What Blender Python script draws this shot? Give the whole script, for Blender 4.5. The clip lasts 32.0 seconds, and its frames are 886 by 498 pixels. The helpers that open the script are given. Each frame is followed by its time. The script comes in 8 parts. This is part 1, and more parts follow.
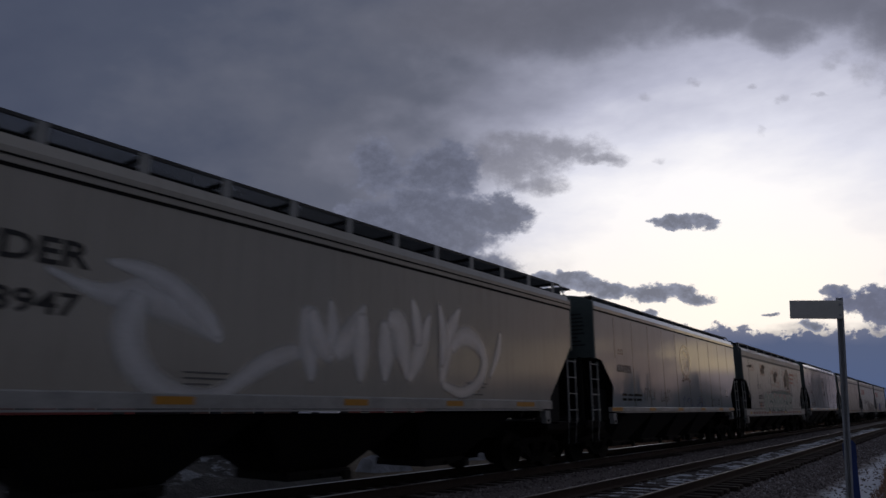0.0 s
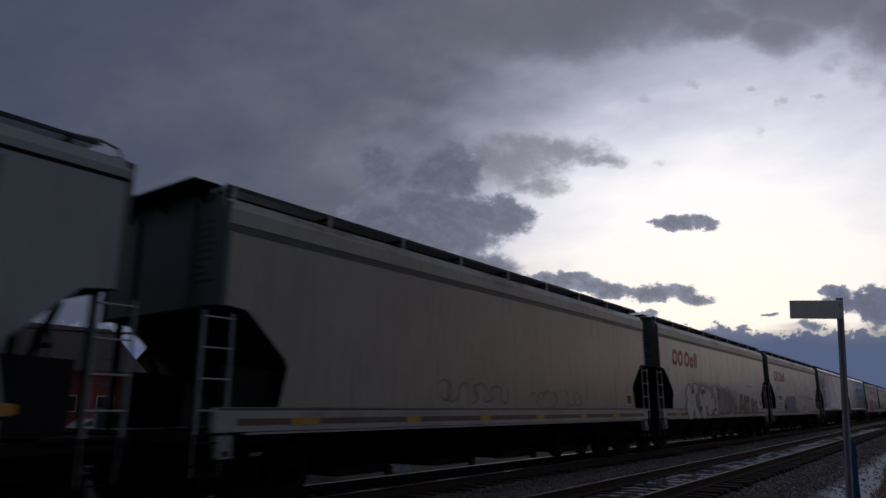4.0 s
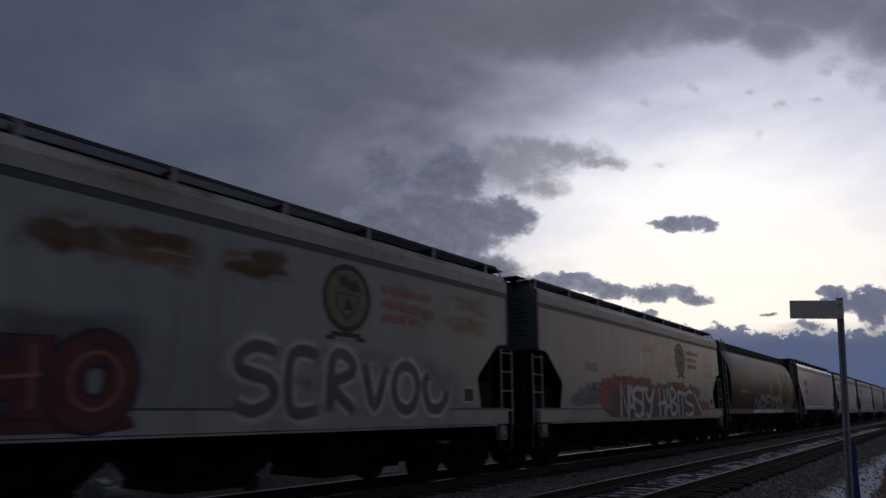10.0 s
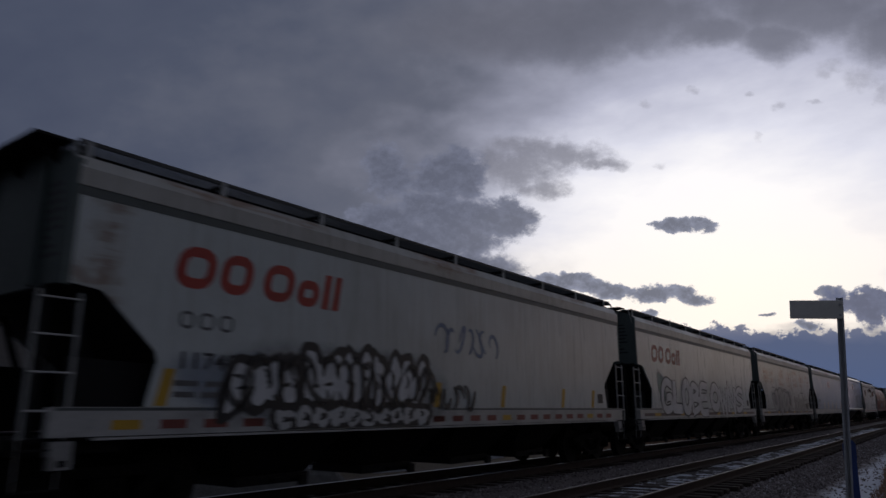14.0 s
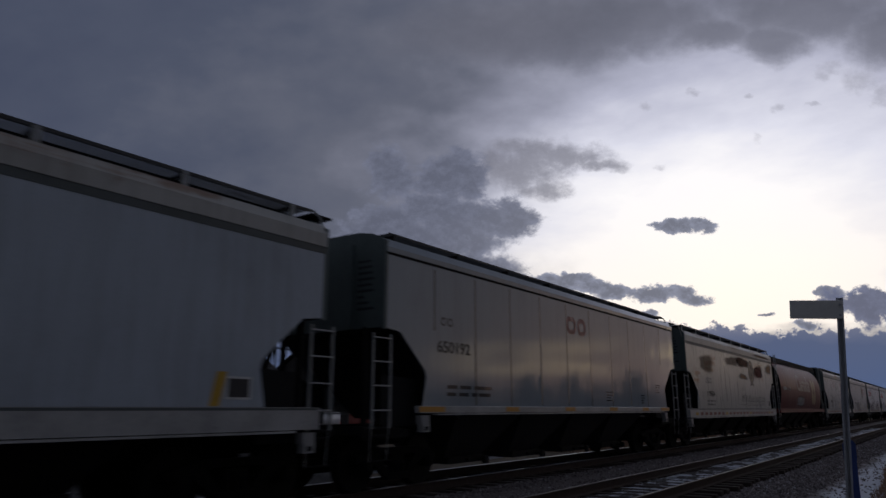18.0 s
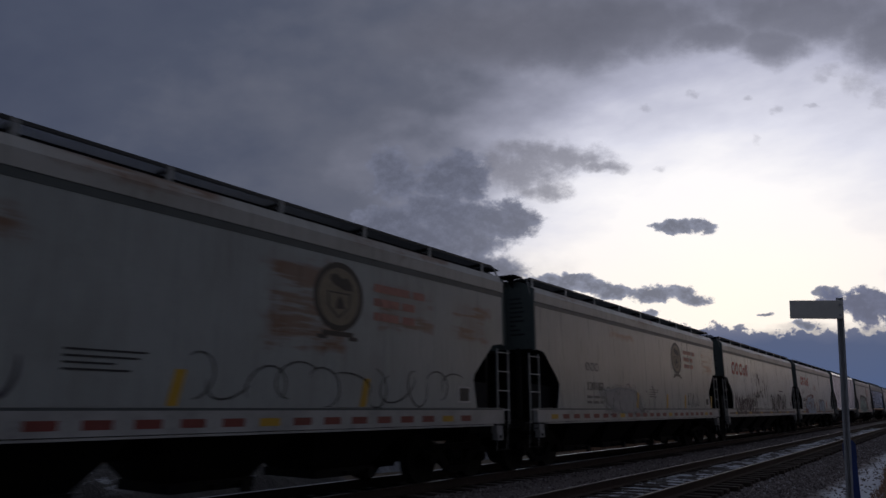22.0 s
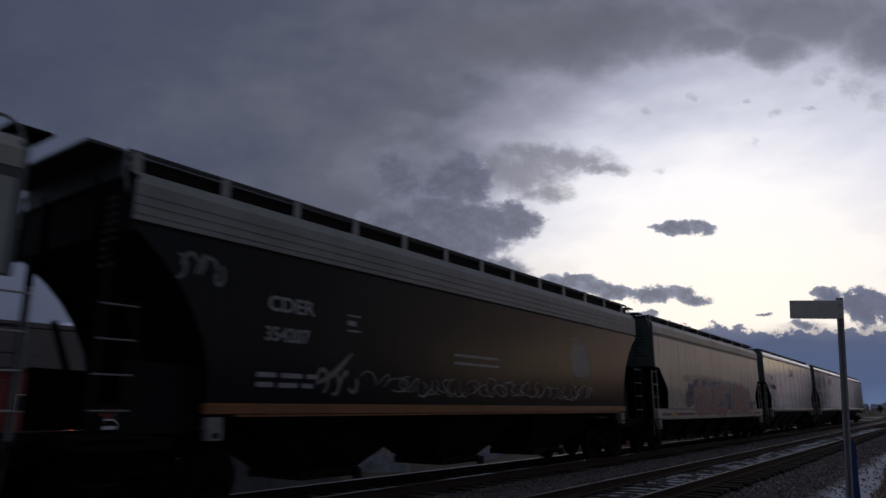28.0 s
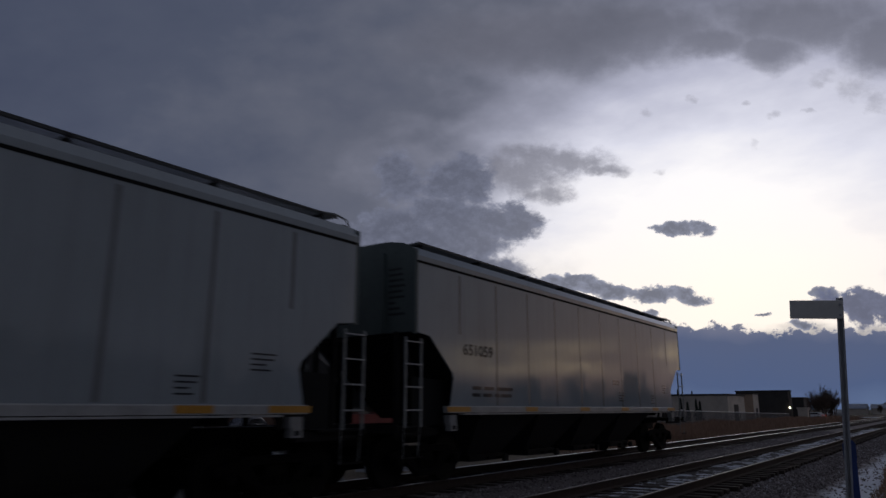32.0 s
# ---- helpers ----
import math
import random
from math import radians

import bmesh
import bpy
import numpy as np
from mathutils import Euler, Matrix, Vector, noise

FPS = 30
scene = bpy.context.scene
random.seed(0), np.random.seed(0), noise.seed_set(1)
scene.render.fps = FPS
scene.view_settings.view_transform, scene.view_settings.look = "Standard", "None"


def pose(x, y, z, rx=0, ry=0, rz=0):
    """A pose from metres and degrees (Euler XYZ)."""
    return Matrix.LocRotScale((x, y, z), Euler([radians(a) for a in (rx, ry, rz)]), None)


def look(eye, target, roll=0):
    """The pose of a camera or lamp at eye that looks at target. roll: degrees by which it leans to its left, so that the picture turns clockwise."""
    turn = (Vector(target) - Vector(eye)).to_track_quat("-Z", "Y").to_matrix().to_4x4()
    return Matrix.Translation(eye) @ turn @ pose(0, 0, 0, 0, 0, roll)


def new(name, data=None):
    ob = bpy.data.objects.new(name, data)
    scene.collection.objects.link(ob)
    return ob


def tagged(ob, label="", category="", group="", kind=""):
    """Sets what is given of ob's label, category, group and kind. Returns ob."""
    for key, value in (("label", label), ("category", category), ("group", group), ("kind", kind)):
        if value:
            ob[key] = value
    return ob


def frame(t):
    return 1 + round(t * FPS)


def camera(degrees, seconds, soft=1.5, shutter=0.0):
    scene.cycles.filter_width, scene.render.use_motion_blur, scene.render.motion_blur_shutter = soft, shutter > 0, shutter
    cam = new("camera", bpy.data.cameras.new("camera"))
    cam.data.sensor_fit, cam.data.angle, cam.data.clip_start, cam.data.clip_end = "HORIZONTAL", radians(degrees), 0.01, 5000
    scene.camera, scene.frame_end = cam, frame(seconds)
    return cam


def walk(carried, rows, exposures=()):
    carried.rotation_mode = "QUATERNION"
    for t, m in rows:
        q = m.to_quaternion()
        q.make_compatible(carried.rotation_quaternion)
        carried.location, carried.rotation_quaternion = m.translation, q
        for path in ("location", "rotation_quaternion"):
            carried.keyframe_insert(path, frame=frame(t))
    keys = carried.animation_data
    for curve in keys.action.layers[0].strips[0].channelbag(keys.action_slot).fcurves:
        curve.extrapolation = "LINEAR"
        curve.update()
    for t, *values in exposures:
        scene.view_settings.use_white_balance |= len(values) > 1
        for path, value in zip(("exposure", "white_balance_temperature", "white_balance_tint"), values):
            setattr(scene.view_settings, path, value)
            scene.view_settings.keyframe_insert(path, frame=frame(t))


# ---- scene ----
EYE = (0.0, 0.0, 1.425)
AHEAD = (-0.573949, 0.786084, 0.229466)
cam = camera(66.27, 32.0, soft=1.5, shutter=0.2)
VIEW = look(EYE, [EYE[i] + AHEAD[i] * 10 for i in range(3)])
walk(cam, [(0, VIEW), (32, VIEW)])

# ---- world, sun ----
SUN_AZ = 25.0  # degrees to the right of the track's far direction
SUN_EL = 2.0


def tree_of(owner):
    owner.use_nodes = True
    owner.node_tree.nodes.clear()
    return owner.node_tree


class Nodes:
    """Short hand for node trees."""

    def __init__(self, tree):
        self.t = tree

    def add(self, kind, **kw):
        n = self.t.nodes.new(kind)
        for k, v in kw.items():
            if k == "op":
                n.operation = v
        return n

    def put(self, sock, v):
        if v is None:
            return
        if isinstance(v, bpy.types.NodeSocket):
            self.t.links.new(v, sock)
        else:
            sock.default_value = v

    def math(self, op, a, b=None, c=None, clamp=False):
        n = self.t.nodes.new("ShaderNodeMath")
        n.operation, n.use_clamp = op, clamp
        for s, v in zip(n.inputs, (a, b, c)):
            self.put(s, v)
        return n.outputs[0]

    def vec(self, op, a, b=None, scale=None):
        n = self.t.nodes.new("ShaderNodeVectorMath")
        n.operation = op
        self.put(n.inputs[0], a)
        self.put(n.inputs[1], b)
        if scale is not None:
            self.put(n.inputs["Scale"], scale)
        return n.outputs["Value"] if op in ("DOT_PRODUCT", "LENGTH") else n.outputs["Vector"]

    def ramp(self, fac, stops, mode="LINEAR"):
        n = self.t.nodes.new("ShaderNodeValToRGB")
        n.color_ramp.interpolation = mode
        e = n.color_ramp.elements
        while len(e) < len(stops):
            e.new(0.5)
        for el, (p, c) in zip(e, stops):
            el.position = p
            el.color = (*c, 1) if len(c) == 3 else c
        self.put(n.inputs[0], fac)
        return n.outputs[0]

    def remap(self, v, a, b, c=0.0, d=1.0, mode="SMOOTHSTEP"):
        n = self.t.nodes.new("ShaderNodeMapRange")
        n.interpolation_type = mode
        self.put(n.inputs[0], v)
        for i, x in enumerate((a, b, c, d)):
            self.put(n.inputs[1 + i], x)
        return n.outputs[0]

    def noise(self, vector, scale, detail=3, rough=0.55, distort=0.0, dims="3D"):
        n = self.t.nodes.new("ShaderNodeTexNoise")
        n.noise_dimensions = dims
        self.put(n.inputs["Vector"], vector)
        self.put(n.inputs["Scale"], scale)
        self.put(n.inputs["Detail"], detail)
        self.put(n.inputs["Roughness"], rough)
        self.put(n.inputs["Distortion"], distort)
        return n.outputs[0]

    def mix(self, fac, a, b, blend="MIX"):
        n = self.t.nodes.new("ShaderNodeMix")
        n.data_type, n.blend_type = "RGBA", blend
        self.put(n.inputs[0], fac)
        for s, v in ((n.inputs[6], a), (n.inputs[7], b)):
            self.put(s, (*v, 1) if isinstance(v, tuple) and len(v) == 3 else v)
        return n.outputs[2]

    def scaled(self, vector, scale, loc=(0, 0, 0)):
        n = self.t.nodes.new("ShaderNodeMapping")
        self.put(n.inputs["Vector"], vector)
        self.put(n.inputs["Location"], loc)
        self.put(n.inputs["Scale"], scale)
        return n.outputs[0]


def make_world():
    world = bpy.data.worlds.new("dusk_sky")
    scene.world = world
    n = Nodes(tree_of(world))
    out = n.add("ShaderNodeOutputWorld")
    bg = n.add("ShaderNodeBackground")
    sky = n.add("ShaderNodeTexSky")
    sky.sky_type, sky.sun_disc = "NISHITA", False
    sky.sun_elevation, sky.sun_rotation = radians(SUN_EL), radians(SUN_AZ)
    sky.dust_density = 2.0
    co = n.add("ShaderNodeTexCoord").outputs["Generated"]
    sep = n.add("ShaderNodeSeparateXYZ")
    n.put(sep.inputs[0], co)
    z = sep.outputs[2]
    # clear evening glow, wide along the horizon, fading upwards
    az = n.math("ARCTAN2", sep.outputs[0], sep.outputs[1])
    el = n.math("ARCSINE", z)
    cloudy = n.noise(n.scaled(co, (3, 3, 8)), 2.2, 5, 0.55)
    da = n.math("DIVIDE", n.math("SUBTRACT", az, radians(-13.0)), n.remap(az, radians(-20), radians(0), radians(24.0), radians(19.0), "LINEAR"))
    de = n.math("DIVIDE", n.math("SUBTRACT", el, radians(9.0)), radians(15.5))
    d = n.math("SQRT", n.math("MULTIPLY_ADD", da, da, n.math("MULTIPLY", de, de)))
    d = n.math("ADD", d, n.math("MULTIPLY", n.math("SUBTRACT", cloudy, 0.5), 0.5))
    glow = n.ramp(n.math("DIVIDE", d, 4.0), [(0.0, (1.10, 1.04, 1.0)), (0.14, (1.00, 0.975, 0.99)), (0.21, (0.73, 0.735, 0.84)), (0.28, (0.47, 0.48, 0.60)), (0.35, (0.255, 0.265, 0.35)),
                                             (0.45, (0.165, 0.168, 0.205)), (0.65, (0.118, 0.126, 0.158)), (1.0, (0.092, 0.102, 0.136))])
    # warmer towards the horizon
    warm = n.math("MULTIPLY", n.remap(el, radians(19), radians(5)), n.remap(d, 1.3, 0.6))
    glow = n.mix(warm, glow, n.mix(1.0, glow, (1.0, 0.95, 0.87), "MULTIPLY"))
    # cloud bank low on the sun's side
    low_edge = n.math("MULTIPLY_ADD", n.math("SUBTRACT", cloudy, 0.5), radians(6.0), el)
    bank = n.math("MULTIPLY", n.remap(low_edge, radians(6.2), radians(4.2)), n.remap(az, radians(-60), radians(-50)))
    bank = n.math("MULTIPLY", bank, n.remap(az, radians(15), radians(8)))
    glow = n.mix(bank, glow, (0.075, 0.095, 0.155))
    # low golden band along the horizon to the sun's side
    band = n.math("MULTIPLY", n.remap(z, 0.105, 0.075), n.remap(z, 0.04, 0.058))
    low = n.math("MULTIPLY", band, n.remap(n.math("ABSOLUTE", n.math("SUBTRACT", az, radians(22))), 0.31, 0.14))
    low = n.math("MULTIPLY", low, n.remap(cloudy, 0.64, 0.44, 0.0, 1.0))
    col = n.mix(low, glow, (0.80, 0.67, 0.47))
    tint = n.mix(0.006, col, sky.outputs[0])
    n.put(bg.inputs[0], tint)
    n.put(bg.inputs[1], 1.0)
    n.t.links.new(bg.outputs[0], out.inputs[0])


make_world()
sun = new("sun", bpy.data.lights.new("sun", "SUN"))
sun.data.energy, sun.data.angle, sun.data.color = 0.02, radians(40), (1.0, 0.74, 0.5)
sun.matrix_basis = look((0, 0, 50), (-math.sin(radians(SUN_AZ)) * 50, -math.cos(radians(SUN_AZ)) * 50, 50 - 50 * math.tan(radians(SUN_EL + 3))))

# ---- materials ----


def surface(name, rough=0.6, metal=0.0, spec=0.5):
    m = bpy.data.materials.new(name)
    n = Nodes(tree_of(m))
    out = n.add("ShaderNodeOutputMaterial")
    b = n.add("ShaderNodeBsdfPrincipled")
    n.t.links.new(b.outputs[0], out.inputs[0])
    n.put(b.inputs["Roughness"], rough)
    n.put(b.inputs["Metallic"], metal)
    n.put(b.inputs["Specular IOR Level"], spec)
    return m, n, b


def bump(n, b, height, strength=0.3, dist=0.02):
    k = n.add("ShaderNodeBump")
    n.put(k.inputs["Strength"], strength)
    n.put(k.inputs["Distance"], dist)
    n.put(k.inputs["Height"], height)
    n.t.links.new(k.outputs[0], b.inputs["Normal"])


def worn(name, base, dark=None, rough=0.55, metal=0.0, scale=2.0, amount=0.5, grain=0.2, spec=0.5):
    """A plain surface with stains at two scales."""
    m, n, b = surface(name, rough, metal, spec)
    dark = dark or tuple(c * 0.6 for c in base)
    co = n.add("ShaderNodeTexCoord").outputs["Object"]
    big = n.noise(co, scale, 4, 0.6)
    fine = n.noise(co, scale * 14, 3, 0.6)
    f = n.math("ADD", n.math("MULTIPLY", n.remap(big, 0.35, 0.7), amount), n.math("MULTIPLY", n.remap(fine, 0.4, 0.75), amount * 0.5), clamp=True)
    n.put(b.inputs["Base Color"], n.mix(f, base, dark))
    n.put(b.inputs["Roughness"], n.math("ADD", rough - 0.08, n.math("MULTIPLY", fine, 0.16)))
    bump(n, b, fine, grain, 0.004)
    return m


def car_paint(name, base, rust=(), dirt=0.35, rough=0.32, spec=0.5, wave=0.5, seed=0.0, rusty=(0.20, 0.092, 0.038)):
    """Weathered coach paint: streaks running down, rust in streaked patches (y0, y1, z0, z1 on the side), slightly wavy sheets."""
    m, n, b = surface(name, rough, 0.0, spec)
    raw = n.add("ShaderNodeTexCoord").outputs["Object"]
    co = n.vec("ADD", raw, (0.0, seed * 31.7, seed * 5.3))
    streak = n.noise(n.scaled(co, (1, 5.0, 0.35)), 1.6, 5, 0.62)
    cloud = n.noise(co, 0.55, 5, 0.6)
    fine = n.noise(co, 22.0, 3, 0.6)
    f = n.math("MULTIPLY", n.math("ADD", n.remap(streak, 0.42, 0.72), n.remap(cloud, 0.4, 0.75)), dirt * 0.6, clamp=True)
    col = n.mix(f, base, tuple(c * k for c, k in zip(base, (0.52, 0.49, 0.44))))
    col = n.mix(n.math("MULTIPLY", n.remap(fine, 0.45, 0.8), dirt * 0.35), col, tuple(c * 0.55 for c in base))
    if rust:
        sep = n.add("ShaderNodeSeparateXYZ")
        n.put(sep.inputs[0], raw)
        band = n.noise(n.scaled(co, (1, 0.42, 4.2)), 1.6, 4, 0.55)
        y = n.math("MULTIPLY_ADD", n.math("SUBTRACT", n.noise(co, 2.2, 4, 0.6), 0.5), 1.2, sep.outputs[1])
        z = n.math("MULTIPLY_ADD", n.math("SUBTRACT", n.noise(co, 2.6, 4, 0.6), 0.5), 0.5, sep.outputs[2])
        total = None
        for y0, y1, z0, z1 in rust:
            k = n.math("MULTIPLY", n.math("MULTIPLY", n.remap(y, y0 - 0.15, y0 + 0.3), n.remap(y, y1 + 0.15, y1 - 0.3)), n.math("MULTIPLY", n.remap(z, z0 - 0.1, z0 + 0.15), n.remap(z, z1 + 0.1, z1 - 0.15)))
            total = k if total is None else n.math("MAXIMUM", total, k)
        rf = n.math("MULTIPLY", total, n.math("ADD", n.remap(cloud, 0.4, 0.65, 0.12, 0.32), n.remap(band, 0.43, 0.58, 0.0, 0.7)), clamp=True)
        col = n.mix(n.math("MULTIPLY", rf, 0.92), col, rusty)
    n.put(b.inputs["Base Color"], col)
    n.put(b.inputs["Roughness"], n.math("MAXIMUM", n.math("MULTIPLY_ADD", n.math("SUBTRACT", streak, 0.5), min(0.3, rough), rough), 0.03))
    wavy = n.noise(n.scaled(co, (1, 1.3, 0.28)), 1.1, 2, 0.5)
    ripple = n.noise(n.scaled(co, (1, 5.0, 0.7)), 1.3, 2, 0.5)
    h = n.math("ADD", n.math("MULTIPLY_ADD", ripple, wave * 0.12, n.math("MULTIPLY", wavy, wave)), n.math("MULTIPLY", fine, 0.004 if rough < 0.15 else 0.01))
    bump(n, b, h, 0.35, 0.05)
    return m


M = {}
M["new_grey"] = car_paint("pale_grey_paint", (0.34, 0.375, 0.40), dirt=0.28, rough=0.06, wave=0.36)
M["gloss_ink"] = car_paint("glossy_black_lettering", (0.05, 0.05, 0.055), dirt=0.2, rough=0.06, wave=0.36)
M["tan"] = car_paint("tan_grey_paint", (0.470, 0.442, 0.396), dirt=0.3, rough=0.11, wave=0.5, spec=0.36)
M["black_paint"] = car_paint("black_side_paint", (0.021, 0.022, 0.025), dirt=0.4, rough=0.16, wave=0.3, spec=0.14)
M["red"] = car_paint("deep_red_paint", (0.15, 0.018, 0.016), dirt=0.5, rough=0.42, wave=0.25, spec=0.25)
M["brown"] = car_paint("dark_brown_paint", (0.026, 0.015, 0.012), dirt=0.5, rough=0.42, wave=0.25, spec=0.35)
M["roof_grey"] = worn("roof_grey", (0.36, 0.37, 0.37), rough=0.5, scale=1.2)
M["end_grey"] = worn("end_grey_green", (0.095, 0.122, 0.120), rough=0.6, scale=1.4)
M["dark_steel"] = worn("near_black_steel", (0.010, 0.0095, 0.010), rough=0.75, scale=2.0, spec=0.2)
M["bay_grey"] = worn("dark_bay_grey", (0.034, 0.033, 0.034), rough=0.65, scale=1.4, spec=0.25)
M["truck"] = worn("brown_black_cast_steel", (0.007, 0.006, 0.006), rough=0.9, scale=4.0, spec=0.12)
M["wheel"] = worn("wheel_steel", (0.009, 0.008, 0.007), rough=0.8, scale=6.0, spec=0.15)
M["ladder"] = worn("pale_ladder_paint", (0.27, 0.28, 0.28), rough=0.5, scale=5.0)
M["rung"] = worn("worn_bright_rung", (0.50, 0.50, 0.50), rough=0.4, scale=5.0)
M["seam"] = car_paint("dulled_panel_seam_paint", (0.20, 0.20, 0.205), dirt=0.6, rough=0.2, wave=0.3)
M["pad"] = worn("pale_pad_paint", (0.28, 0.28, 0.28), rough=0.55, scale=5.0)
M["board"] = worn("galvanised_grating", (0.10, 0.105, 0.11), rough=0.6, metal=0.2, scale=5.0)
M["edge_steel"] = worn("dark_walkway_edge", (0.045, 0.048, 0.052), rough=0.6, scale=5.0)
M["dull_band"] = worn("dull_brown_band", (0.16, 0.105, 0.10), rough=0.5, scale=2.5, amount=0.7)
M["amber"] = worn("amber_reflector", (0.55, 0.26, 0.03), rough=0.35, scale=8.0, amount=0.3)
M["sill"] = worn("pale_sill_paint", (0.43, 0.43, 0.425), rough=0.35, scale=1.3, amount=0.7)
M["ink"] = worn("black_lettering", (0.025, 0.025, 0.028), rough=0.5, scale=8.0)
M["white_ink"] = worn("white_lettering", (0.62, 0.62, 0.60), rough=0.5, scale=8.0)
M["red_ink"] = worn("red_lettering", (0.42, 0.045, 0.03), rough=0.5, scale=6.0, amount=0.6)
M["faded_red"] = worn("faded_red_lettering", (0.44, 0.20, 0.16), rough=0.5, scale=6.0, amount=0.6)
M["spray_white"] = worn("spray_white_paint", (0.62, 0.63, 0.65), rough=0.45, scale=3.0, amount=0.45)
M["spray_black"] = worn("spray_black_paint", (0.018, 0.018, 0.02), rough=0.45, scale=3.0, amount=0.45)
M["spray_blue"] = worn("spray_blue_paint", (0.03, 0.06, 0.22), rough=0.45, scale=3.0, amount=0.45)
M["spray_pale_blue"] = worn("spray_pale_blue_paint", (0.28, 0.4, 0.55), rough=0.45, scale=3.0, amount=0.45)
M["spray_teal"] = worn("spray_teal_paint", (0.05, 0.22, 0.22), rough=0.45, scale=3.0, amount=0.45)
M["spray_red"] = worn("spray_red_paint", (0.36, 0.03, 0.02), rough=0.45, scale=3.0, amount=0.45)
M["spray_pink"] = worn("spray_pink_paint", (0.42, 0.16, 0.15), rough=0.45, scale=3.0, amount=0.45)
M["spray_purple"] = worn("spray_purple_paint", (0.045, 0.03, 0.06), rough=0.45, scale=3.0, amount=0.45)
M["spray_maroon"] = worn("spray_red_brown_paint", (0.15, 0.042, 0.038), rough=0.45, scale=3.0, amount=0.5)
M["spray_dark_red"] = worn("spray_dark_red_paint", (0.11, 0.022, 0.022), rough=0.45, scale=3.0, amount=0.5)
M["spray_rose"] = worn("spray_rose_paint", (0.30, 0.13, 0.125), rough=0.45, scale=3.0, amount=0.4)
M["spray_navy"] = worn("spray_navy_paint", (0.018, 0.025, 0.05), rough=0.45, scale=3.0, amount=0.4)
M["spray_mint"] = worn("spray_mint_paint", (0.16, 0.34, 0.33), rough=0.45, scale=3.0, amount=0.5)
M["spray_taupe"] = worn("spray_taupe_paint", (0.17, 0.15, 0.14), rough=0.45, scale=3.0, amount=0.5)
M["dusty_white"] = worn("dusty_white_spray_paint", (0.50, 0.51, 0.52), rough=0.45, scale=3.0, amount=0.45)
M["dusty_teal"] = worn("dusty_teal_spray_paint", (0.27, 0.36, 0.34), rough=0.45, scale=3.0, amount=0.45)
M["spray_silver"] = worn("spray_silver_paint", (0.36, 0.37, 0.4), rough=0.45, scale=3.0, amount=0.45)
M["spray_yellow"] = worn("spray_yellow_paint", (0.55, 0.33, 0.03), rough=0.45, scale=3.0, amount=0.45)
M["wheat_green"] = worn("wheat_green_paint", (0.22, 0.21, 0.035), rough=0.45, scale=3.0, amount=0.45)
M["faint_grey"] = worn("faint_grey_paint", (0.3, 0.3, 0.3), rough=0.45, scale=3.0, amount=0.45)
M["maroon_stripe"] = worn("maroon_stripe_paint", (0.22, 0.05, 0.04), rough=0.45, scale=3.0, amount=0.45)
M["spray_brown"] = worn("spray_brown_paint", (0.06, 0.045, 0.04), rough=0.45, scale=3.0, amount=0.45)
M["faint_teal"] = worn("faint_teal_paint", (0.26, 0.36, 0.33), rough=0.45, scale=3.0, amount=0.45)
M["faint_pink"] = worn("faint_pink_paint", (0.42, 0.27, 0.25), rough=0.45, scale=3.0, amount=0.45)
M["faint_blue"] = worn("faint_blue_paint", (0.22, 0.28, 0.42), rough=0.45, scale=3.0, amount=0.45)
M["wheat_cream"] = worn("wheat_cream_paint", (0.42, 0.3, 0.16), rough=0.45, scale=3.0, amount=0.45)
M["chord_worn"] = car_paint("rust_flecked_eave_paint", (0.46, 0.455, 0.43), [(1.0, 4.0, 4.2, 4.5), (6.0, 8.5, 4.2, 4.5), (11.0, 14.0, 4.2, 4.5)], dirt=0.6, rough=0.4, wave=0.1)
M["gutter"] = worn("grey_green_gutter", (0.085, 0.10, 0.10), rough=0.5, scale=2.0)
M["faint_ink"] = worn("faded_black_lettering", (0.12, 0.12, 0.125), rough=0.5, scale=8.0)
M["shield_brown"] = worn("brown_black_shield", (0.05, 0.042, 0.034), rough=0.5, scale=5.0)
M["shield_face"] = worn("tan_shield_face", (0.24, 0.20, 0.14), rough=0.5, scale=5.0)
M["wheat_pale"] = worn("pale_cream_lettering", (0.50, 0.40, 0.33), rough=0.5, scale=5.0)
M["orange_sill"] = worn("dull_orange_sill", (0.30, 0.12, 0.04), rough=0.5, scale=2.0)
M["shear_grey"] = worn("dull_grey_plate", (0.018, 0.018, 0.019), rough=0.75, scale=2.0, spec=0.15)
M["rail_side"] = worn("rusty_rail", (0.062, 0.044, 0.037), rough=0.85, scale=7.0, spec=0.15)
M["rail_dull"] = worn("dull_rail_head", (0.24, 0.215, 0.205), rough=0.5, metal=0.6, scale=4.0, amount=0.4)
M["rail_top"] = worn("polished_rail_head", (0.74, 0.74, 0.74), rough=0.30, metal=1.0, scale=4.0, amount=0.2)
M["tie"] = worn("weathered_tie_wood", (0.042, 0.031, 0.026), rough=0.9, scale=5.0, grain=0.6, spec=0.2)



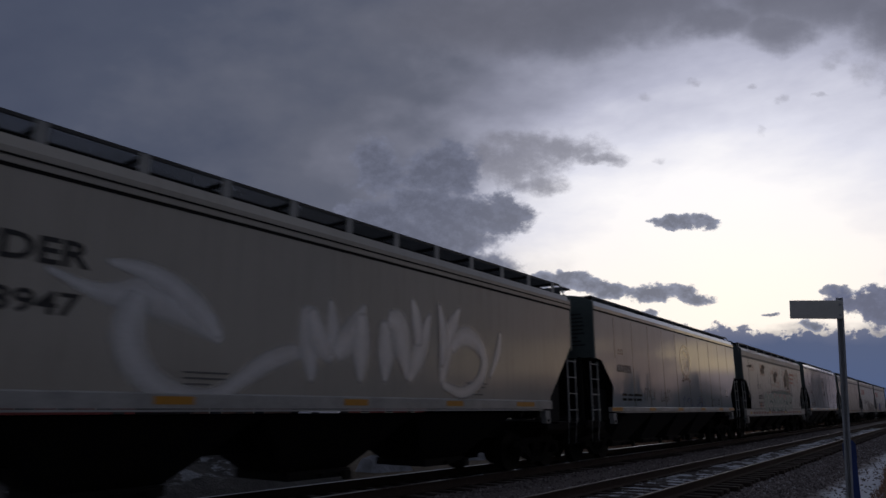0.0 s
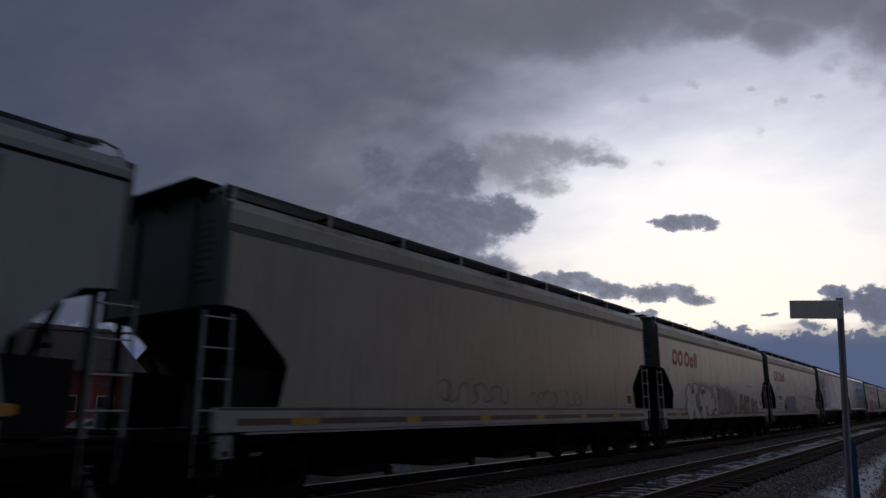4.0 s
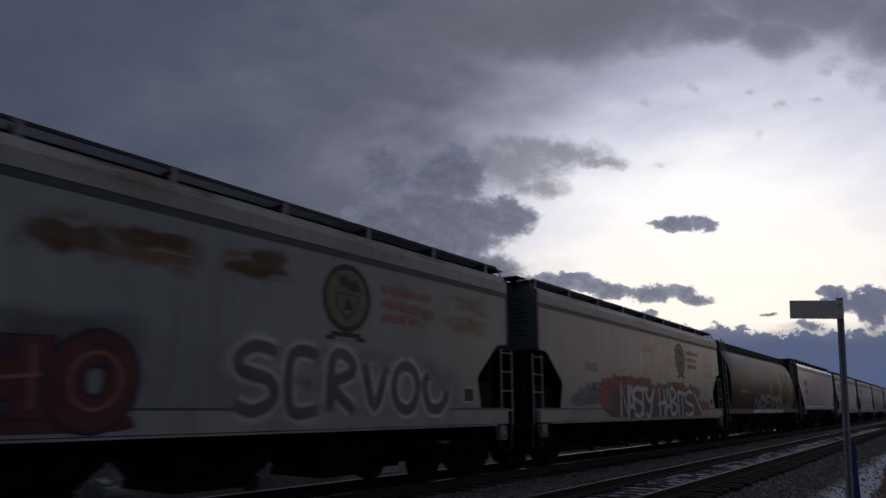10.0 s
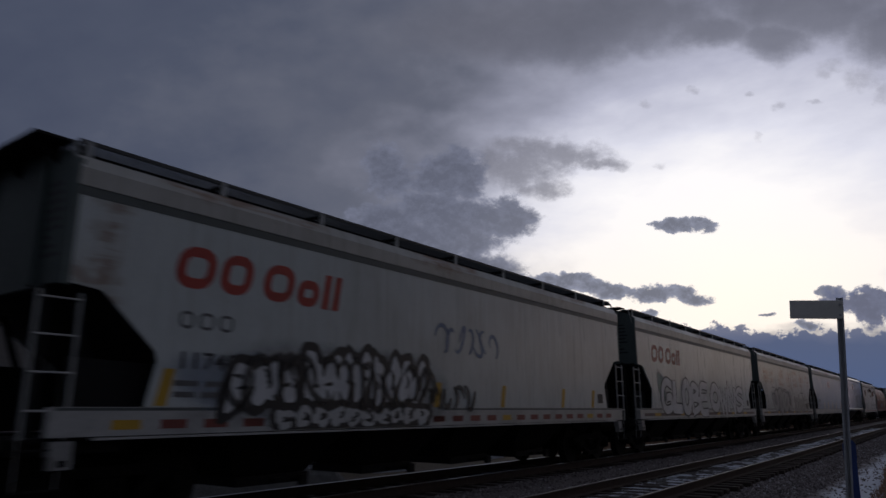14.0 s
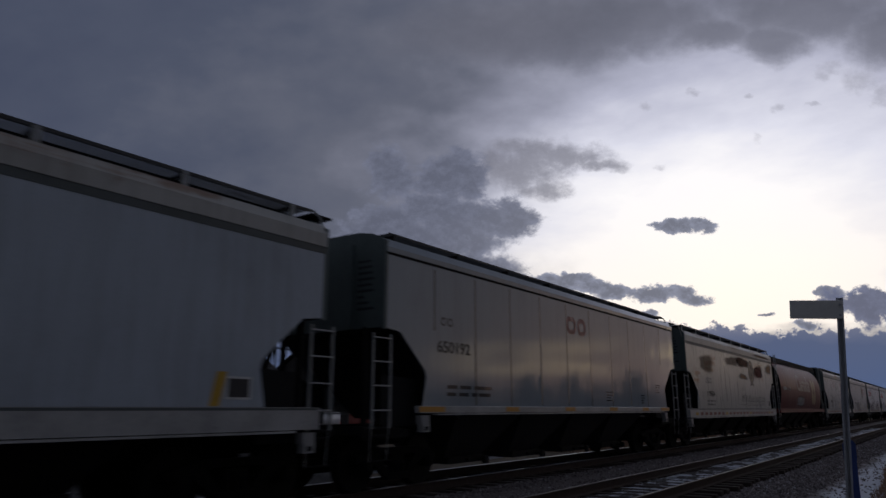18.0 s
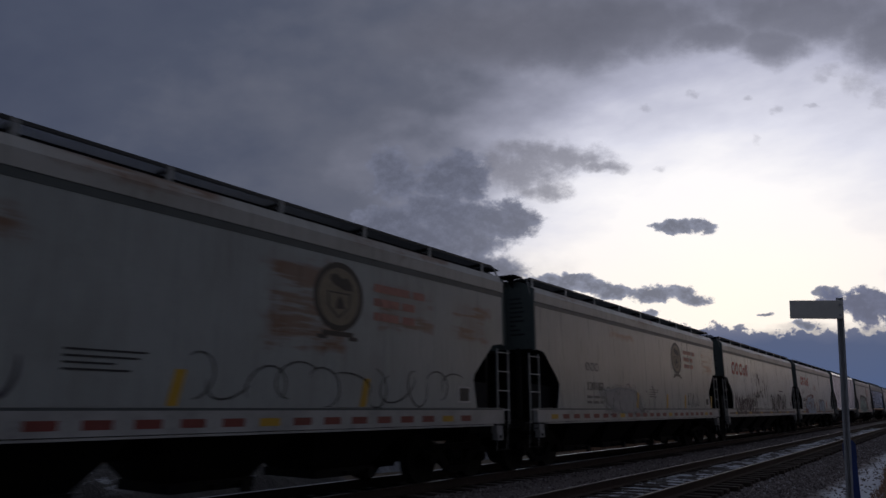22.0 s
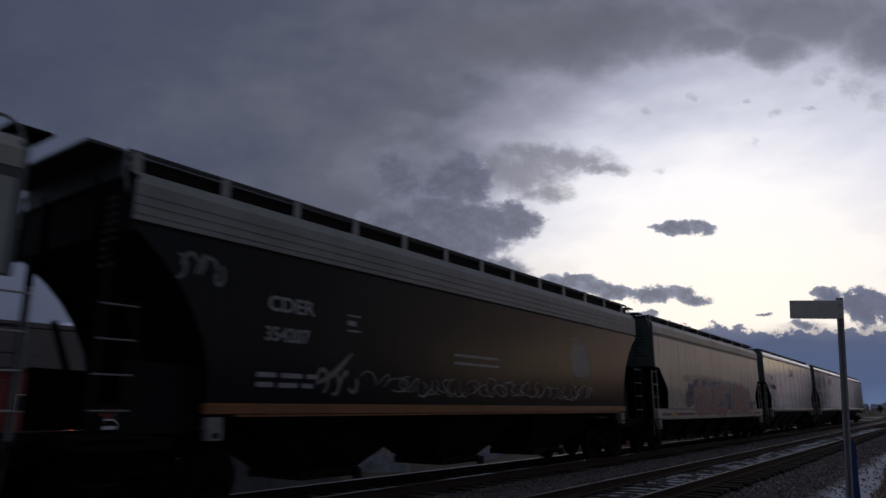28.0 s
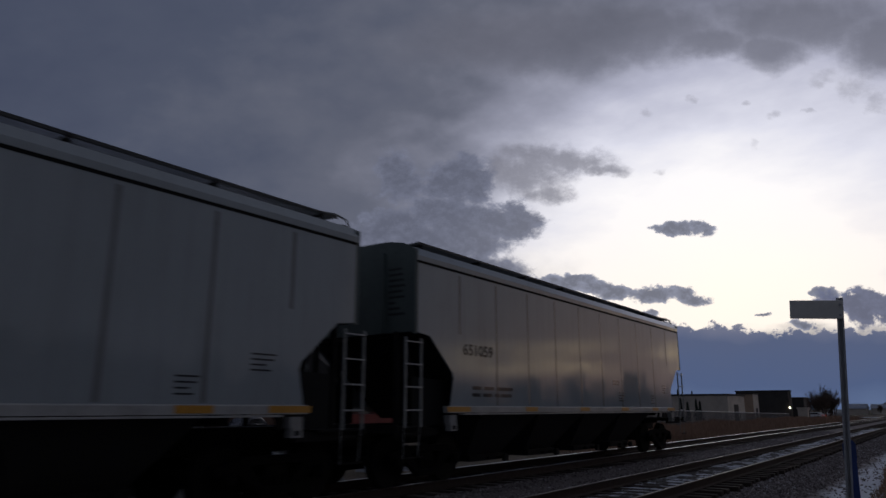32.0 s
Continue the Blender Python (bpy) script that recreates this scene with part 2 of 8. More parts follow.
def soft_spray(name, colour, metal=0.0, rough=0.45, most=0.97, full=0.85):
    """Spray paint that thins out towards the edges of a stroke (cover: 0 at the edge, 1 in the middle)."""
    m, n, b = surface(name, rough, metal)
    co = n.add("ShaderNodeTexCoord").outputs["Object"]
    big, fine = n.noise(co, 2.2, 4, 0.6), n.noise(co, 26.0, 3, 0.6)
    n.put(b.inputs["Base Color"], n.mix(n.remap(big, 0.35, 0.75), colour, tuple(c * 0.72 for c in colour)))
    at = n.add("ShaderNodeAttribute")
    at.attribute_name = "cover"
    cover = n.math("ADD", at.outputs["Fac"], n.math("ADD", n.math("MULTIPLY", n.math("SUBTRACT", big, 0.5), 0.5), n.math("MULTIPLY", n.math("SUBTRACT", fine, 0.5), 0.3)))
    n.put(b.inputs["Alpha"], n.remap(cover, 0.10, full, 0.0, most))
    return m


M["chrome_spray"] = soft_spray("silver_spray_paint", (0.90, 0.91, 0.94), 0.25, 0.36, 0.96, 1.28)
M["mist_grey"] = soft_spray("pale_grey_spray_mist", (0.50, 0.50, 0.51), most=0.6)
M["mist_teal"] = soft_spray("faded_teal_spray_mist", (0.20, 0.33, 0.31), most=0.7)
M["mist_pink"] = soft_spray("faded_pink_spray_mist", (0.40, 0.24, 0.22), most=0.6)
M["mist_blue"] = soft_spray("faded_blue_spray_mist", (0.16, 0.22, 0.38), most=0.4)
for name_, tone_ in (("spray_black", (0.02, 0.02, 0.022)), ("spray_purple", (0.05, 0.036, 0.065)), ("spray_taupe", (0.16, 0.145, 0.14)), ("spray_blue", (0.04, 0.075, 0.24)), ("faint_grey", (0.27, 0.27, 0.27)), ("faint_blue", (0.2, 0.26, 0.4))):
    M["thin_" + name_] = soft_spray("thin_" + name_, tone_, most=0.8)
M["mist_rust"] = soft_spray("rust_bloom", (0.22, 0.115, 0.055), 0.0, 0.8, 0.62)
M["mist_red_rust"] = soft_spray("red_rust_bloom", (0.19, 0.05, 0.028), 0.0, 0.8, 0.85)
M["mist_ochre"] = soft_spray("ochre_rust_bloom", (0.34, 0.20, 0.09), 0.0, 0.8, 0.6)


# ---- mesh helpers ----
def box(bm, x0, x1, y0, y1, z0, z1):
    v = [bm.verts.new((x, y, z)) for x in (x0, x1) for y in (y0, y1) for z in (z0, z1)]
    for f in ((0, 1, 3, 2), (4, 6, 7, 5), (0, 4, 5, 1), (2, 3, 7, 6), (0, 2, 6, 4), (1, 5, 7, 3)):
        bm.faces.new([v[i] for i in f])
    return v


def slab(bm, outline, x0, x1):
    """A plate in the y-z plane, from x0 to x1."""
    a = [bm.verts.new((x0, y, z)) for y, z in outline]
    b = [bm.verts.new((x1, y, z)) for y, z in outline]
    bm.faces.new(a[::-1])
    bm.faces.new(b)
    for i in range(len(a)):
        j = (i + 1) % len(a)
        bm.faces.new((a[i], a[j], b[j], b[i]))


def bar_y(bm, profile, y0, y1):
    """A profile in the x-z plane, drawn out along y."""
    a = [bm.verts.new((x, y0, z)) for x, z in profile]
    b = [bm.verts.new((x, y1, z)) for x, z in profile]
    bm.faces.new(a)
    bm.faces.new(b[::-1])
    for i in range(len(a)):
        j = (i + 1) % len(a)
        bm.faces.new((a[j], a[i], b[i], b[j]))


def rod(bm, p, q, r, sides=6):
    p, q = Vector(p), Vector(q)
    turn = (q - p).to_track_quat("Z", "Y")
    rings = []
    for c in (p, q):
        rings.append([bm.verts.new(c + turn @ Vector((r * math.cos(2 * math.pi * i / sides), r * math.sin(2 * math.pi * i / sides), 0))) for i in range(sides)])
    for i in range(sides):
        j = (i + 1) % sides
        bm.faces.new((rings[0][i], rings[0][j], rings[1][j], rings[1][i]))
    bm.faces.new(rings[0][::-1])
    bm.faces.new(rings[1])


def lathe_y(bm, profile, y_shift=0.0, sides=24, x=0.0, z=0.0, axis="x"):
    """Rings (offset along the axle, radius) turned about an axle along x."""
    rings = []
    for o, r in profile:
        rings.append([bm.verts.new((x + o, y_shift + r * math.cos(2 * math.pi * i / sides), z + r * math.sin(2 * math.pi * i / sides))) for i in range(sides)])
    for a, b in zip(rings, rings[1:]):
        for i in range(sides):
            j = (i + 1) % sides
            bm.faces.new((a[i], a[j], b[j], b[i]))
    bm.faces.new(rings[0][::-1])
    bm.faces.new(rings[-1])


def mesh_of(name, bm, material, smooth=False):
    bmesh.ops.recalc_face_normals(bm, faces=bm.faces)
    me = bpy.data.meshes.new(name)
    bm.to_mesh(me)
    bm.free()
    me.materials.append(material)
    if smooth:
        me.polygons.foreach_set("use_smooth", [True] * len(me.polygons))
    return me


def part(name, bm, material, parent, label="", smooth=False, at=None):
    """Links a bmesh, or a mesh that others share, as one object under a thing or a part."""
    me = bm if isinstance(bm, bpy.types.Mesh) else mesh_of(name, bm, material, smooth)
    ob = new(name, me)
    ob.parent = parent
    if at is not None:
        ob.matrix_basis = at
    if label:
        ob["label"] = label
    return ob


def BM():
    return bmesh.new()


SHARED = {}


def shared(key, build):
    """A mesh that alike parts share."""
    if key not in SHARED:
        SHARED[key] = build()
    return SHARED[key]

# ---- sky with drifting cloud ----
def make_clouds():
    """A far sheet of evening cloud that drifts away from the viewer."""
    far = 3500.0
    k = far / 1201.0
    bm = BM()
    nx, ny = 24, 14
    x0, x1, y0, y1 = -1350 * k, 1060 * k, -310 * k, 950 * k
    grid = [[bm.verts.new((x0 + (x1 - x0) * i / nx, y0 + (y1 - y0) * j / ny, 0)) for j in range(ny + 1)] for i in range(nx + 1)]
    for i in range(nx):
        for j in range(ny):
            bm.faces.new((grid[i][j], grid[i + 1][j], grid[i + 1][j + 1], grid[i][j + 1]))
    m = bpy.data.materials.new("evening_cloud")
    n = Nodes(tree_of(m))
    out = n.add("ShaderNodeOutputMaterial")
    co = n.add("ShaderNodeTexCoord").outputs["Object"]
    uv = n.vec("SCALE", co, scale=1.0 / k)
    sep = n.add("ShaderNodeSeparateXYZ")
    n.put(sep.inputs[0], uv)
    cx, cy = sep.outputs[0], sep.outputs[1]
    warp1 = n.noise(n.scaled(uv, (1, 1.3, 1)), 0.013, 4, 0.55)
    warp2 = n.noise(n.scaled(uv, (1, 1.3, 1), (311, 97, 0)), 0.013, 4, 0.55)
    wx = n.math("MULTIPLY_ADD", n.math("SUBTRACT", warp1, 0.5), 70.0, cx)
    wy = n.math("MULTIPLY_ADD", n.math("SUBTRACT", warp2, 0.5), 46.0, cy)
    # billows: rounded heads of cloud at two sizes
    fine = n.noise(n.scaled(uv, (1, 1.25, 1)), 0.026, 9, 0.66)
    lump = n.noise(n.scaled(uv, (1, 1.5, 1)), 0.0062, 4, 0.5)
    big = n.noise(n.scaled(uv, (1, 1.9, 1), (77, 31, 0)), 0.0028, 4, 0.5)

    def blob(x, y, rx, ry):
        a, b = n.math("DIVIDE", n.math("SUBTRACT", wx, x), rx), n.math("DIVIDE", n.math("SUBTRACT", wy, y), ry)
        return n.math("SUBTRACT", 1.0, n.math("MULTIPLY_ADD", a, a, n.math("MULTIPLY", b, b)))

    def cover(places, ragged, lo, hi, blend=0.3):
        """Density and cover of a family of clouds: centre, half width, half height of each."""
        dens = None
        for p in places:
            b = blob(*p)
            dens = b if dens is None else n.math("SMOOTH_MAX", dens, b, blend)
        dens = n.math("ADD", dens, n.math("MULTIPLY", n.math("SUBTRACT", fine, 0.5), ragged))
        return dens, n.remap(dens, lo, hi)

    pile, pile_f = cover([(18, 132, 64, 50), (-20, 124, 42, 40), (-98, 136, 48, 52), (36, 54, 132, 40), (-24, 70, 86, 34), (112, 54, 66, 36), (-95, 40, 95, 40), (16, 18, 112, 40), (64, -32, 80, 26), (104, -40, 40, 24)], 3.1, -0.30, 0.55)
    thin, thin_f = cover([(140, 180, 58, 20), (118, 130, 54, 36), (178, 106, 50, 18), (84, 150, 30, 34), (280, 150, 46, 12), (225, 165, 75, 26), (150, 150, 90, 50)], 3.0, -0.55, 1.1)
    lit, lit_f = cover([(200, -60, 62, 18), (252, -66, 60, 15), (330, -75, 80, 17), (386, -79, 72, 17), (440, -90, 40, 13), (236, -50, 30, 13), (433, 42, 50, 12), (400, 41, 32, 7), (452, 48, 26, 9),
                        (571, -119, 15, 4), (524, -135, 9, 6), (641, -133, 20, 7), (700, -76, 40, 10), (350, -116, 34, 8)], 4.4, -0.12, 0.50)
    right, right_f = cover([(738, -90, 66, 26), (790, -106, 80, 34), (850, -100, 70, 34)], 3.6, -0.10, 0.5)
    wisp, wisp_f = cover([(691, 322, 38, 15), (672, 310, 18, 16), (746, 300, 40, 26), (776, 272, 30, 20), (386, 146, 12, 8), (549, 201, 12, 10), (358, 256, 14, 11), (591, 251, 16, 9), (541, 271, 14, 6), (447, 276, 12, 8), (655, 250, 16, 5)], 3.2, -0.1, 1.6)
    roof, roof_f = cover([(640, 420, 165, 52), (588, 368, 66, 34), (790, 380, 80, 60), (180, 386, 270, 60), (350, 412, 150, 44), (480, 385, 90, 30)], 1.1, -0.7, 0.9)
    # bank along the horizon
    edge = n.math("MULTIPLY_ADD", n.math("SUBTRACT", fine, 0.5), 95.0, n.math("MULTIPLY_ADD", n.math("SUBTRACT", lump, 0.5), 22.0, cy))
    slope = n.remap(cx, 430, 560, -12.0, 0.0, "LINEAR")
    bank = n.remap(n.math("ADD", edge, slope), -142, -150)
    # overcast that closes the sky away from the glow
    ax, ay = n.math("DIVIDE", n.math("SUBTRACT", wx, 740), 640.0), n.math("DIVIDE", n.math("SUBTRACT", wy, 0), 440.0)
    q = n.math("SQRT", n.math("MULTIPLY_ADD", ax, ax, n.math("MULTIPLY", ay, ay)))
    qn = n.math("ADD", q, n.math("MULTIPLY", n.math("SUBTRACT", n.math("MULTIPLY_ADD", lump, 0.55, n.math("MULTIPLY", big, 0.45)), 0.5), 0.8))
    over = n.remap(qn, 0.80, 1.42)
    tex = n.math("MULTIPLY_ADD", lump, 0.46, n.math("MULTIPLY_ADD", big, 0.48, n.math("MULTIPLY", fine, 0.06)))
    q2 = n.math("ADD", q, n.math("MULTIPLY", n.math("SUBTRACT", tex, 0.5), 2.6))
    over_col = n.ramp(n.math("DIVIDE", q2, 3.0), [(0.2, (0.31, 0.32, 0.405)), (0.34, (0.182, 0.190, 0.246)), (0.48, (0.118, 0.128, 0.172)), (0.68, (0.074, 0.087, 0.132)), (1.0, (0.052, 0.064, 0.108))])
    # paler tops and thin places inside each cloud
    up = n.noise(n.scaled(uv, (1, 1.25, 1), (0, -9, 0)), 0.026, 9, 0.66)
    relief = n.math("MULTIPLY", n.math("SUBTRACT", fine, up), 2.2)

    def shaded(col, dens, k):
        f = n.math("ADD", relief, n.remap(dens, 1.2, 0.0, 0.0, 0.5), clamp=True)
        return n.mix(f, col, tuple(min(1.0, c * k) for c in col))

    col, alpha = over_col, n.math("MULTIPLY", over, 0.98)
    for dens, f, tone, most, k in ((roof, roof_f, (0.118, 0.123, 0.160), 0.74, 1.15), (thin, thin_f, (0.178, 0.180, 0.222), 0.78, 1.5), (pile, pile_f, (0.112, 0.122, 0.170), 0.92, 1.8), (wisp, wisp_f, (0.25, 0.252, 0.30), 0.5, 1.2),
                                   (lit, lit_f, (0.134, 0.146, 0.198), 0.95, 2.6), (right, right_f, (0.112, 0.124, 0.190), 0.97, 1.7)):
        f = n.math("MULTIPLY", f, most)
        # the new layer over the old one, each with its own cover
        total = n.math("SUBTRACT", n.math("ADD", f, alpha), n.math("MULTIPLY", f, alpha))
        col = n.mix(n.math("DIVIDE", f, n.math("MAXIMUM", total, 0.001)), col, shaded(tone, dens, k))
        alpha = total
    bank_col = n.ramp(n.math("ADD", n.remap(cy, -140, -290, 0.0, 1.0, "LINEAR"), n.math("MULTIPLY", n.math("SUBTRACT", lump, 0.5), 0.5)),
                      [(0.0, (0.15, 0.165, 0.245)), (0.2, (0.092, 0.118, 0.208)), (0.7, (0.080, 0.114, 0.220)), (1.0, (0.105, 0.15, 0.27))])
    col = n.mix(bank, col, bank_col)
    alpha = n.math("MAXIMUM", alpha, bank)
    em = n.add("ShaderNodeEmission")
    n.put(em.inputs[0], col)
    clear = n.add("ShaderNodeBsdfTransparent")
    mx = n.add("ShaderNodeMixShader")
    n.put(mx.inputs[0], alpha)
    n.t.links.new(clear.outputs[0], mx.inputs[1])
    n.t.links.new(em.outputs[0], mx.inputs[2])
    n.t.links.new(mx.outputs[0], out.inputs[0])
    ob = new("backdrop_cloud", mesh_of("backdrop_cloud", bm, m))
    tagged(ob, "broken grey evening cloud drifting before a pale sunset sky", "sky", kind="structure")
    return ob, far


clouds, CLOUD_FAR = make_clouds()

# ---- ground and tracks ----
TRAIN_X, SIDING_X = -9.4515, -5.2085
TIE_TOP = -0.18


def ground_height(x, y):
    """Ballast beds under both tracks, lower ground beside them."""
    prof = [(-60, -0.75), (-16, -0.72), (-13.2, -0.62), (-11.6, -0.24), (-10.9, -0.205), (-8.0, -0.205), (-7.55, -0.30), (-7.0, -0.30), (-6.6, -0.215), (-4.5, -0.215), (-4.2, -0.27), (-3.8, -0.29),
            (-3.2, -0.36), (-2.2, -0.52), (-1.2, -0.58), (6, -0.6), (60, -0.8)]
    if x <= prof[0][0]:
        return prof[0][1]
    for (xa, za), (xb, zb) in zip(prof, prof[1:]):
        if x <= xb:
            z = za + (zb - za) * (x - xa) / (xb - xa)
            break
    else:
        z = prof[-1][1]
    return z + 0.05 * (noise.noise((x * 0.8, y * 0.5, 0.0))) * (1.0 if abs(x + 7.3) > 3.9 else 0.35)


def make_ground():
    xs = [-4000, -1500, -600, -250, -120, -60, -40, -28, -22, -18, -16] + [-15 + 0.4 * i for i in range(46)] + [4, 6, 9, 14, 25, 60, 120, 250, 600, 1500, 4000]
    ys = [-4000, -1500, -500, -150, -60, -30, -12] + [-4 + 0.6 * i for i in range(90)] + [51 + 2.5 * i for i in range(40)] + [160, 200, 260, 340, 450, 700, 1100, 1800, 2800, 4000]
    verts = [(x, y, ground_height(x, y)) for y in ys for x in xs]
    w = len(xs)
    faces = [(j * w + i, j * w + i + 1, (j + 1) * w + i + 1, (j + 1) * w + i) for j in range(len(ys) - 1) for i in range(w - 1)]
    me = bpy.data.meshes.new("ground")
    me.from_pydata(verts, [], faces)
    m, n, b = surface("ballast_snow_and_dry_grass", 0.9)
    co = n.add("ShaderNodeTexCoord").outputs["Object"]
    sep = n.add("ShaderNodeSeparateXYZ")
    n.put(sep.inputs[0], co)
    x = sep.outputs[0]
    vor = n.add("ShaderNodeTexVoronoi")
    n.put(vor.inputs["Vector"], co)
    n.put(vor.inputs["Scale"], 17.0)
    stone = n.mix(n.noise(co, 9.0, 3, 0.6), (0.075, 0.063, 0.061), (0.25, 0.212, 0.206))
    stone = n.mix(n.math("MULTIPLY", vor.outputs["Color"], 0.6), stone, (0.19, 0.162, 0.158))
    grass = n.mix(n.noise(n.scaled(co, (6, 1.2, 1)), 2.5, 5, 0.7), (0.035, 0.026, 0.016), (0.12, 0.085, 0.045))
    wob = n.math("MULTIPLY_ADD", n.math("SUBTRACT", n.noise(co, 0.7, 4, 0.6), 0.5), 2.6, x)
    verge = n.math("MAXIMUM", n.remap(wob, -2.5, -1.7), n.remap(wob, -12.6, -13.6))
    col = n.mix(verge, stone, grass)
    patch = n.noise(n.scaled(co, (1.0, 0.45, 1)), 0.75, 6, 0.62)
    wobs = n.math("MULTIPLY_ADD", n.math("SUBTRACT", n.noise(co, 1.1, 5, 0.65), 0.5), 1.1, x)
    near = n.math("MULTIPLY", n.remap(wobs, -2.75, -2.35), n.remap(wobs, -1.0, -1.35))
    snow = n.math("MULTIPLY", n.math("MULTIPLY", n.remap(patch, 0.34, 0.42), near), n.remap(sep.outputs[1], 3.0, 6.0))
    crumbs = n.math("MULTIPLY", n.remap(n.noise(n.scaled(co, (1.3, 0.6, 1)), 1.3, 5, 0.7), 0.585, 0.64), n.remap(x, -4.2, -3.2))
    between = n.math("MULTIPLY", n.math("MULTIPLY", n.remap(x, -6.15, -5.9), n.remap(x, -4.25, -4.5)), n.remap(n.noise(n.scaled(co, (1.5, 0.8, 1)), 1.2, 4, 0.6), 0.36, 0.46))
    sf = n.math("MAXIMUM", n.math("MAXIMUM", snow, n.math("MULTIPLY", crumbs, 0.6)), between, clamp=True)
    n.put(b.inputs["Base Color"], n.mix(sf, col, (0.72, 0.75, 0.82)))
    bump(n, b, n.math("ADD", vor.outputs["Distance"], n.math("MULTIPLY", n.noise(co, 30, 3), 0.4)), 0.9, 0.05)
    me.materials.append(m)
    return tagged(new("ground", me), "dark ballast and dry verge with patches of snow", "ground", kind="structure")


make_ground()


def make_track(x, name, label, y0, y1, tie_y1):
    bed = tagged(new(name), label, "railway track", kind="structure")
    foot, web, head = 0.076, 0.009, 0.037
    for side in (-1, 1):
        bm = BM()
        bar_y(bm, [(-foot, -0.178), (foot, -0.178), (foot, -0.166), (web, -0.145), (web, -0.045), (head, -0.036), (head, -0.006), (-head, -0.006), (-head, -0.036), (-web, -0.045), (-web, -0.145), (-foot, -0.166)], y0, y1)
        r = part("rail", bm, M["rail_side"], bed, "rust-brown steel rail", at=pose(x + side * 0.7535, 0, 0))
        bm = BM()
        w_ = 0.034 if x < -7 else 0.024
        bar_y(bm, [(-w_, -0.006), (w_, -0.006), (w_ - 0.008, 0.0), (-w_ + 0.008, 0.0)], y0, y1)
        part("rail_head", bm, M["rail_top" if x < -7 else "rail_dull"], r, "polished running surface")
    rnd = random.Random(int(-x * 10))
    tie = shared("tie", lambda: tie_mesh())
    y, count = 5.0, 0
    while count < 300 and y < tie_y1:
        part("tie", tie, None, bed, at=pose(x + rnd.uniform(-0.05, 0.05), y + rnd.uniform(-0.03, 0.03), TIE_TOP + rnd.uniform(-0.012, 0.004), 0, 0, rnd.uniform(-1.2, 1.2)))
        y += 0.55
        count += 1
    return bed


def tie_mesh():
    bm = BM()
    box(bm, -1.3, 1.3, -0.11, 0.11, -0.16, 0.0)
    bmesh.ops.bevel(bm, geom=bm.edges[:], offset=0.012, segments=1, affect="EDGES")
    return mesh_of("tie", bm, M["tie"])


make_track(TRAIN_X, "railway_track_main", "main line track with wooden ties and bright rail heads", -80, 1500, 165)
make_track(SIDING_X, "railway_track_siding", "empty second track with rusty rails and snow between its ties", -80, 1500, 165)


def siding_snow():
    """Old snow that fills the spaces between the siding's ties, thin and broken."""
    verts, faces = [], []
    nx, step = 20, 0.055
    ny = int((70 - 9) / step)
    for j in range(ny + 1):
        y = 9 + step * j
        for i in range(nx + 1):
            x = SIDING_X - 0.66 + 1.32 * i / nx
            phase = math.cos(2 * math.pi * (y - 5.0) / 0.55)
            h = -0.214 - 0.045 * phase + 0.036 * noise.noise((x * 1.1, y * 0.45, 3.0)) + 0.016 * noise.noise((x * 5, y * 6, 1.0))
            verts.append((x, y, h - 0.03 * (2 * abs(i / nx - 0.5)) ** 6))
    w = nx + 1
    faces = [(j * w + i, j * w + i + 1, (j + 1) * w + i + 1, (j + 1) * w + i) for j in range(ny) for i in range(nx)]
    me = bpy.data.meshes.new("siding_snow")
    me.from_pydata(verts, [], faces)
    m, n, b = surface("dirty_track_snow", 0.85)
    co = n.add("ShaderNodeTexCoord").outputs["Object"]
    dirt = n.remap(n.noise(n.scaled(co, (1.4, 0.6, 1)), 1.6, 6, 0.68), 0.44, 0.57)
    n.put(b.inputs["Base Color"], n.mix(dirt, (0.60, 0.62, 0.68), (0.07, 0.062, 0.062)))
    bump(n, b, n.noise(co, 30, 3), 0.5, 0.02)
    me.materials.append(m)
    return tagged(new("siding_snow", me), "thin dirty snow between the ties of the siding", "snow", kind="structure")


siding_snow()

# ---- the train ----
SPEED = 16.13  # metres a second, towards the viewer
HALF = 1.57  # half width of a car


def sheet_outline(L, kind):
    """Outline of a side sheet, cut away over both trucks."""
    if kind == "trough":
        cut = [(0.0, 4.12), (0.06, 3.0), (1.28, 1.70), (1.32, 1.45)]
    elif kind == "dark":
        cut = [(0.0, 4.12), (0.04, 3.62), (0.45, 3.30), (0.70, 3.05), (0.95, 2.70), (1.16, 2.28), (1.26, 1.9), (1.26, 1.45)]
    else:
        cut = [(0.0, 4.19 if kind == "new" else 4.12), (0.0, 2.83), (0.42, 2.78), (1.16, 2.12), (1.20, 2.0), (1.08, 1.45)]
    return cut + [(L - y, z) for y, z in reversed(cut)]


def wheelset_mesh():
    bm = BM()
    for s in (-1, 1):
        x = s * 0.7535
        prof = [(-0.07, 0.30), (-0.07, 0.455), (0.055, 0.46), (0.075, 0.485), (0.095, 0.485), (0.095, 0.40), (0.05, 0.36), (0.03, 0.18), (0.07, 0.13)]
        lathe_y(bm, [(-s * o, r) for o, r in prof], 0.0, 24, x, 0.0)
    lathe_y(bm, [(-1.05, 0.075), (1.05, 0.075)], 0.0, 10)
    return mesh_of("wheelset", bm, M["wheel"])


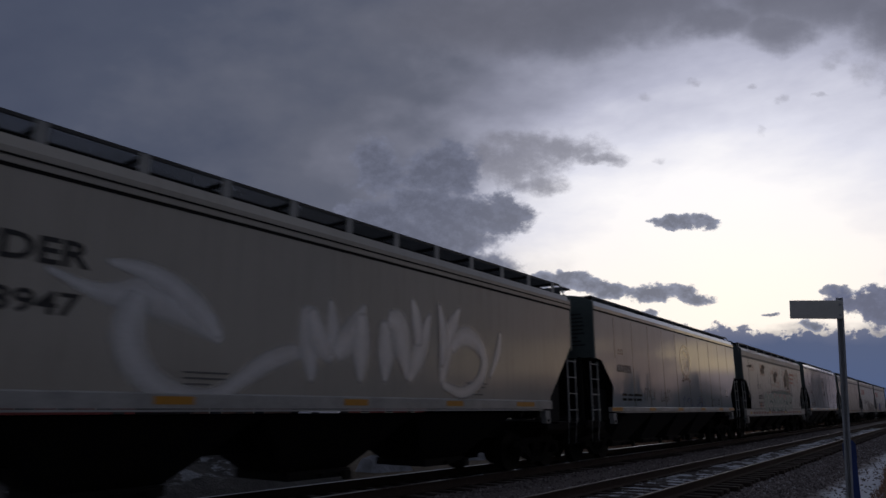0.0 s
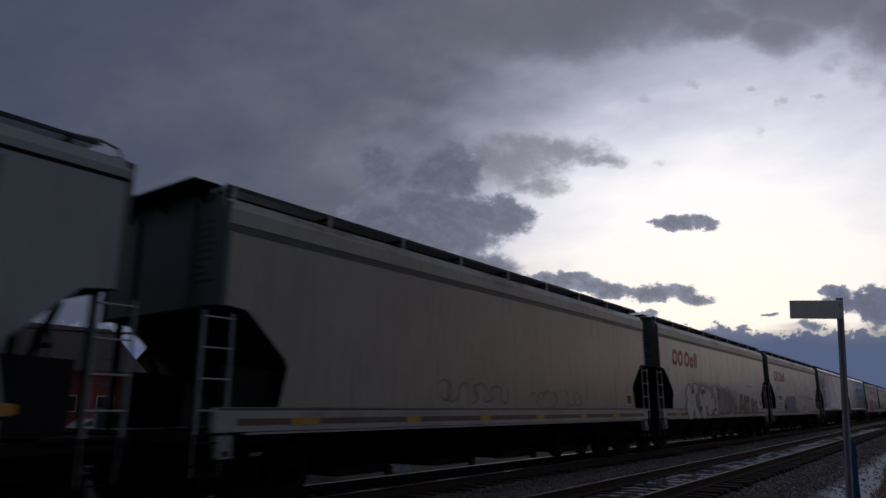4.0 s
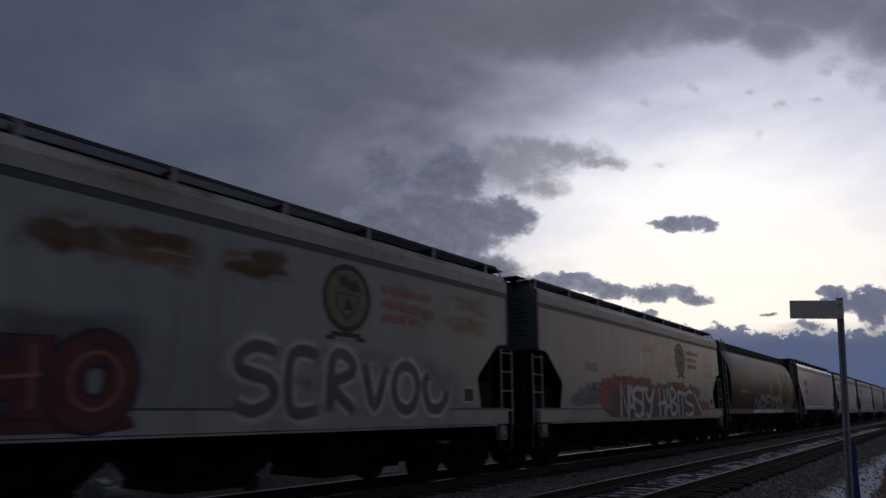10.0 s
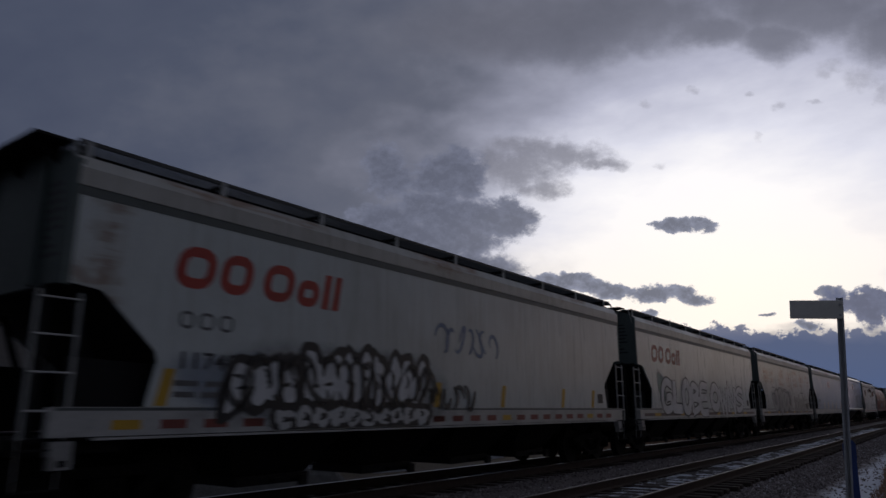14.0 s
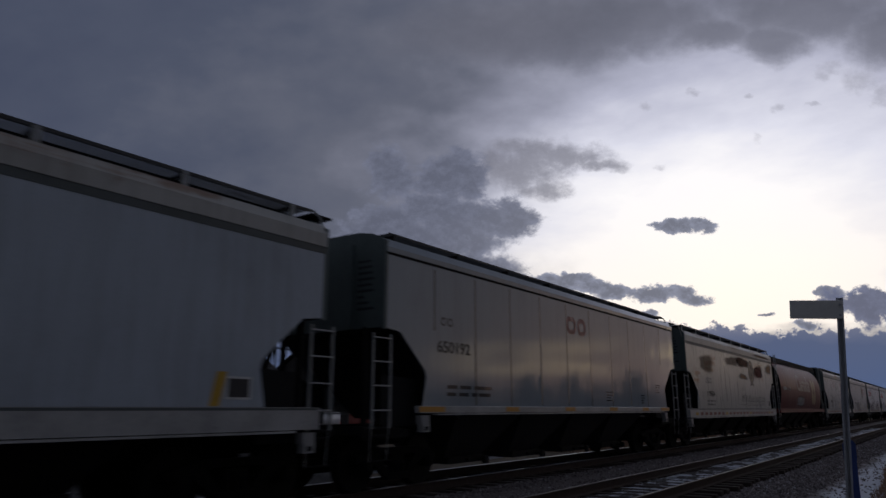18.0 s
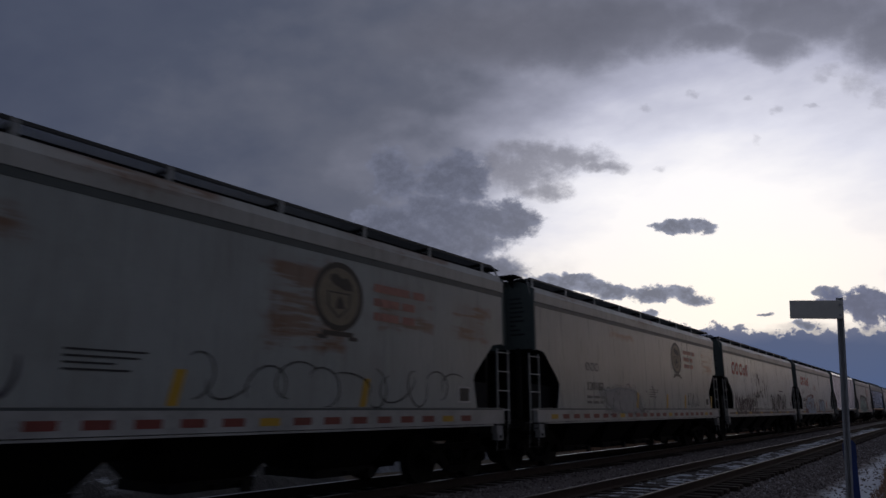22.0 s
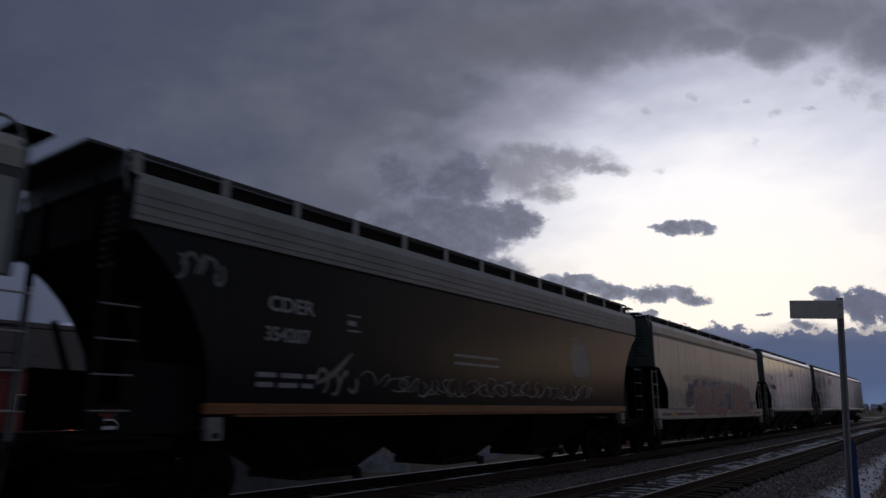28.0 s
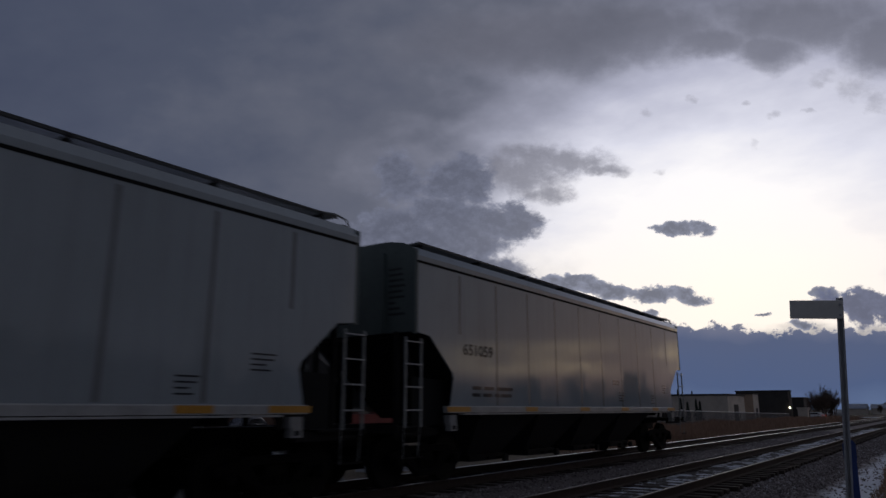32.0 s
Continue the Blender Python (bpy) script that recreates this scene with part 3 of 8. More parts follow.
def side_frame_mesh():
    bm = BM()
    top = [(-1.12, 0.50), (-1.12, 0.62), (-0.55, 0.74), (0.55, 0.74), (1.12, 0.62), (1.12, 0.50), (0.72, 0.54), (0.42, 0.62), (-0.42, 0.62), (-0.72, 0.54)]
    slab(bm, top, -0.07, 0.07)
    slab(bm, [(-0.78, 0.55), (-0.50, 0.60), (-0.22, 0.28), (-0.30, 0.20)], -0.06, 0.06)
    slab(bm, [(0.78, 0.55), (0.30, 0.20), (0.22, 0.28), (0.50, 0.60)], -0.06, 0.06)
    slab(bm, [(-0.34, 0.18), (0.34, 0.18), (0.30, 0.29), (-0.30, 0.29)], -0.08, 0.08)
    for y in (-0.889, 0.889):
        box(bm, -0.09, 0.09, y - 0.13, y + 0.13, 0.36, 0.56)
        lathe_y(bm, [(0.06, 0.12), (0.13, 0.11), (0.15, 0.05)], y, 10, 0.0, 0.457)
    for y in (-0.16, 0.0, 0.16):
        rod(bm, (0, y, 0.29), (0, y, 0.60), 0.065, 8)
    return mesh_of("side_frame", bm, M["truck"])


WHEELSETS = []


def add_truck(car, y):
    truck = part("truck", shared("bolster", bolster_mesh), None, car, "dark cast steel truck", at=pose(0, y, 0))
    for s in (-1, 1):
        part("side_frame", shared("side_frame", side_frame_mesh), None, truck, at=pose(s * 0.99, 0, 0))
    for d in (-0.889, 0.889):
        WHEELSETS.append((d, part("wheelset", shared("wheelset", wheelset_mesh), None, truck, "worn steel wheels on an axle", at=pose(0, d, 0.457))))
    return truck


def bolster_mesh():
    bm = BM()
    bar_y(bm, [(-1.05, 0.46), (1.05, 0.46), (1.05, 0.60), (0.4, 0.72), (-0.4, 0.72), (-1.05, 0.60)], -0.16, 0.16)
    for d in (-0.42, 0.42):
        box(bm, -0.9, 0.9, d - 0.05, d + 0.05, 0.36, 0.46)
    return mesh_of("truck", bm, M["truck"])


def ladder_mesh(width=0.46, z1=2.72, foot=1.10, mat="ladder"):
    def go():
        bm = BM()
        for y in (0, width):
            box(bm, -0.018, 0.018, y - 0.019, y + 0.019, foot, z1)
        rod(bm, (-0.02, 0, foot), (-0.05, 0.02, 0.56), 0.008, 4)
        rod(bm, (-0.02, width, foot), (-0.05, width - 0.02, 0.56), 0.008, 4)
        return mesh_of("ladder", bm, M[mat])
    return go


def rung_mesh(width=0.46, mat="rung"):
    def go():
        bm = BM()
        rod(bm, (0.03, 0.0, 0), (0.03, width, 0), 0.013, 5)
        for y in (0, width):
            rod(bm, (0.0, y, 0), (0.035, y, 0), 0.013, 4)
        return mesh_of("rung", bm, M[mat])
    return go


def add_ladder(car, at, z1=2.72, mat="ladder", rung="rung", label="pale side ladder"):
    lad = part("ladder", shared(("ladder", mat, z1), ladder_mesh(z1=z1, mat=mat)), None, car, label, at=at)
    count = int((z1 - 0.6) / 0.36) + 1
    for i in range(count):
        z = 0.58 + (z1 - 0.66) * i / (count - 1)
        kind = rung if z > 1.0 else "dark_steel"
        part("rung", shared(("rung", kind), rung_mesh(mat=kind)), None, lad, at=pose(0, 0, z))
    return lad


def coupler_mesh():
    bm = BM()
    box(bm, -0.09, 0.09, -0.50, 0.25, 0.76, 0.94)
    slab(bm, [(-0.76, 0.72), (-0.76, 0.98), (-0.54, 1.0), (-0.48, 0.94), (-0.48, 0.76), (-0.54, 0.70)], -0.17, 0.11)
    rod(bm, (0.12, -0.60, 0.66), (0.12, -0.60, 1.02), 0.05, 8)
    rod(bm, (-0.3, -0.5, 0.72), (-0.34, -0.68, 0.42), 0.03, 6)
    return mesh_of("coupler", bm, M["truck"])


def platform_mesh():
    bm = BM()
    box(bm, -1.45, 1.45, -0.36, 0.62, 1.07, 1.11)
    box(bm, -1.48, 1.48, -0.42, -0.36, 1.0, 1.14)
    for x in (-1.3, -0.45, 0.45, 1.3):
        box(bm, x - 0.04, x + 0.04, -0.30, 1.0, 0.93, 1.07)
    return mesh_of("end_platform", bm, M["dark_steel"])


def brake_wheel_mesh():
    bm = BM()
    n_, r = 16, 0.27
    pts = [(r * math.cos(2 * math.pi * i / n_), r * math.sin(2 * math.pi * i / n_)) for i in range(n_)]
    for i in range(n_):
        a, b = pts[i], pts[(i + 1) % n_]
        rod(bm, (a[0], 0, a[1]), (b[0], 0, b[1]), 0.018, 5)
    for i in range(0, n_, 4):
        rod(bm, (0, 0, 0), (pts[i][0], 0, pts[i][1]), 0.014, 4)
    rod(bm, (0, -0.04, 0), (0, 0.14, 0), 0.04, 6)
    return mesh_of("brake_wheel", bm, M["dark_steel"])


def bay_mesh(length, mat):
    """One outlet bay: four slopes down to a gate."""
    def go():
        bm = BM()
        top = [(-1.32, 0, 1.34), (1.32, 0, 1.34), (1.32, length, 1.34), (-1.32, length, 1.34)]
        c, g = length / 2, min(0.75, length * 0.27)
        low = [(-0.55, c - g, 0.42), (0.55, c - g, 0.42), (0.55, c + g, 0.42), (-0.55, c + g, 0.42)]
        a = [bm.verts.new(p) for p in top]
        b = [bm.verts.new(p) for p in low]
        for i in range(4):
            j = (i + 1) % 4
            bm.faces.new((a[i], a[j], b[j], b[i]))
        bm.faces.new(a)
        bm.faces.new(b[::-1])
        return mesh_of("hopper_bay", bm, M[mat])
    return go


def gate_mesh():
    bm = BM()
    box(bm, -0.66, 0.66, -0.72, 0.72, 0.28, 0.42)
    box(bm, -0.74, 0.74, -0.06, 0.06, 0.31, 0.37)
    rod(bm, (-0.9, 0.4, 0.33), (0.9, 0.4, 0.33), 0.03, 6)
    for s in (-1, 1):
        box(bm, s * 0.88 - 0.04, s * 0.88 + 0.04, 0.32, 0.48, 0.25, 0.41)
    return mesh_of("outlet_gate", bm, M["dark_steel"])


def arch(half, eave, ridge, steps=5):
    """Roof curve from eave to eave: x, z."""
    pts = []
    for i in range(-steps, steps + 1):
        u = i / steps
        pts.append((half * u, eave + (ridge - eave) * (1 - abs(u) ** 5)))
    return pts


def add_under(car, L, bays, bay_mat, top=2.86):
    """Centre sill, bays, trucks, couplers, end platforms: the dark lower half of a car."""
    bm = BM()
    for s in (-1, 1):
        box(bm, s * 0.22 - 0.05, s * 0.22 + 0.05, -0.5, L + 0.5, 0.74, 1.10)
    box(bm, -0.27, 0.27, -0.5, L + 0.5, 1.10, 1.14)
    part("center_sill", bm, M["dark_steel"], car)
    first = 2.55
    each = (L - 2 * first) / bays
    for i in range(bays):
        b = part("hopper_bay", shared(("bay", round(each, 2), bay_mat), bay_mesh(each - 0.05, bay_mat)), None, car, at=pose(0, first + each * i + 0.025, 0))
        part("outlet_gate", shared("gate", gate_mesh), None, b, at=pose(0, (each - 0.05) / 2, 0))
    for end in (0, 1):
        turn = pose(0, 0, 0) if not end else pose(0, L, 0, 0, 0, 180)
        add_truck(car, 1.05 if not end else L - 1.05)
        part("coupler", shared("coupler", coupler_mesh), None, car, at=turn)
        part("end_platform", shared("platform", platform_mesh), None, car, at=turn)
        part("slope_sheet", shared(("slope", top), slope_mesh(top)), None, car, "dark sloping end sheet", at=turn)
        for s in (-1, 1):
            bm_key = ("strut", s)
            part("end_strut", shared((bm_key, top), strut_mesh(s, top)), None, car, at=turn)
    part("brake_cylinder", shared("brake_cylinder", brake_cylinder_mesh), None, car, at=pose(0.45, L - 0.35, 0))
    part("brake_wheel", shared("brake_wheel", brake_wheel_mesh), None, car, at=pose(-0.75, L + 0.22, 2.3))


def brake_cylinder_mesh():
    bm = BM()
    lathe_y(bm, [(-0.28, 0.05), (-0.26, 0.14), (0.22, 0.14), (0.28, 0.06)], 0.0, 12, 0.0, 1.34)
    rod(bm, (0.28, 0, 1.34), (0.62, 0, 1.34), 0.03, 6)
    return mesh_of("brake_cylinder", bm, M["truck"])


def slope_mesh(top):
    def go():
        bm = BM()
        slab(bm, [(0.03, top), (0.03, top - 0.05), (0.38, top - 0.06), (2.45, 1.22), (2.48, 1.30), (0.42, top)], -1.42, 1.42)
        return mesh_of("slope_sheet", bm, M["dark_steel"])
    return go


def strut_mesh(s, top):
    def go():
        bm = BM()
        box(bm, s * 1.1 - 0.05, s * 1.1 + 0.05, -0.02, 0.06, 1.11, top)
        slab(bm, [(0.35, 2.66), (0.42, 2.7), (1.02, 1.15), (0.93, 1.12)], s * 1.0 - 0.03, s * 1.0 + 0.03)
        return mesh_of("end_strut", bm, M["dark_steel"])
    return go


def add_sides(car, L, paint, kind, sill_mat, ribs=0):
    out = sheet_outline(L, kind)
    for s, name in ((1, "side_sheet"), (-1, "side_sheet")):
        bm = BM()
        slab(bm, out, s * HALF - 0.012, s * HALF + 0.012)
        sheet = part(name, bm, paint, car)
        if ribs and s == 1:
            for i in range(1, ribs):
                bm = BM()
                y = L * i / ribs
                lo = 1.5 if 1.6 < y < L - 1.6 else 2.9
                slab(bm, [(y - 0.038, lo), (y + 0.038, lo), (y + 0.032, 3.0), (y + 0.036, 4.10), (y - 0.036, 4.10), (y - 0.03, 3.1)], s * HALF + 0.012, s * HALF + 0.015)
                part("panel_seam", bm, M["seam"], sheet, "dulled weld seam")
    y0 = 1.0 if kind == "new" else (0.0 if kind == "old" else 1.25)
    lip = 0.035 if kind != "old" else 0.013
    z0, z1 = {"old": (1.12, 1.447), "new": (1.352, 1.483), "trough": (1.43, 1.625), "dark": (1.36, 1.50)}[kind]
    for s in (-1, 1):
        bm = BM()
        bar_y(bm, [(s * (HALF - 0.10), z0), (s * (HALF + lip), z0), (s * (HALF + lip), z1 - 0.02), (s * (HALF + 0.0125), z1), (s * (HALF - 0.10), z1)], y0, L - y0)
        part("side_sill", bm, sill_mat, car, "pale side sill")
        bm = BM()
        bar_y(bm, [(s * (HALF - 0.09), z0 - 0.04), (s * (HALF + 0.05), z0 - 0.04), (s * (HALF + 0.05), z0 - 0.012), (s * (HALF - 0.09), z0 - 0.012)], y0 + 0.5, L - y0 - 0.5)
        part("sill_lip", bm, sill_mat, car, "thin pale pipe under the sill")
        for y in (y0 + 0.05, L - y0 - 0.33):
            bm = BM()
            box(bm, s * (HALF - 0.12), s * (HALF + 0.02), y, y + 0.24, z0 - 0.20, z0 - 0.042)
            box(bm, s * (HALF - 0.10), s * (HALF + 0.03), y + 0.02, y + 0.24, z0 - 0.34, z0 - 0.20)
            pad = part("jacking_pad", bm, M["pad"], car)
            bm = BM()
            box(bm, *sorted((s * (HALF + 0.028), s * (HALF + 0.034))), y + 0.08, y + 0.18, z0 - 0.31, z0 - 0.24)
            part("pad_hole", bm, M["dark_steel"], pad, "dark lifting hole")
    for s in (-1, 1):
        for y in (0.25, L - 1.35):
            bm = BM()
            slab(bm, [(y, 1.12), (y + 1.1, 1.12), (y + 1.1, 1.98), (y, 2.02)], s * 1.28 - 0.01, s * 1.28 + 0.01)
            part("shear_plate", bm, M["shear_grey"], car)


def eaves(kind):
    """Eave and ridge of a roof, and how much higher its rail stands than the plain one's."""
    return (4.42, 4.66, 0.10) if kind == "new" else (4.30, 4.57, 0.0)


def add_roof(car, L, roof_mat, chord_mat, kind):
    bm = BM()
    eave, ridge, up = eaves(kind)
    pts = arch(HALF - 0.10, eave, ridge)
    bar_y(bm, pts + [(HALF - 0.10, 4.2), (-HALF + 0.10, 4.2)], 0.02, L - 0.02)
    part("roof", bm, roof_mat, car)
    low, strip = {"new": (4.205, 4.158), "old": (3.985, 3.87), "trough": (4.02, 3.975), "dark": (3.72, 3.68)}[kind]
    for s in (-1, 1):
        bm = BM()
        bar_y(bm, [(s * (HALF - 0.14), low), (s * (HALF + 0.03), low), (s * (HALF + 0.035), 4.20 + up), (s * (HALF - 0.06), 4.36 + up), (s * (HALF - 0.14), 4.36 + up)], 0.0, L)
        chord = part("top_chord", bm, chord_mat, car, "pale eave rail")
        bm = BM()
        box(bm, s * HALF - 0.03, s * HALF + 0.018, 0.01, L - 0.01, strip, low)
        part("gutter", bm, M["gutter" if kind == "old" else "dark_steel"], car)
        if kind in ("trough", "dark"):
            for z in ((4.10,) if kind == "trough" else (3.80, 3.92, 4.04)):
                bm = BM()
                x = s * (HALF + 0.033)
                box(bm, min(x, x + s * 0.012), max(x, x + s * 0.012), 0.0, L, z, z + 0.022)
                part("bead", bm, M["dark_steel"] if kind == "trough" else chord_mat, chord)


def bars_on_end(e):
    """Small data lines on the end sheet, too small to read."""
    bm = BM()
    rnd = random.Random(5)
    for i in range(9):
        z = 4.05 - i * 0.11
        w = rnd.uniform(0.16, 0.42)
        box(bm, 0.90, 0.90 + w, -0.019, -0.0155, z, z + 0.045)
    tagged(part("end_lettering", bm, M["ink"], e), kind="stuff")


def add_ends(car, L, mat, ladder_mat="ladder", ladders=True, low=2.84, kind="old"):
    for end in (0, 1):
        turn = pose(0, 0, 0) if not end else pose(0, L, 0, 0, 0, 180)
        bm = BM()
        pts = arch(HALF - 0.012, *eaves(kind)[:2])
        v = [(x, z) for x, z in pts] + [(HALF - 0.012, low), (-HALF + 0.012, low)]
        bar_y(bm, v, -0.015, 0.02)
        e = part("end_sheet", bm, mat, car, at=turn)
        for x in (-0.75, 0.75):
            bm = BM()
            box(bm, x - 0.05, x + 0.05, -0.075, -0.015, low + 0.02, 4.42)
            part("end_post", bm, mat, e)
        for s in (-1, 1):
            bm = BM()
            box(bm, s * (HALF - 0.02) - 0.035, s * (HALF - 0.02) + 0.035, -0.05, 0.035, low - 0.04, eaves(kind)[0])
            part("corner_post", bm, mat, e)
        bars_on_end(e)
        if ladders:
            near = -0.26 if not end else -0.26
            for s in (-1, 1):
                at = pose(s * (HALF - 0.03), near, 0) if s == 1 else pose(s * (HALF - 0.03), near + 0.46, 0, 0, 0, 180)
                add_ladder(car, turn @ at, mat=ladder_mat, rung="rung" if ladder_mat == "ladder" else "ladder")


def board_mesh(length, width=0.62, rise=0.26, deep=0.03):
    """The open grating of a walkway: upright bars along and across it."""
    def go():
        w, z1 = width / 2 - 0.013, rise + deep
        verts, faces = [], []

        def bar(a, b, d):
            k = len(verts)
            verts.extend([(*a, z1 - d), (*b, z1 - d), (*b, z1), (*a, z1)])
            faces.append((k, k + 1, k + 2, k + 3))

        for i in range(1, 12):
            x = -w + 2 * w * i / 12
            bar((x, 0), (x, length), 0.0135)
        for i in range(int(length / 0.05) + 1):
            bar((-w, 0.05 * i), (w, 0.05 * i), 0.018)
        me = bpy.data.meshes.new("running_board")
        me.from_pydata(verts, [], faces)
        me.materials.append(M["board"])
        return me
    return go


def board_edge_mesh(length, width, rise, deep=0.03):
    """Steel angle along one edge of a walkway."""
    def go():
        bm = BM()
        box(bm, -0.012, 0.012, 0, length, rise - 0.005, rise + deep + 0.012)
        return mesh_of("board_edge", bm, M["edge_steel"])
    return go


def add_board(car, length, width, rise, at, key):
    b = part("running_board", shared(("board", key), board_mesh(length, width, rise)), None, car, "open steel grating roof walkway", at=at)
    for s in (-1, 1):
        part("board_edge", shared(("board_edge", key), board_edge_mesh(length, width, rise)), None, b, at=pose(s * (width / 2 - 0.012), 0, 0))
    return b


def add_boards(car, L, posts, x_off, base, rise, post_mat, post_w=0.06, over=0.0, loop=True):
    """Roof walkways on both sides of the hatches, on posts, with a bent rail at the rear end."""
    y0, y1 = (-over, L - 0.28) if loop else (0.3, L - 0.3)
    for s in (-1, 1):
        b = add_board(car, y1 - y0, 0.62, rise, pose(s * x_off, y0, base), (round(L, 2), rise))
        pm = shared(("post", rise, post_w, post_mat), post_mesh(rise, post_w, post_mat))
        for i in range(posts):
            y = 0.12 + (y1 - y0 - 0.5) * i / (posts - 1)
            part("board_post", pm, None, b, at=pose(s * 0.30, y, 0))
            if loop:
                part("bracket", shared(("bracket", rise), bracket_mesh(rise)), None, b, at=pose(0, y, 0))
        if loop:
            # near-black strip that stands in for the shade beneath the grating
            bm = BM()
            box(bm, s * 0.08 - 0.008, s * 0.08 + 0.008, 0.12, y1 - y0 - 0.4, -0.05, 0.19 if rise < 0.25 else 0.14)
            part("board_shade_strip", bm, M["dark_steel"], b, "near-black strip in place of the shade under the walkway")
        if loop:
            e = y1 - y0
            for path in ([(s * 0.21, e - 0.5, rise + 0.05), (s * 0.23, e + 0.12, rise + 0.06), (s * 0.25, e + 0.26, rise - 0.02), (s * 0.27, e + 0.30, rise - 0.16), (s * 0.27, e + 0.28, -0.30)],
                         [(s * 0.22, 0.0, rise + 0.02), (s * 0.30, -0.02, -0.05), (s * 0.36, 0.02, -0.30)]):
                bm = BM()
                for p, q in zip(path, path[1:]):
                    rod(bm, p, q, 0.02, 6)
                part("grab_rail", bm, M["ladder"], b)
        else:
            for path in ([(s * 0.22, y1 - y0 - 0.35, rise + 0.06), (s * 0.24, y1 - y0 + 0.02, rise + 0.09), (s * 0.30, y1 - y0 + 0.22, rise + 0.02), (s * 0.36, y1 - y0 + 0.30, -0.14)],):
                bm = BM()
                for p, q in zip(path, path[1:]):
                    rod(bm, p, q, 0.018, 6)
                part("grab_rail", bm, M["ladder"], b)
    bm = BM()
    box(bm, -0.36, 0.36, 0.5, L - 0.5, 0, 0.14)
    for i in range(14):
        y = 0.7 + (L - 1.4) * i / 13
        box(bm, -0.42, 0.42, y - 0.04, y + 0.04, 0.05, 0.17)
    part("trough_hatch", bm, M["roof_grey"], car, at=pose(0, 0, 4.52 if rise > 0.1 else 4.64))


def bracket_mesh(rise):
    def go():
        bm = BM()
        box(bm, -0.29, 0.29, -0.02, 0.02, rise - 0.05, rise + 0.01)
        return mesh_of("bracket", bm, M["dark_steel"])
    return go


def post_mesh(rise, w, mat):
    def go():
        bm = BM()
        box(bm, -0.012, 0.012, -w / 2, w / 2, -0.16, rise + 0.03)
        box(bm, -0.42, 0.0, -0.012, 0.012, rise - 0.05, rise)
        return mesh_of("board_post", bm, M[mat])
    return go


def add_reflectors(car, ys, z, L, mat="amber", w=0.8, h=0.10, x=0.034):
    for i, y in enumerate(ys):
        wide = w if i in (0, len(ys) - 1) else w * 0.7
        bm = BM()
        box(bm, HALF + x, HALF + x + 0.006, y - wide / 2, y + wide / 2, z - h / 2, z + h / 2)
        part("reflector", bm, M[mat], car, "amber reflective strip")


def bars(car, y, z, rows, mat, name="lettering", x=None):
    """Unreadable writing as plain bars: rows of (offset, height, bar lengths)."""
    x = HALF + 0.013 if x is None else x
    joined = BM() if name.startswith("data") else None
    made = []
    for dz, h, runs in rows:
        at = y
        for length, gap in runs:
            bm = joined or BM()
            box(bm, x, x + 0.004, at, at + length, z + dz - h, z + dz)
            if not joined:
                made.append(part(name, bm, mat, car))
            at += length + gap
    if joined:
        made.append(tagged(part(name, joined, mat, car), kind="stuff"))
    return made


def words(car, text, y, z, size, mat, name="lettering", x=None, stretch=1.0, shear=0.0, bold=0.0, deep=0.004, lean=0.0, wild=0.0):
    """Text on the side that faces the viewer, read from front to rear."""
    cu = bpy.data.curves.new("text", "FONT")
    cu.body, cu.size, cu.shear, cu.offset, cu.extrude, cu.resolution_u = text, size, shear, bold, deep / 2, 3
    tmp = bpy.data.objects.new("text", cu)
    me = bpy.data.meshes.new_from_object(tmp)
    bpy.data.objects.remove(tmp)
    bpy.data.curves.remove(cu)
    x = HALF + 0.016 if x is None else x
    rnd = random.Random(len(text) * 7 + int(y * 10))
    ph = rnd.uniform(0, 6)
    for v in me.vertices:
        a, b, c = v.co
        if wild:
            b2 = b + wild * size * (0.35 * math.sin(a * 3.1 / size + ph) + 0.22 * math.sin(a * 7.3 / size + 2 * ph))
            a2 = a + wild * size * 0.4 * math.sin(b * 5.0 / size + a * 1.7 / size + ph)
            a, b = a2, b2 * (1 + wild * 0.35 * math.sin(a * 1.9 / size + ph))
        v.co = (x + c, y + a * stretch, z + b + lean * a)
    me.materials.clear()
    me.materials.append(mat)
    return part(name, me, None, car)


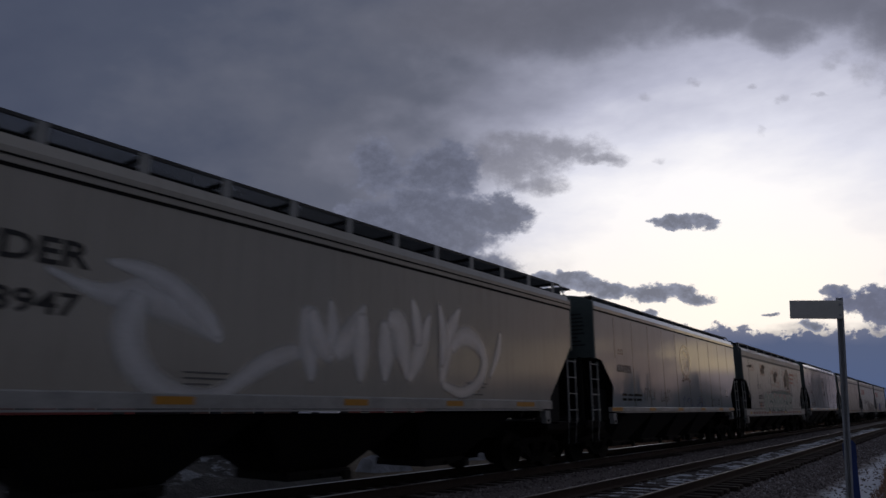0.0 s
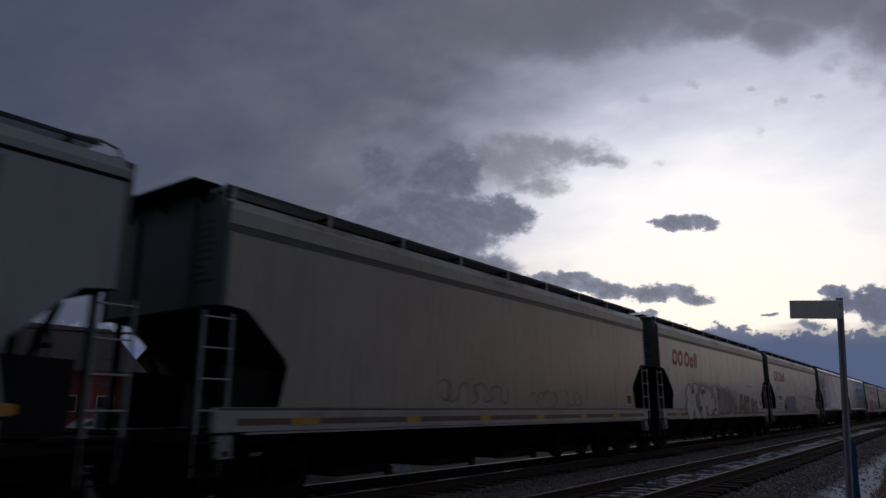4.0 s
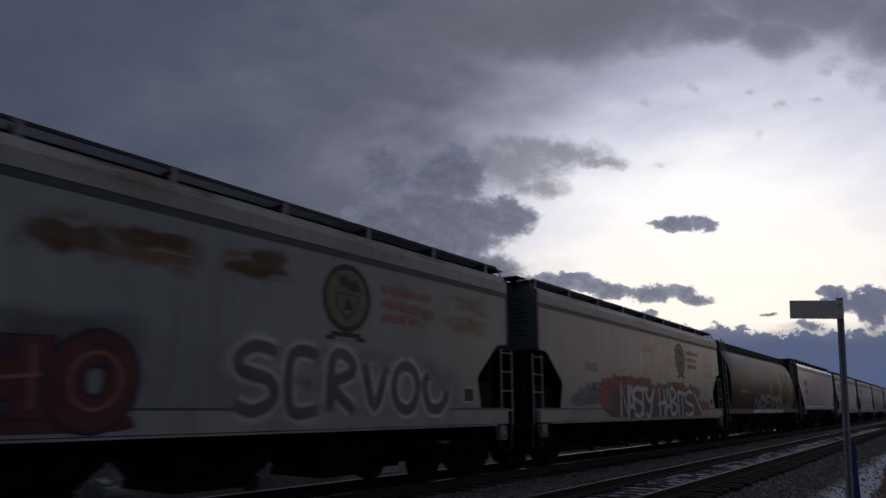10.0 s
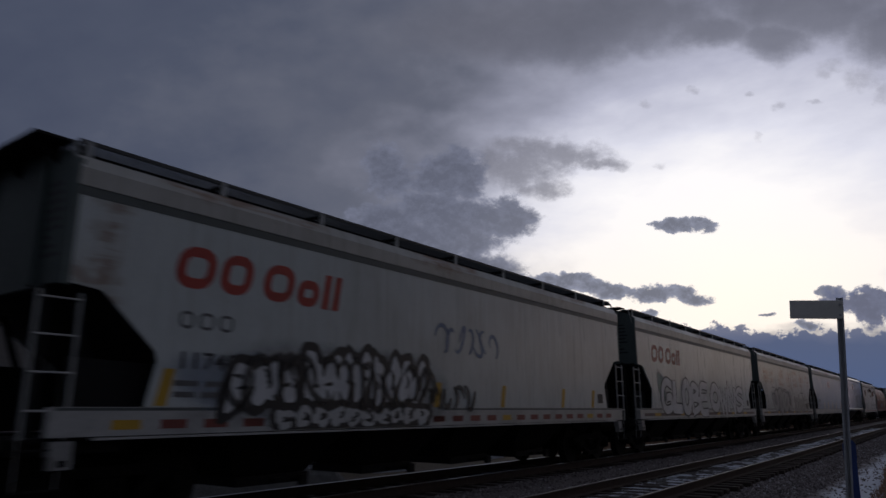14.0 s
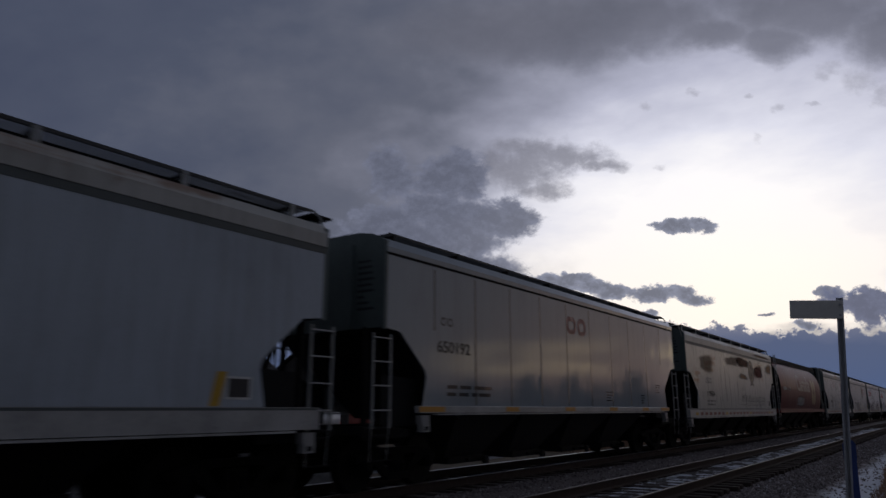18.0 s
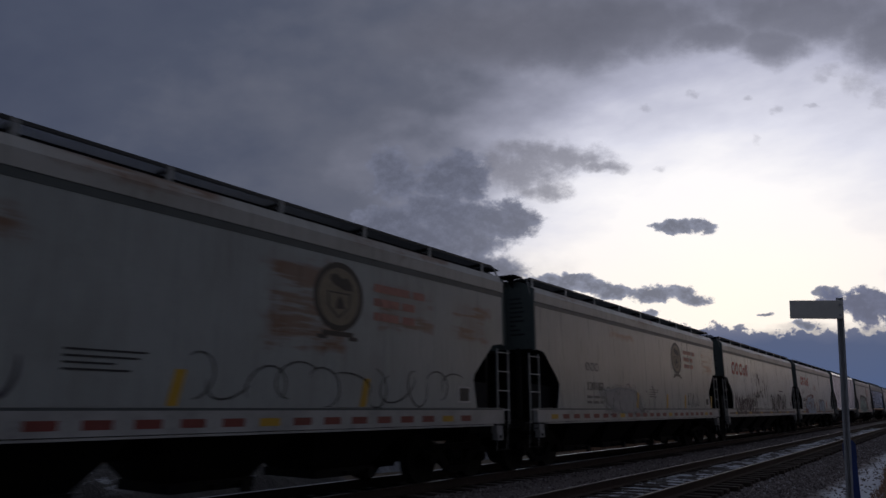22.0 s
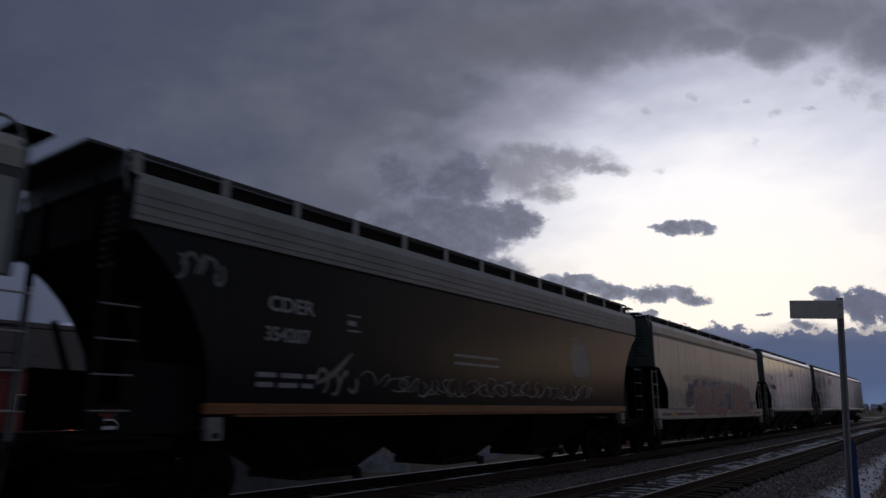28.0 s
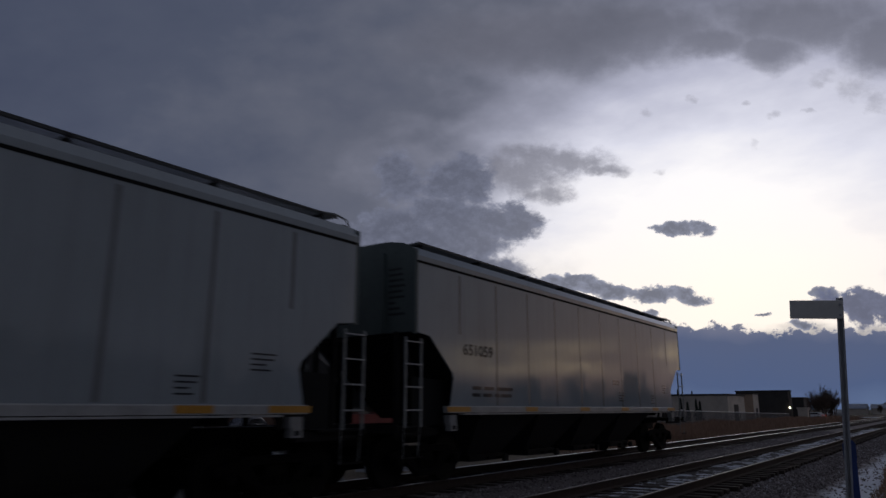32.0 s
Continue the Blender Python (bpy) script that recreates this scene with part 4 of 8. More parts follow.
STROKES = {
    "A": [[(0, 0), (0.4, 1), (0.62, 1), (1, 0)], [(0.18, 0.34), (0.84, 0.36)]],
    "B": [[(0.1, 0), (0.12, 1), (0.75, 0.95), (0.86, 0.74), (0.18, 0.52)], [(0.18, 0.52), (0.9, 0.42), (0.95, 0.15), (0.1, 0)]],
    "C": [[(0.95, 0.85), (0.55, 1), (0.15, 0.75), (0.08, 0.3), (0.42, 0), (0.95, 0.12)]],
    "D": [[(0.14, 0), (0.1, 1)], [(0, 1), (0.6, 0.97), (0.95, 0.62), (0.85, 0.2), (0.5, 0), (0, 0)]],
    "E": [[(0.95, 1), (0.12, 0.97), (0.06, 0.02), (1, 0)], [(0.12, 0.5), (0.78, 0.53)]],
    "G": [[(0.95, 0.88), (0.5, 1), (0.1, 0.72), (0.06, 0.28), (0.4, 0), (0.92, 0.1), (0.95, 0.46), (0.55, 0.45)]],
    "H": [[(0.1, 0), (0.16, 1)], [(0.85, 0), (0.9, 1)], [(-0.1, 0.42), (1.0, 0.52)]],
    "I": [[(0.5, 0), (0.5, 1)]],
    "K": [[(0.1, 0), (0.12, 1)], [(0.9, 1), (0.2, 0.45), (0.98, 0)]],
    "L": [[(0.2, 1), (0.12, 0.03), (0.95, 0.05)]],
    "M": [[(0.02, 0), (0.15, 1), (0.5, 0.35), (0.82, 1), (0.98, 0)]],
    "N": [[(0.02, 0), (0.1, 1), (0.85, 0), (0.95, 1)]],
    "O": [[(0.5 + 0.48 * math.sin(math.pi * i / 8), 0.5 + 0.5 * math.cos(math.pi * i / 8)) for i in range(17)]],
    "P": [[(0.16, 0), (0.12, 1), (0.8, 0.95), (0.9, 0.66), (0.18, 0.44)]],
    "R": [[(0.16, 0), (0.12, 1), (0.8, 0.95), (0.88, 0.68), (0.2, 0.48), (0.98, 0)]],
    "S": [[(0.97, 0.92), (0.5, 1), (0.08, 0.82), (0.22, 0.58), (0.8, 0.42), (0.9, 0.16), (0.45, 0), (0.0, 0.1)]],
    "T": [[(-0.05, 0.98), (1.05, 0.95)], [(0.5, 0.97), (0.42, 0)]],
    "U": [[(0.05, 1), (0.08, 0.3), (0.45, 0), (0.88, 0.25), (0.95, 1)]],
    "V": [[(0.02, 1), (0.45, 0), (0.98, 1)]],
    "W": [[(0.02, 1), (0.25, 0), (0.5, 0.7), (0.75, 0), (0.98, 1)]],
    "Y": [[(0, 1), (0.48, 0.5), (0.98, 1)], [(0.75, 0.75), (0.45, 0.02), (0.05, 0.08)]],
    "Z": [[(0.02, 0.96), (0.95, 1), (0.05, 0.02), (1, 0)]],
    "/": [[(0, 1), (1, 0)]],
}


def brush(bm, pts, width, x, sides=12):
    """A hard-edged painted stroke: one joined strip with mitred bends."""
    pts = [p for i, p in enumerate(pts) if not i or (Vector(p) - Vector(pts[i - 1])).length > 1e-4]
    ways = [(Vector(b) - Vector(a)).normalized() for a, b in zip(pts, pts[1:])]
    prev = None
    for j, p in enumerate(pts):
        a, b = ways[max(j - 1, 0)], ways[min(j, len(ways) - 1)]
        mid = a + b
        mid = mid.normalized() if mid.length > 0.05 else b
        k = width / 2 * min(1.7, 1.0 / max(0.3, mid.dot(b)))
        if j in (0, len(pts) - 1):
            p = Vector(p) + (b if j else -b) * width * 0.25
        cur = [bm.verts.new((x + 0.00015 * j, p[0] - u * mid.y * k, p[1] + u * mid.x * k)) for u in (1, -1)]
        if prev:
            bm.faces.new((prev[0], prev[1], cur[1], cur[0]))
        prev = cur


def bowed(pts, steps=4):
    """The same path with rounded bends."""
    if len(pts) < 3:
        return pts
    full = [pts[0]] + list(pts) + [pts[-1]]
    out = []
    for a, b, c, d in zip(full, full[1:], full[2:], full[3:]):
        for i in range(steps):
            t = i / steps
            out.append(tuple(0.5 * (2 * q + (r - p) * t + (2 * p - 5 * q + 4 * r - w) * t * t + (3 * q - p - 3 * r + w) * t ** 3) for p, q, r, w in zip(a, b, c, d)))
    return out + [pts[-1]]


def stroke_letters(car, spec, fill, line, width=0.13, edge=0.05, seed=1, lean=0.0, x=HALF + 0.019, wild=0.06, floor=1.14, soft=False):
    """Hand-sprayed letters, one part each: spec holds (letter, y0, y1, z0, z1)."""
    rnd = random.Random(seed)
    made = []
    for i, (ch, y0, y1, z0, z1) in enumerate(spec):
        lines = []
        w = min(width, (y1 - y0) * 0.42, (z1 - z0) * (0.24 if ch in "SBGEZ" else 0.42))
        shapes = STROKES.get(ch)
        if not shapes:  # too wild to read: bent strokes that spell nothing
            a0, turn, lean_ = rnd.uniform(20, 160), rnd.choice((-1, 1)) * rnd.uniform(210, 330), rnd.uniform(-0.2, 0.2)
            loop = [(0.5 + 0.46 * math.cos(radians(a0 + turn * j / 8)) + lean_ * (j / 8 - 0.5), 0.5 + 0.5 * math.sin(radians(a0 + turn * j / 8))) for j in range(9)]
            shapes = [loop, [(rnd.uniform(0.1, 0.4), 0.02), (rnd.uniform(0.3, 0.6), 0.5), (rnd.uniform(0.6, 0.95), rnd.uniform(0.6, 1.0))]][: rnd.choice((1, 2, 2))]
        for stroke in shapes:
            pts = []
            for u, v in stroke:
                k_ = 0.3 if len(stroke) > 12 else 1.0
                u, v = u + rnd.uniform(-wild, wild) * k_, v + rnd.uniform(-wild, wild) * 0.6 * k_
                pts.append((y0 + w / 2 + (y1 - y0 - w) * u + lean * (v - 0.5), max(floor, z0 + w * 0.3 + (z1 - z0 - w * 0.6) * v)))
            lines.append(pts if ch in "NMAVWZKLTHI/" and not soft else [(a, max(floor, b)) for a, b in bowed(pts)])
        for layer, (mat, grow) in enumerate(((line, edge * 2), (fill, 0.0))):
            if mat is None:
                continue
            bm = BM()
            for n_, pts in enumerate(lines):
                deep = x + 0.0035 * layer + 0.0014 * n_ + 0.0002 * (i % 3)
                if soft:
                    ribbon(bm, [(a, b, (w + grow) * 1.3) for a, b in pts], deep)
                else:
                    brush(bm, pts, w + grow, deep)
            ob = part("graffiti_letter" if layer else "graffiti_outline", bm, mat, car)
            made.append(ob)
    return made


def spread(text, y0, y1, z0, z1, seed=1, swell=0.08):
    """Even places for a word's letters, a little uneven."""
    rnd = random.Random(seed)
    step = (y1 - y0) / len(text)
    return [(c, y0 + step * i - 0.08 * step, y0 + step * (i + 1.04), z0 + rnd.uniform(-1, 1) * swell * (z1 - z0), z1 + rnd.uniform(-1, 1) * swell * (z1 - z0)) for i, c in enumerate(text) if c != " "]


def puffs(car, places, mats, seed, x=HALF + 0.0142, name="graffiti_puff"):
    """Round cloud puffs of spray paint: places hold (y0, y1, z, radius)."""
    rnd = random.Random(seed)
    k = 0
    for y0, y1, z, r in places:
        y = y0
        while y < y1:
            rr = r * rnd.uniform(0.6, 1.25)
            bm = BM()
            cz = z + rnd.uniform(-0.35, 0.35) * r
            lobes, ph = rnd.choice((3, 4, 5)), rnd.uniform(0, 6)
            pts = []
            for i in range(18):
                a = 2 * math.pi * i / 18
                q = rr * (1 + 0.10 * math.sin(lobes * a + ph))
                pts.append((x + 0.00015 * (k % 20), y + q * math.cos(a), max(1.14, cz + q * math.sin(a))))
            bm.faces.new([bm.verts.new(p) for p in pts])
            part(name, bm, mats[k % len(mats)], car)
            k += 1
            y += rr * rnd.uniform(0.7, 1.1)


def patch(car, pts, mat, name, x):
    """A flat painted shape from its corner points, corners slightly rounded."""
    bm = BM()
    out = []
    for i, p in enumerate(pts):
        a, b = pts[i - 1], pts[(i + 1) % len(pts)]
        out += [(p[0] + 0.22 * (a[0] - p[0]), p[1] + 0.22 * (a[1] - p[1])), (p[0] + 0.05 * (a[0] + b[0] - 2 * p[0]), p[1] + 0.05 * (a[1] + b[1] - 2 * p[1])), (p[0] + 0.22 * (b[0] - p[0]), p[1] + 0.22 * (b[1] - p[1]))]
    bm.faces.new([bm.verts.new((x, y, max(1.14, z))) for y, z in out])
    return part(name, bm, mat, car)


def bubbles(car, y0, y1, z0, z1, count, fill, line, seed, depth=0.0, edge=0.055):
    """Unreadable fat letters: swollen uneven shapes with an outline and inner strokes, one part each."""
    rnd = random.Random(seed)
    step = (y1 - y0) / count
    for i in range(count):
        cy, cz = y0 + step * (i + 0.5), (z0 + z1) / 2 + rnd.uniform(-0.06, 0.06) * (z1 - z0)
        ry, rz = step * rnd.uniform(0.50, 0.66), (z1 - z0) * rnd.uniform(0.42, 0.52)
        lean = rnd.uniform(-0.1, 0.45)
        lobes, ph = rnd.choice((2, 3, 4)), rnd.uniform(0, 6.28)

        def shape(grow):
            pts = []
            for j in range(26):
                a = 2 * math.pi * j / 26
                r = 1 + 0.16 * math.sin(lobes * a + ph) + 0.07 * math.sin((lobes + 3) * a)
                c, s = math.cos(a), math.sin(a)
                c, s = math.copysign(abs(c) ** 0.9, c), math.copysign(abs(s) ** 0.9, s)
                w = cz + (rz * r + grow) * s
                pts.append((cy + (ry * r + grow) * c + lean * (w - cz), max(1.135, w)))
            return pts

        x = HALF + 0.0175 + depth + 0.0008 * (i % 3)
        bm = BM()
        slab(bm, shape(edge), x, x + 0.001)
        o = part("graffiti_outline", bm, line, car)
        bm = BM()
        slab(bm, shape(0.055 - edge), x + 0.0025, x + 0.0035)
        f = part("graffiti_letter", bm, fill, car)
        for _ in range(rnd.choice((1, 2, 2))):
            bm = BM()
            sy, sz = cy + rnd.uniform(-0.35, 0.35) * ry, cz + rnd.uniform(-0.35, 0.35) * rz
            a = rnd.uniform(-0.5, 0.5) + (math.pi / 2 if rnd.random() < 0.7 else 0)
            ln = rnd.uniform(0.35, 0.75) * (rz if abs(math.cos(a)) < 0.5 else ry)
            ribbon(bm, [(sy + ln * (t - 0.5) * math.cos(a) + 0.08 * math.sin(t * 3), sz + ln * (t - 0.5) * math.sin(a), 0.02 + 0.05 * math.sin(math.pi * t)) for t in [j / 7 for j in range(8)]], x + 0.005)
            part("stroke", bm, line, f)


def ribbon(bm, pts, x):
    """A painted stroke through (y, z, width) points, thinning out at its edges."""
    lay = bm.verts.layers.float.get("cover") or bm.verts.layers.float.new("cover")
    prev, last = None, len(pts) - 1
    for j, (y, z, w) in enumerate(pts):
        a, b = pts[max(j - 1, 0)], pts[min(j + 1, last)]
        d = Vector((b[0] - a[0], b[1] - a[1])).normalized()
        ny, nz = -d.y * w / 2, d.x * w / 2
        cur = []
        for k, c in ((1, 0.0), (0.5, 0.8), (0, 1.0), (-0.5, 0.8), (-1, 0.0)):
            v = bm.verts.new((x + 0.001 * c, y + k * ny, z + k * nz))
            v[lay] = c * (0.45 if j in (0, last) else 1.0)
            cur.append(v)
        if prev:
            for i in range(4):
                bm.faces.new((prev[i], prev[i + 1], cur[i + 1], cur[i]))
        prev = cur


def mist(car, y0, y1, z0, z1, mat, name="spray_mist", seed=1, x=None, ragged=0.3, label="", square=0.6):
    """A faint patch of spray or rust that fades at its edges."""
    rnd = random.Random(seed)
    x = HALF + 0.0135 if x is None else x
    bm = BM()
    lay = bm.verts.layers.float.new("cover")
    n_ = 30
    c = bm.verts.new((x, (y0 + y1) / 2, (z0 + z1) / 2))
    c[lay] = 1.0
    rings = []
    ph = [rnd.uniform(0, 6.28) for _ in range(3)]
    ks = [1 + ragged * (0.6 * math.sin(2 * math.pi * 2 * i / n_ + ph[0]) + 0.35 * math.sin(2 * math.pi * 3 * i / n_ + ph[1]) + 0.25 * math.sin(2 * math.pi * 5 * i / n_ + ph[2])) for i in range(n_)]
    for f, cov in ((0.45, 0.9), (0.75, 0.6), (1.08, 0.0)):
        ring = []
        for i in range(n_):
            a = 2 * math.pi * i / n_
            co, si = math.cos(a), math.sin(a)
            co, si = math.copysign(abs(co) ** square, co), math.copysign(abs(si) ** square, si)
            v = bm.verts.new((x, (y0 + y1) / 2 + (y1 - y0) / 2 * co * f * ks[i], max(1.14, (z0 + z1) / 2 + (z1 - z0) / 2 * si * f * ks[i])))
            v[lay] = cov
            ring.append(v)
        rings.append(ring)
    for i in range(n_):
        j = (i + 1) % n_
        bm.faces.new((c, rings[0][i], rings[0][j]))
        for p, q in zip(rings, rings[1:]):
            bm.faces.new((p[i], q[i], q[j], p[j]))
    return part(name, bm, mat, car, label)


def splash(car, y0, y1, z0, z1, mat, name="graffiti_cloud", seed=1, x=None, ragged=0.25):
    """A sprayed patch with an uneven outline."""
    rnd = random.Random(seed)
    x = HALF + 0.0135 if x is None else x
    n_ = 40
    pts = []
    for i in range(n_):
        a = 2 * math.pi * i / n_
        c, s = math.cos(a), math.sin(a)
        r = 1 + ragged * (math.sin(5 * a + seed) * 0.5 + rnd.uniform(-0.5, 0.5))
        c, s = math.copysign(abs(c) ** 0.55, c), math.copysign(abs(s) ** 0.55, s)
        pts.append(((y0 + y1) / 2 + (y1 - y0) / 2 * c * (1 + (r - 1) * 0.4), max(1.15, (z0 + z1) / 2 + (z1 - z0) / 2 * s * r)))
    bm = BM()
    slab(bm, pts, x, x + 0.001)
    return part(name, bm, mat, car)


def disc(bm, y, z, r, x, thick=0.003, sides=28, squash=1.0):
    slab(bm, [(y + r * math.cos(2 * math.pi * i / sides), z + squash * r * math.sin(2 * math.pi * i / sides)) for i in range(sides)], x, x + thick)


def rounded(y0, y1, z0, z1, c, shear=0.0, steps=4):
    """Corner points of a rounded, leaning block."""
    pts = []
    for cy, cz, a0 in ((y1 - c, z1 - c, 0), (y0 + c, z1 - c, 90), (y0 + c, z0 + c, 180), (y1 - c, z0 + c, 270)):
        for i in range(steps + 1):
            a = radians(a0 + 90 * i / steps)
            y, z = cy + c * math.cos(a), cz + c * math.sin(a)
            pts.append((y + shear * (z - z0), z))
    return pts


def hoop(bm, outer, inner, x, thick=0.003):
    """A flat closed band between two outlines of as many points."""
    n_ = len(outer)
    f = [bm.verts.new((x + thick, *p)) for p in outer], [bm.verts.new((x + thick, *p)) for p in inner]
    g = [bm.verts.new((x, *p)) for p in outer]
    for i in range(n_):
        j = (i + 1) % n_
        bm.faces.new((f[0][i], f[0][j], f[1][j], f[1][i]))
        bm.faces.new((g[i], g[j], f[0][j], f[0][i]))


def emblem(car, y, z, r, ring, face):
    """Round shield: dark ring, pale field, dark animal shape over a small shield, a banner below."""
    x = HALF + 0.013
    circle = lambda q: [(y + q * math.cos(2 * math.pi * i / 36), z + q * math.sin(2 * math.pi * i / 36)) for i in range(36)]
    bm = BM()
    hoop(bm, circle(r), circle(r * 0.83), x)
    e = part("emblem", bm, ring, car, "round dark shield emblem")
    if face:
        bm = BM()
        slab(bm, circle(r * 0.83), x - 0.0005, x + 0.0006)
        part("emblem_face", bm, face, e)
    bm = BM()
    x2 = x + 0.0012
    slab(bm, [(y - 0.36 * r, z + 0.60 * r), (y - 0.12 * r, z + 0.66 * r), (y + 0.10 * r, z + 0.52 * r), (y + 0.30 * r, z + 0.58 * r), (y + 0.52 * r, z + 0.40 * r), (y + 0.54 * r, z + 0.22 * r), (y + 0.22 * r, z + 0.20 * r), (y - 0.24 * r, z + 0.34 * r), (y - 0.38 * r, z + 0.46 * r)], x2, x2 + 0.002)
    part("emblem_figure", bm, ring, e)
    bm = BM()
    slab(bm, [(y - 0.14 * r, z - 0.36 * r), (y + 0.24 * r, z - 0.34 * r), (y + 0.18 * r, z - 0.14 * r), (y + 0.06 * r, z + 0.02 * r), (y - 0.08 * r, z - 0.12 * r)], x2, x2 + 0.002)
    part("emblem_figure", bm, ring, e)
    bm = BM()
    o = [(y - 0.46 * r, z + 0.12 * r), (y + 0.46 * r, z + 0.12 * r), (y + 0.44 * r, z - 0.30 * r), (y, z - 0.64 * r), (y - 0.44 * r, z - 0.30 * r)]
    hoop(bm, o, [(y + 0.88 * (a - y), z - 0.16 * r + 0.86 * (b - z + 0.16 * r)) for a, b in o], x2)
    part("emblem_outline", bm, ring, e)
    for ya, yb, za, zb in ((-0.62, 0.62, -1.14, -1.00), (-0.80, -0.44, -1.24, -1.13), (0.44, 0.80, -1.24, -1.13)):
        bm = BM()
        slab(bm, [(y + ya * r, z + za * r), (y + yb * r, z + za * r), (y + yb * r, z + zb * r), (y + ya * r, z + zb * r)], x2, x2 + 0.002)
        part("emblem_banner", bm, ring, e)
    return e


def glyph_blocks(car, y, z, widths, h, gap, mat, name="owner_mark", lows=(), stroke=0.2, shear=0.0):
    """A company's mark as plain rounded hoops, one per sign; a narrow sign is a bar."""
    at = y
    for i, w in enumerate(widths):
        bm = BM()
        hh = h * (0.74 if i in lows else 1.0)
        t = h * stroke
        if w > 2.4 * t:
            c = min(w, hh) * 0.42
            hoop(bm, rounded(at, at + w, z, z + hh, c, shear), [(a + shear * t, b) for a, b in rounded(at + t, at + w - t, z + t, z + hh - t, max(c - t, 0.008), shear)], HALF + 0.013)
        else:
            slab(bm, rounded(at, at + w, z, z + hh, w * 0.1, shear), HALF + 0.013, HALF + 0.016)
        part(name, bm, mat, car)
        at += w + gap


def hopper(kind, L=15.75, **k):
    """One covered hopper car, with its base at the front of its side."""
    car = new("hopper_car")
    car.empty_display_size = 0.5
    paint = k["paint"]
    if kind == "new":
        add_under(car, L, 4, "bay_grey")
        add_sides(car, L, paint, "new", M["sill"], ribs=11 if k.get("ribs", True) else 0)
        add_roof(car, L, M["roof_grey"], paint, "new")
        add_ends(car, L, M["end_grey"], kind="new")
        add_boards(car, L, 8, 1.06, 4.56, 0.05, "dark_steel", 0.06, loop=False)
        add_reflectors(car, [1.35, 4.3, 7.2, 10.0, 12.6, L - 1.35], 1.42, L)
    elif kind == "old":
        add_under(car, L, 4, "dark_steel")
        add_sides(car, L, paint, "old", k.get("sill", M["sill"]))
        add_roof(car, L, M["roof_grey"], k.get("chord", M["chord_worn"]), "old")
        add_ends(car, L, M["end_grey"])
        for end in (0, 1):
            bm = BM()
            box(bm, -1.25, 1.25, -0.42, 0.05, 4.585, 4.62)
            for x in (-1.0, 0.0, 1.0):
                slab(bm, [(-0.38, 4.585), (0.0, 4.585), (0.0, 4.35)], x - 0.015, x + 0.015)
            part("end_walkway", bm, M["dark_steel"], car, "dark end walkway on brackets", at=pose(0, 0, 0) if not end else pose(0, L, 0, 0, 0, 180))
        add_boards(car, L, 9, 1.17, 4.30, 0.24, "roof_grey", 0.07)
    else:
        top = 3.62 if kind == "dark" else 2.98
        add_under(car, L, 3, "dark_steel", top)
        add_sides(car, L, paint, "dark" if kind == "dark" else "trough", k.get("sill", M["sill"]))
        add_roof(car, L, M["roof_grey"], k.get("chord", paint), "dark" if kind == "dark" else "trough")
        add_ends(car, L, k.get("end", M["end_grey"]), k.get("ladders", "ladder"), low=top - 0.02)
        for end in (0, 1):
            bm = BM()
            box(bm, -1.36, 1.36, -0.55, -0.08, 4.62, 4.66)
            box(bm, -1.30, 1.30, -0.07, -0.03, 4.30, 4.64)
            part("end_walkway", bm, M["board"], car, at=pose(0, 0, 0) if not end else pose(0, L, 0, 0, 0, 180))
        add_boards(car, L, 13, 1.13, 4.36, 0.26, k.get("posts", "roof_grey"), 0.14, over=0.05)
    return car


def barrel_profile():
    """Rounded side of a cylindrical hopper: x, z, from sill to sill over the roof."""
    knots = [(1.44, 1.40), (1.53, 1.75), (1.59, 2.2), (1.615, 2.65), (1.60, 3.05), (1.54, 3.4), (1.43, 3.72), (1.27, 3.98), (1.06, 4.18), (0.80, 4.33), (0.50, 4.42), (0.32, 4.45)]
    return knots + [(-x, z) for x, z in reversed(knots)]


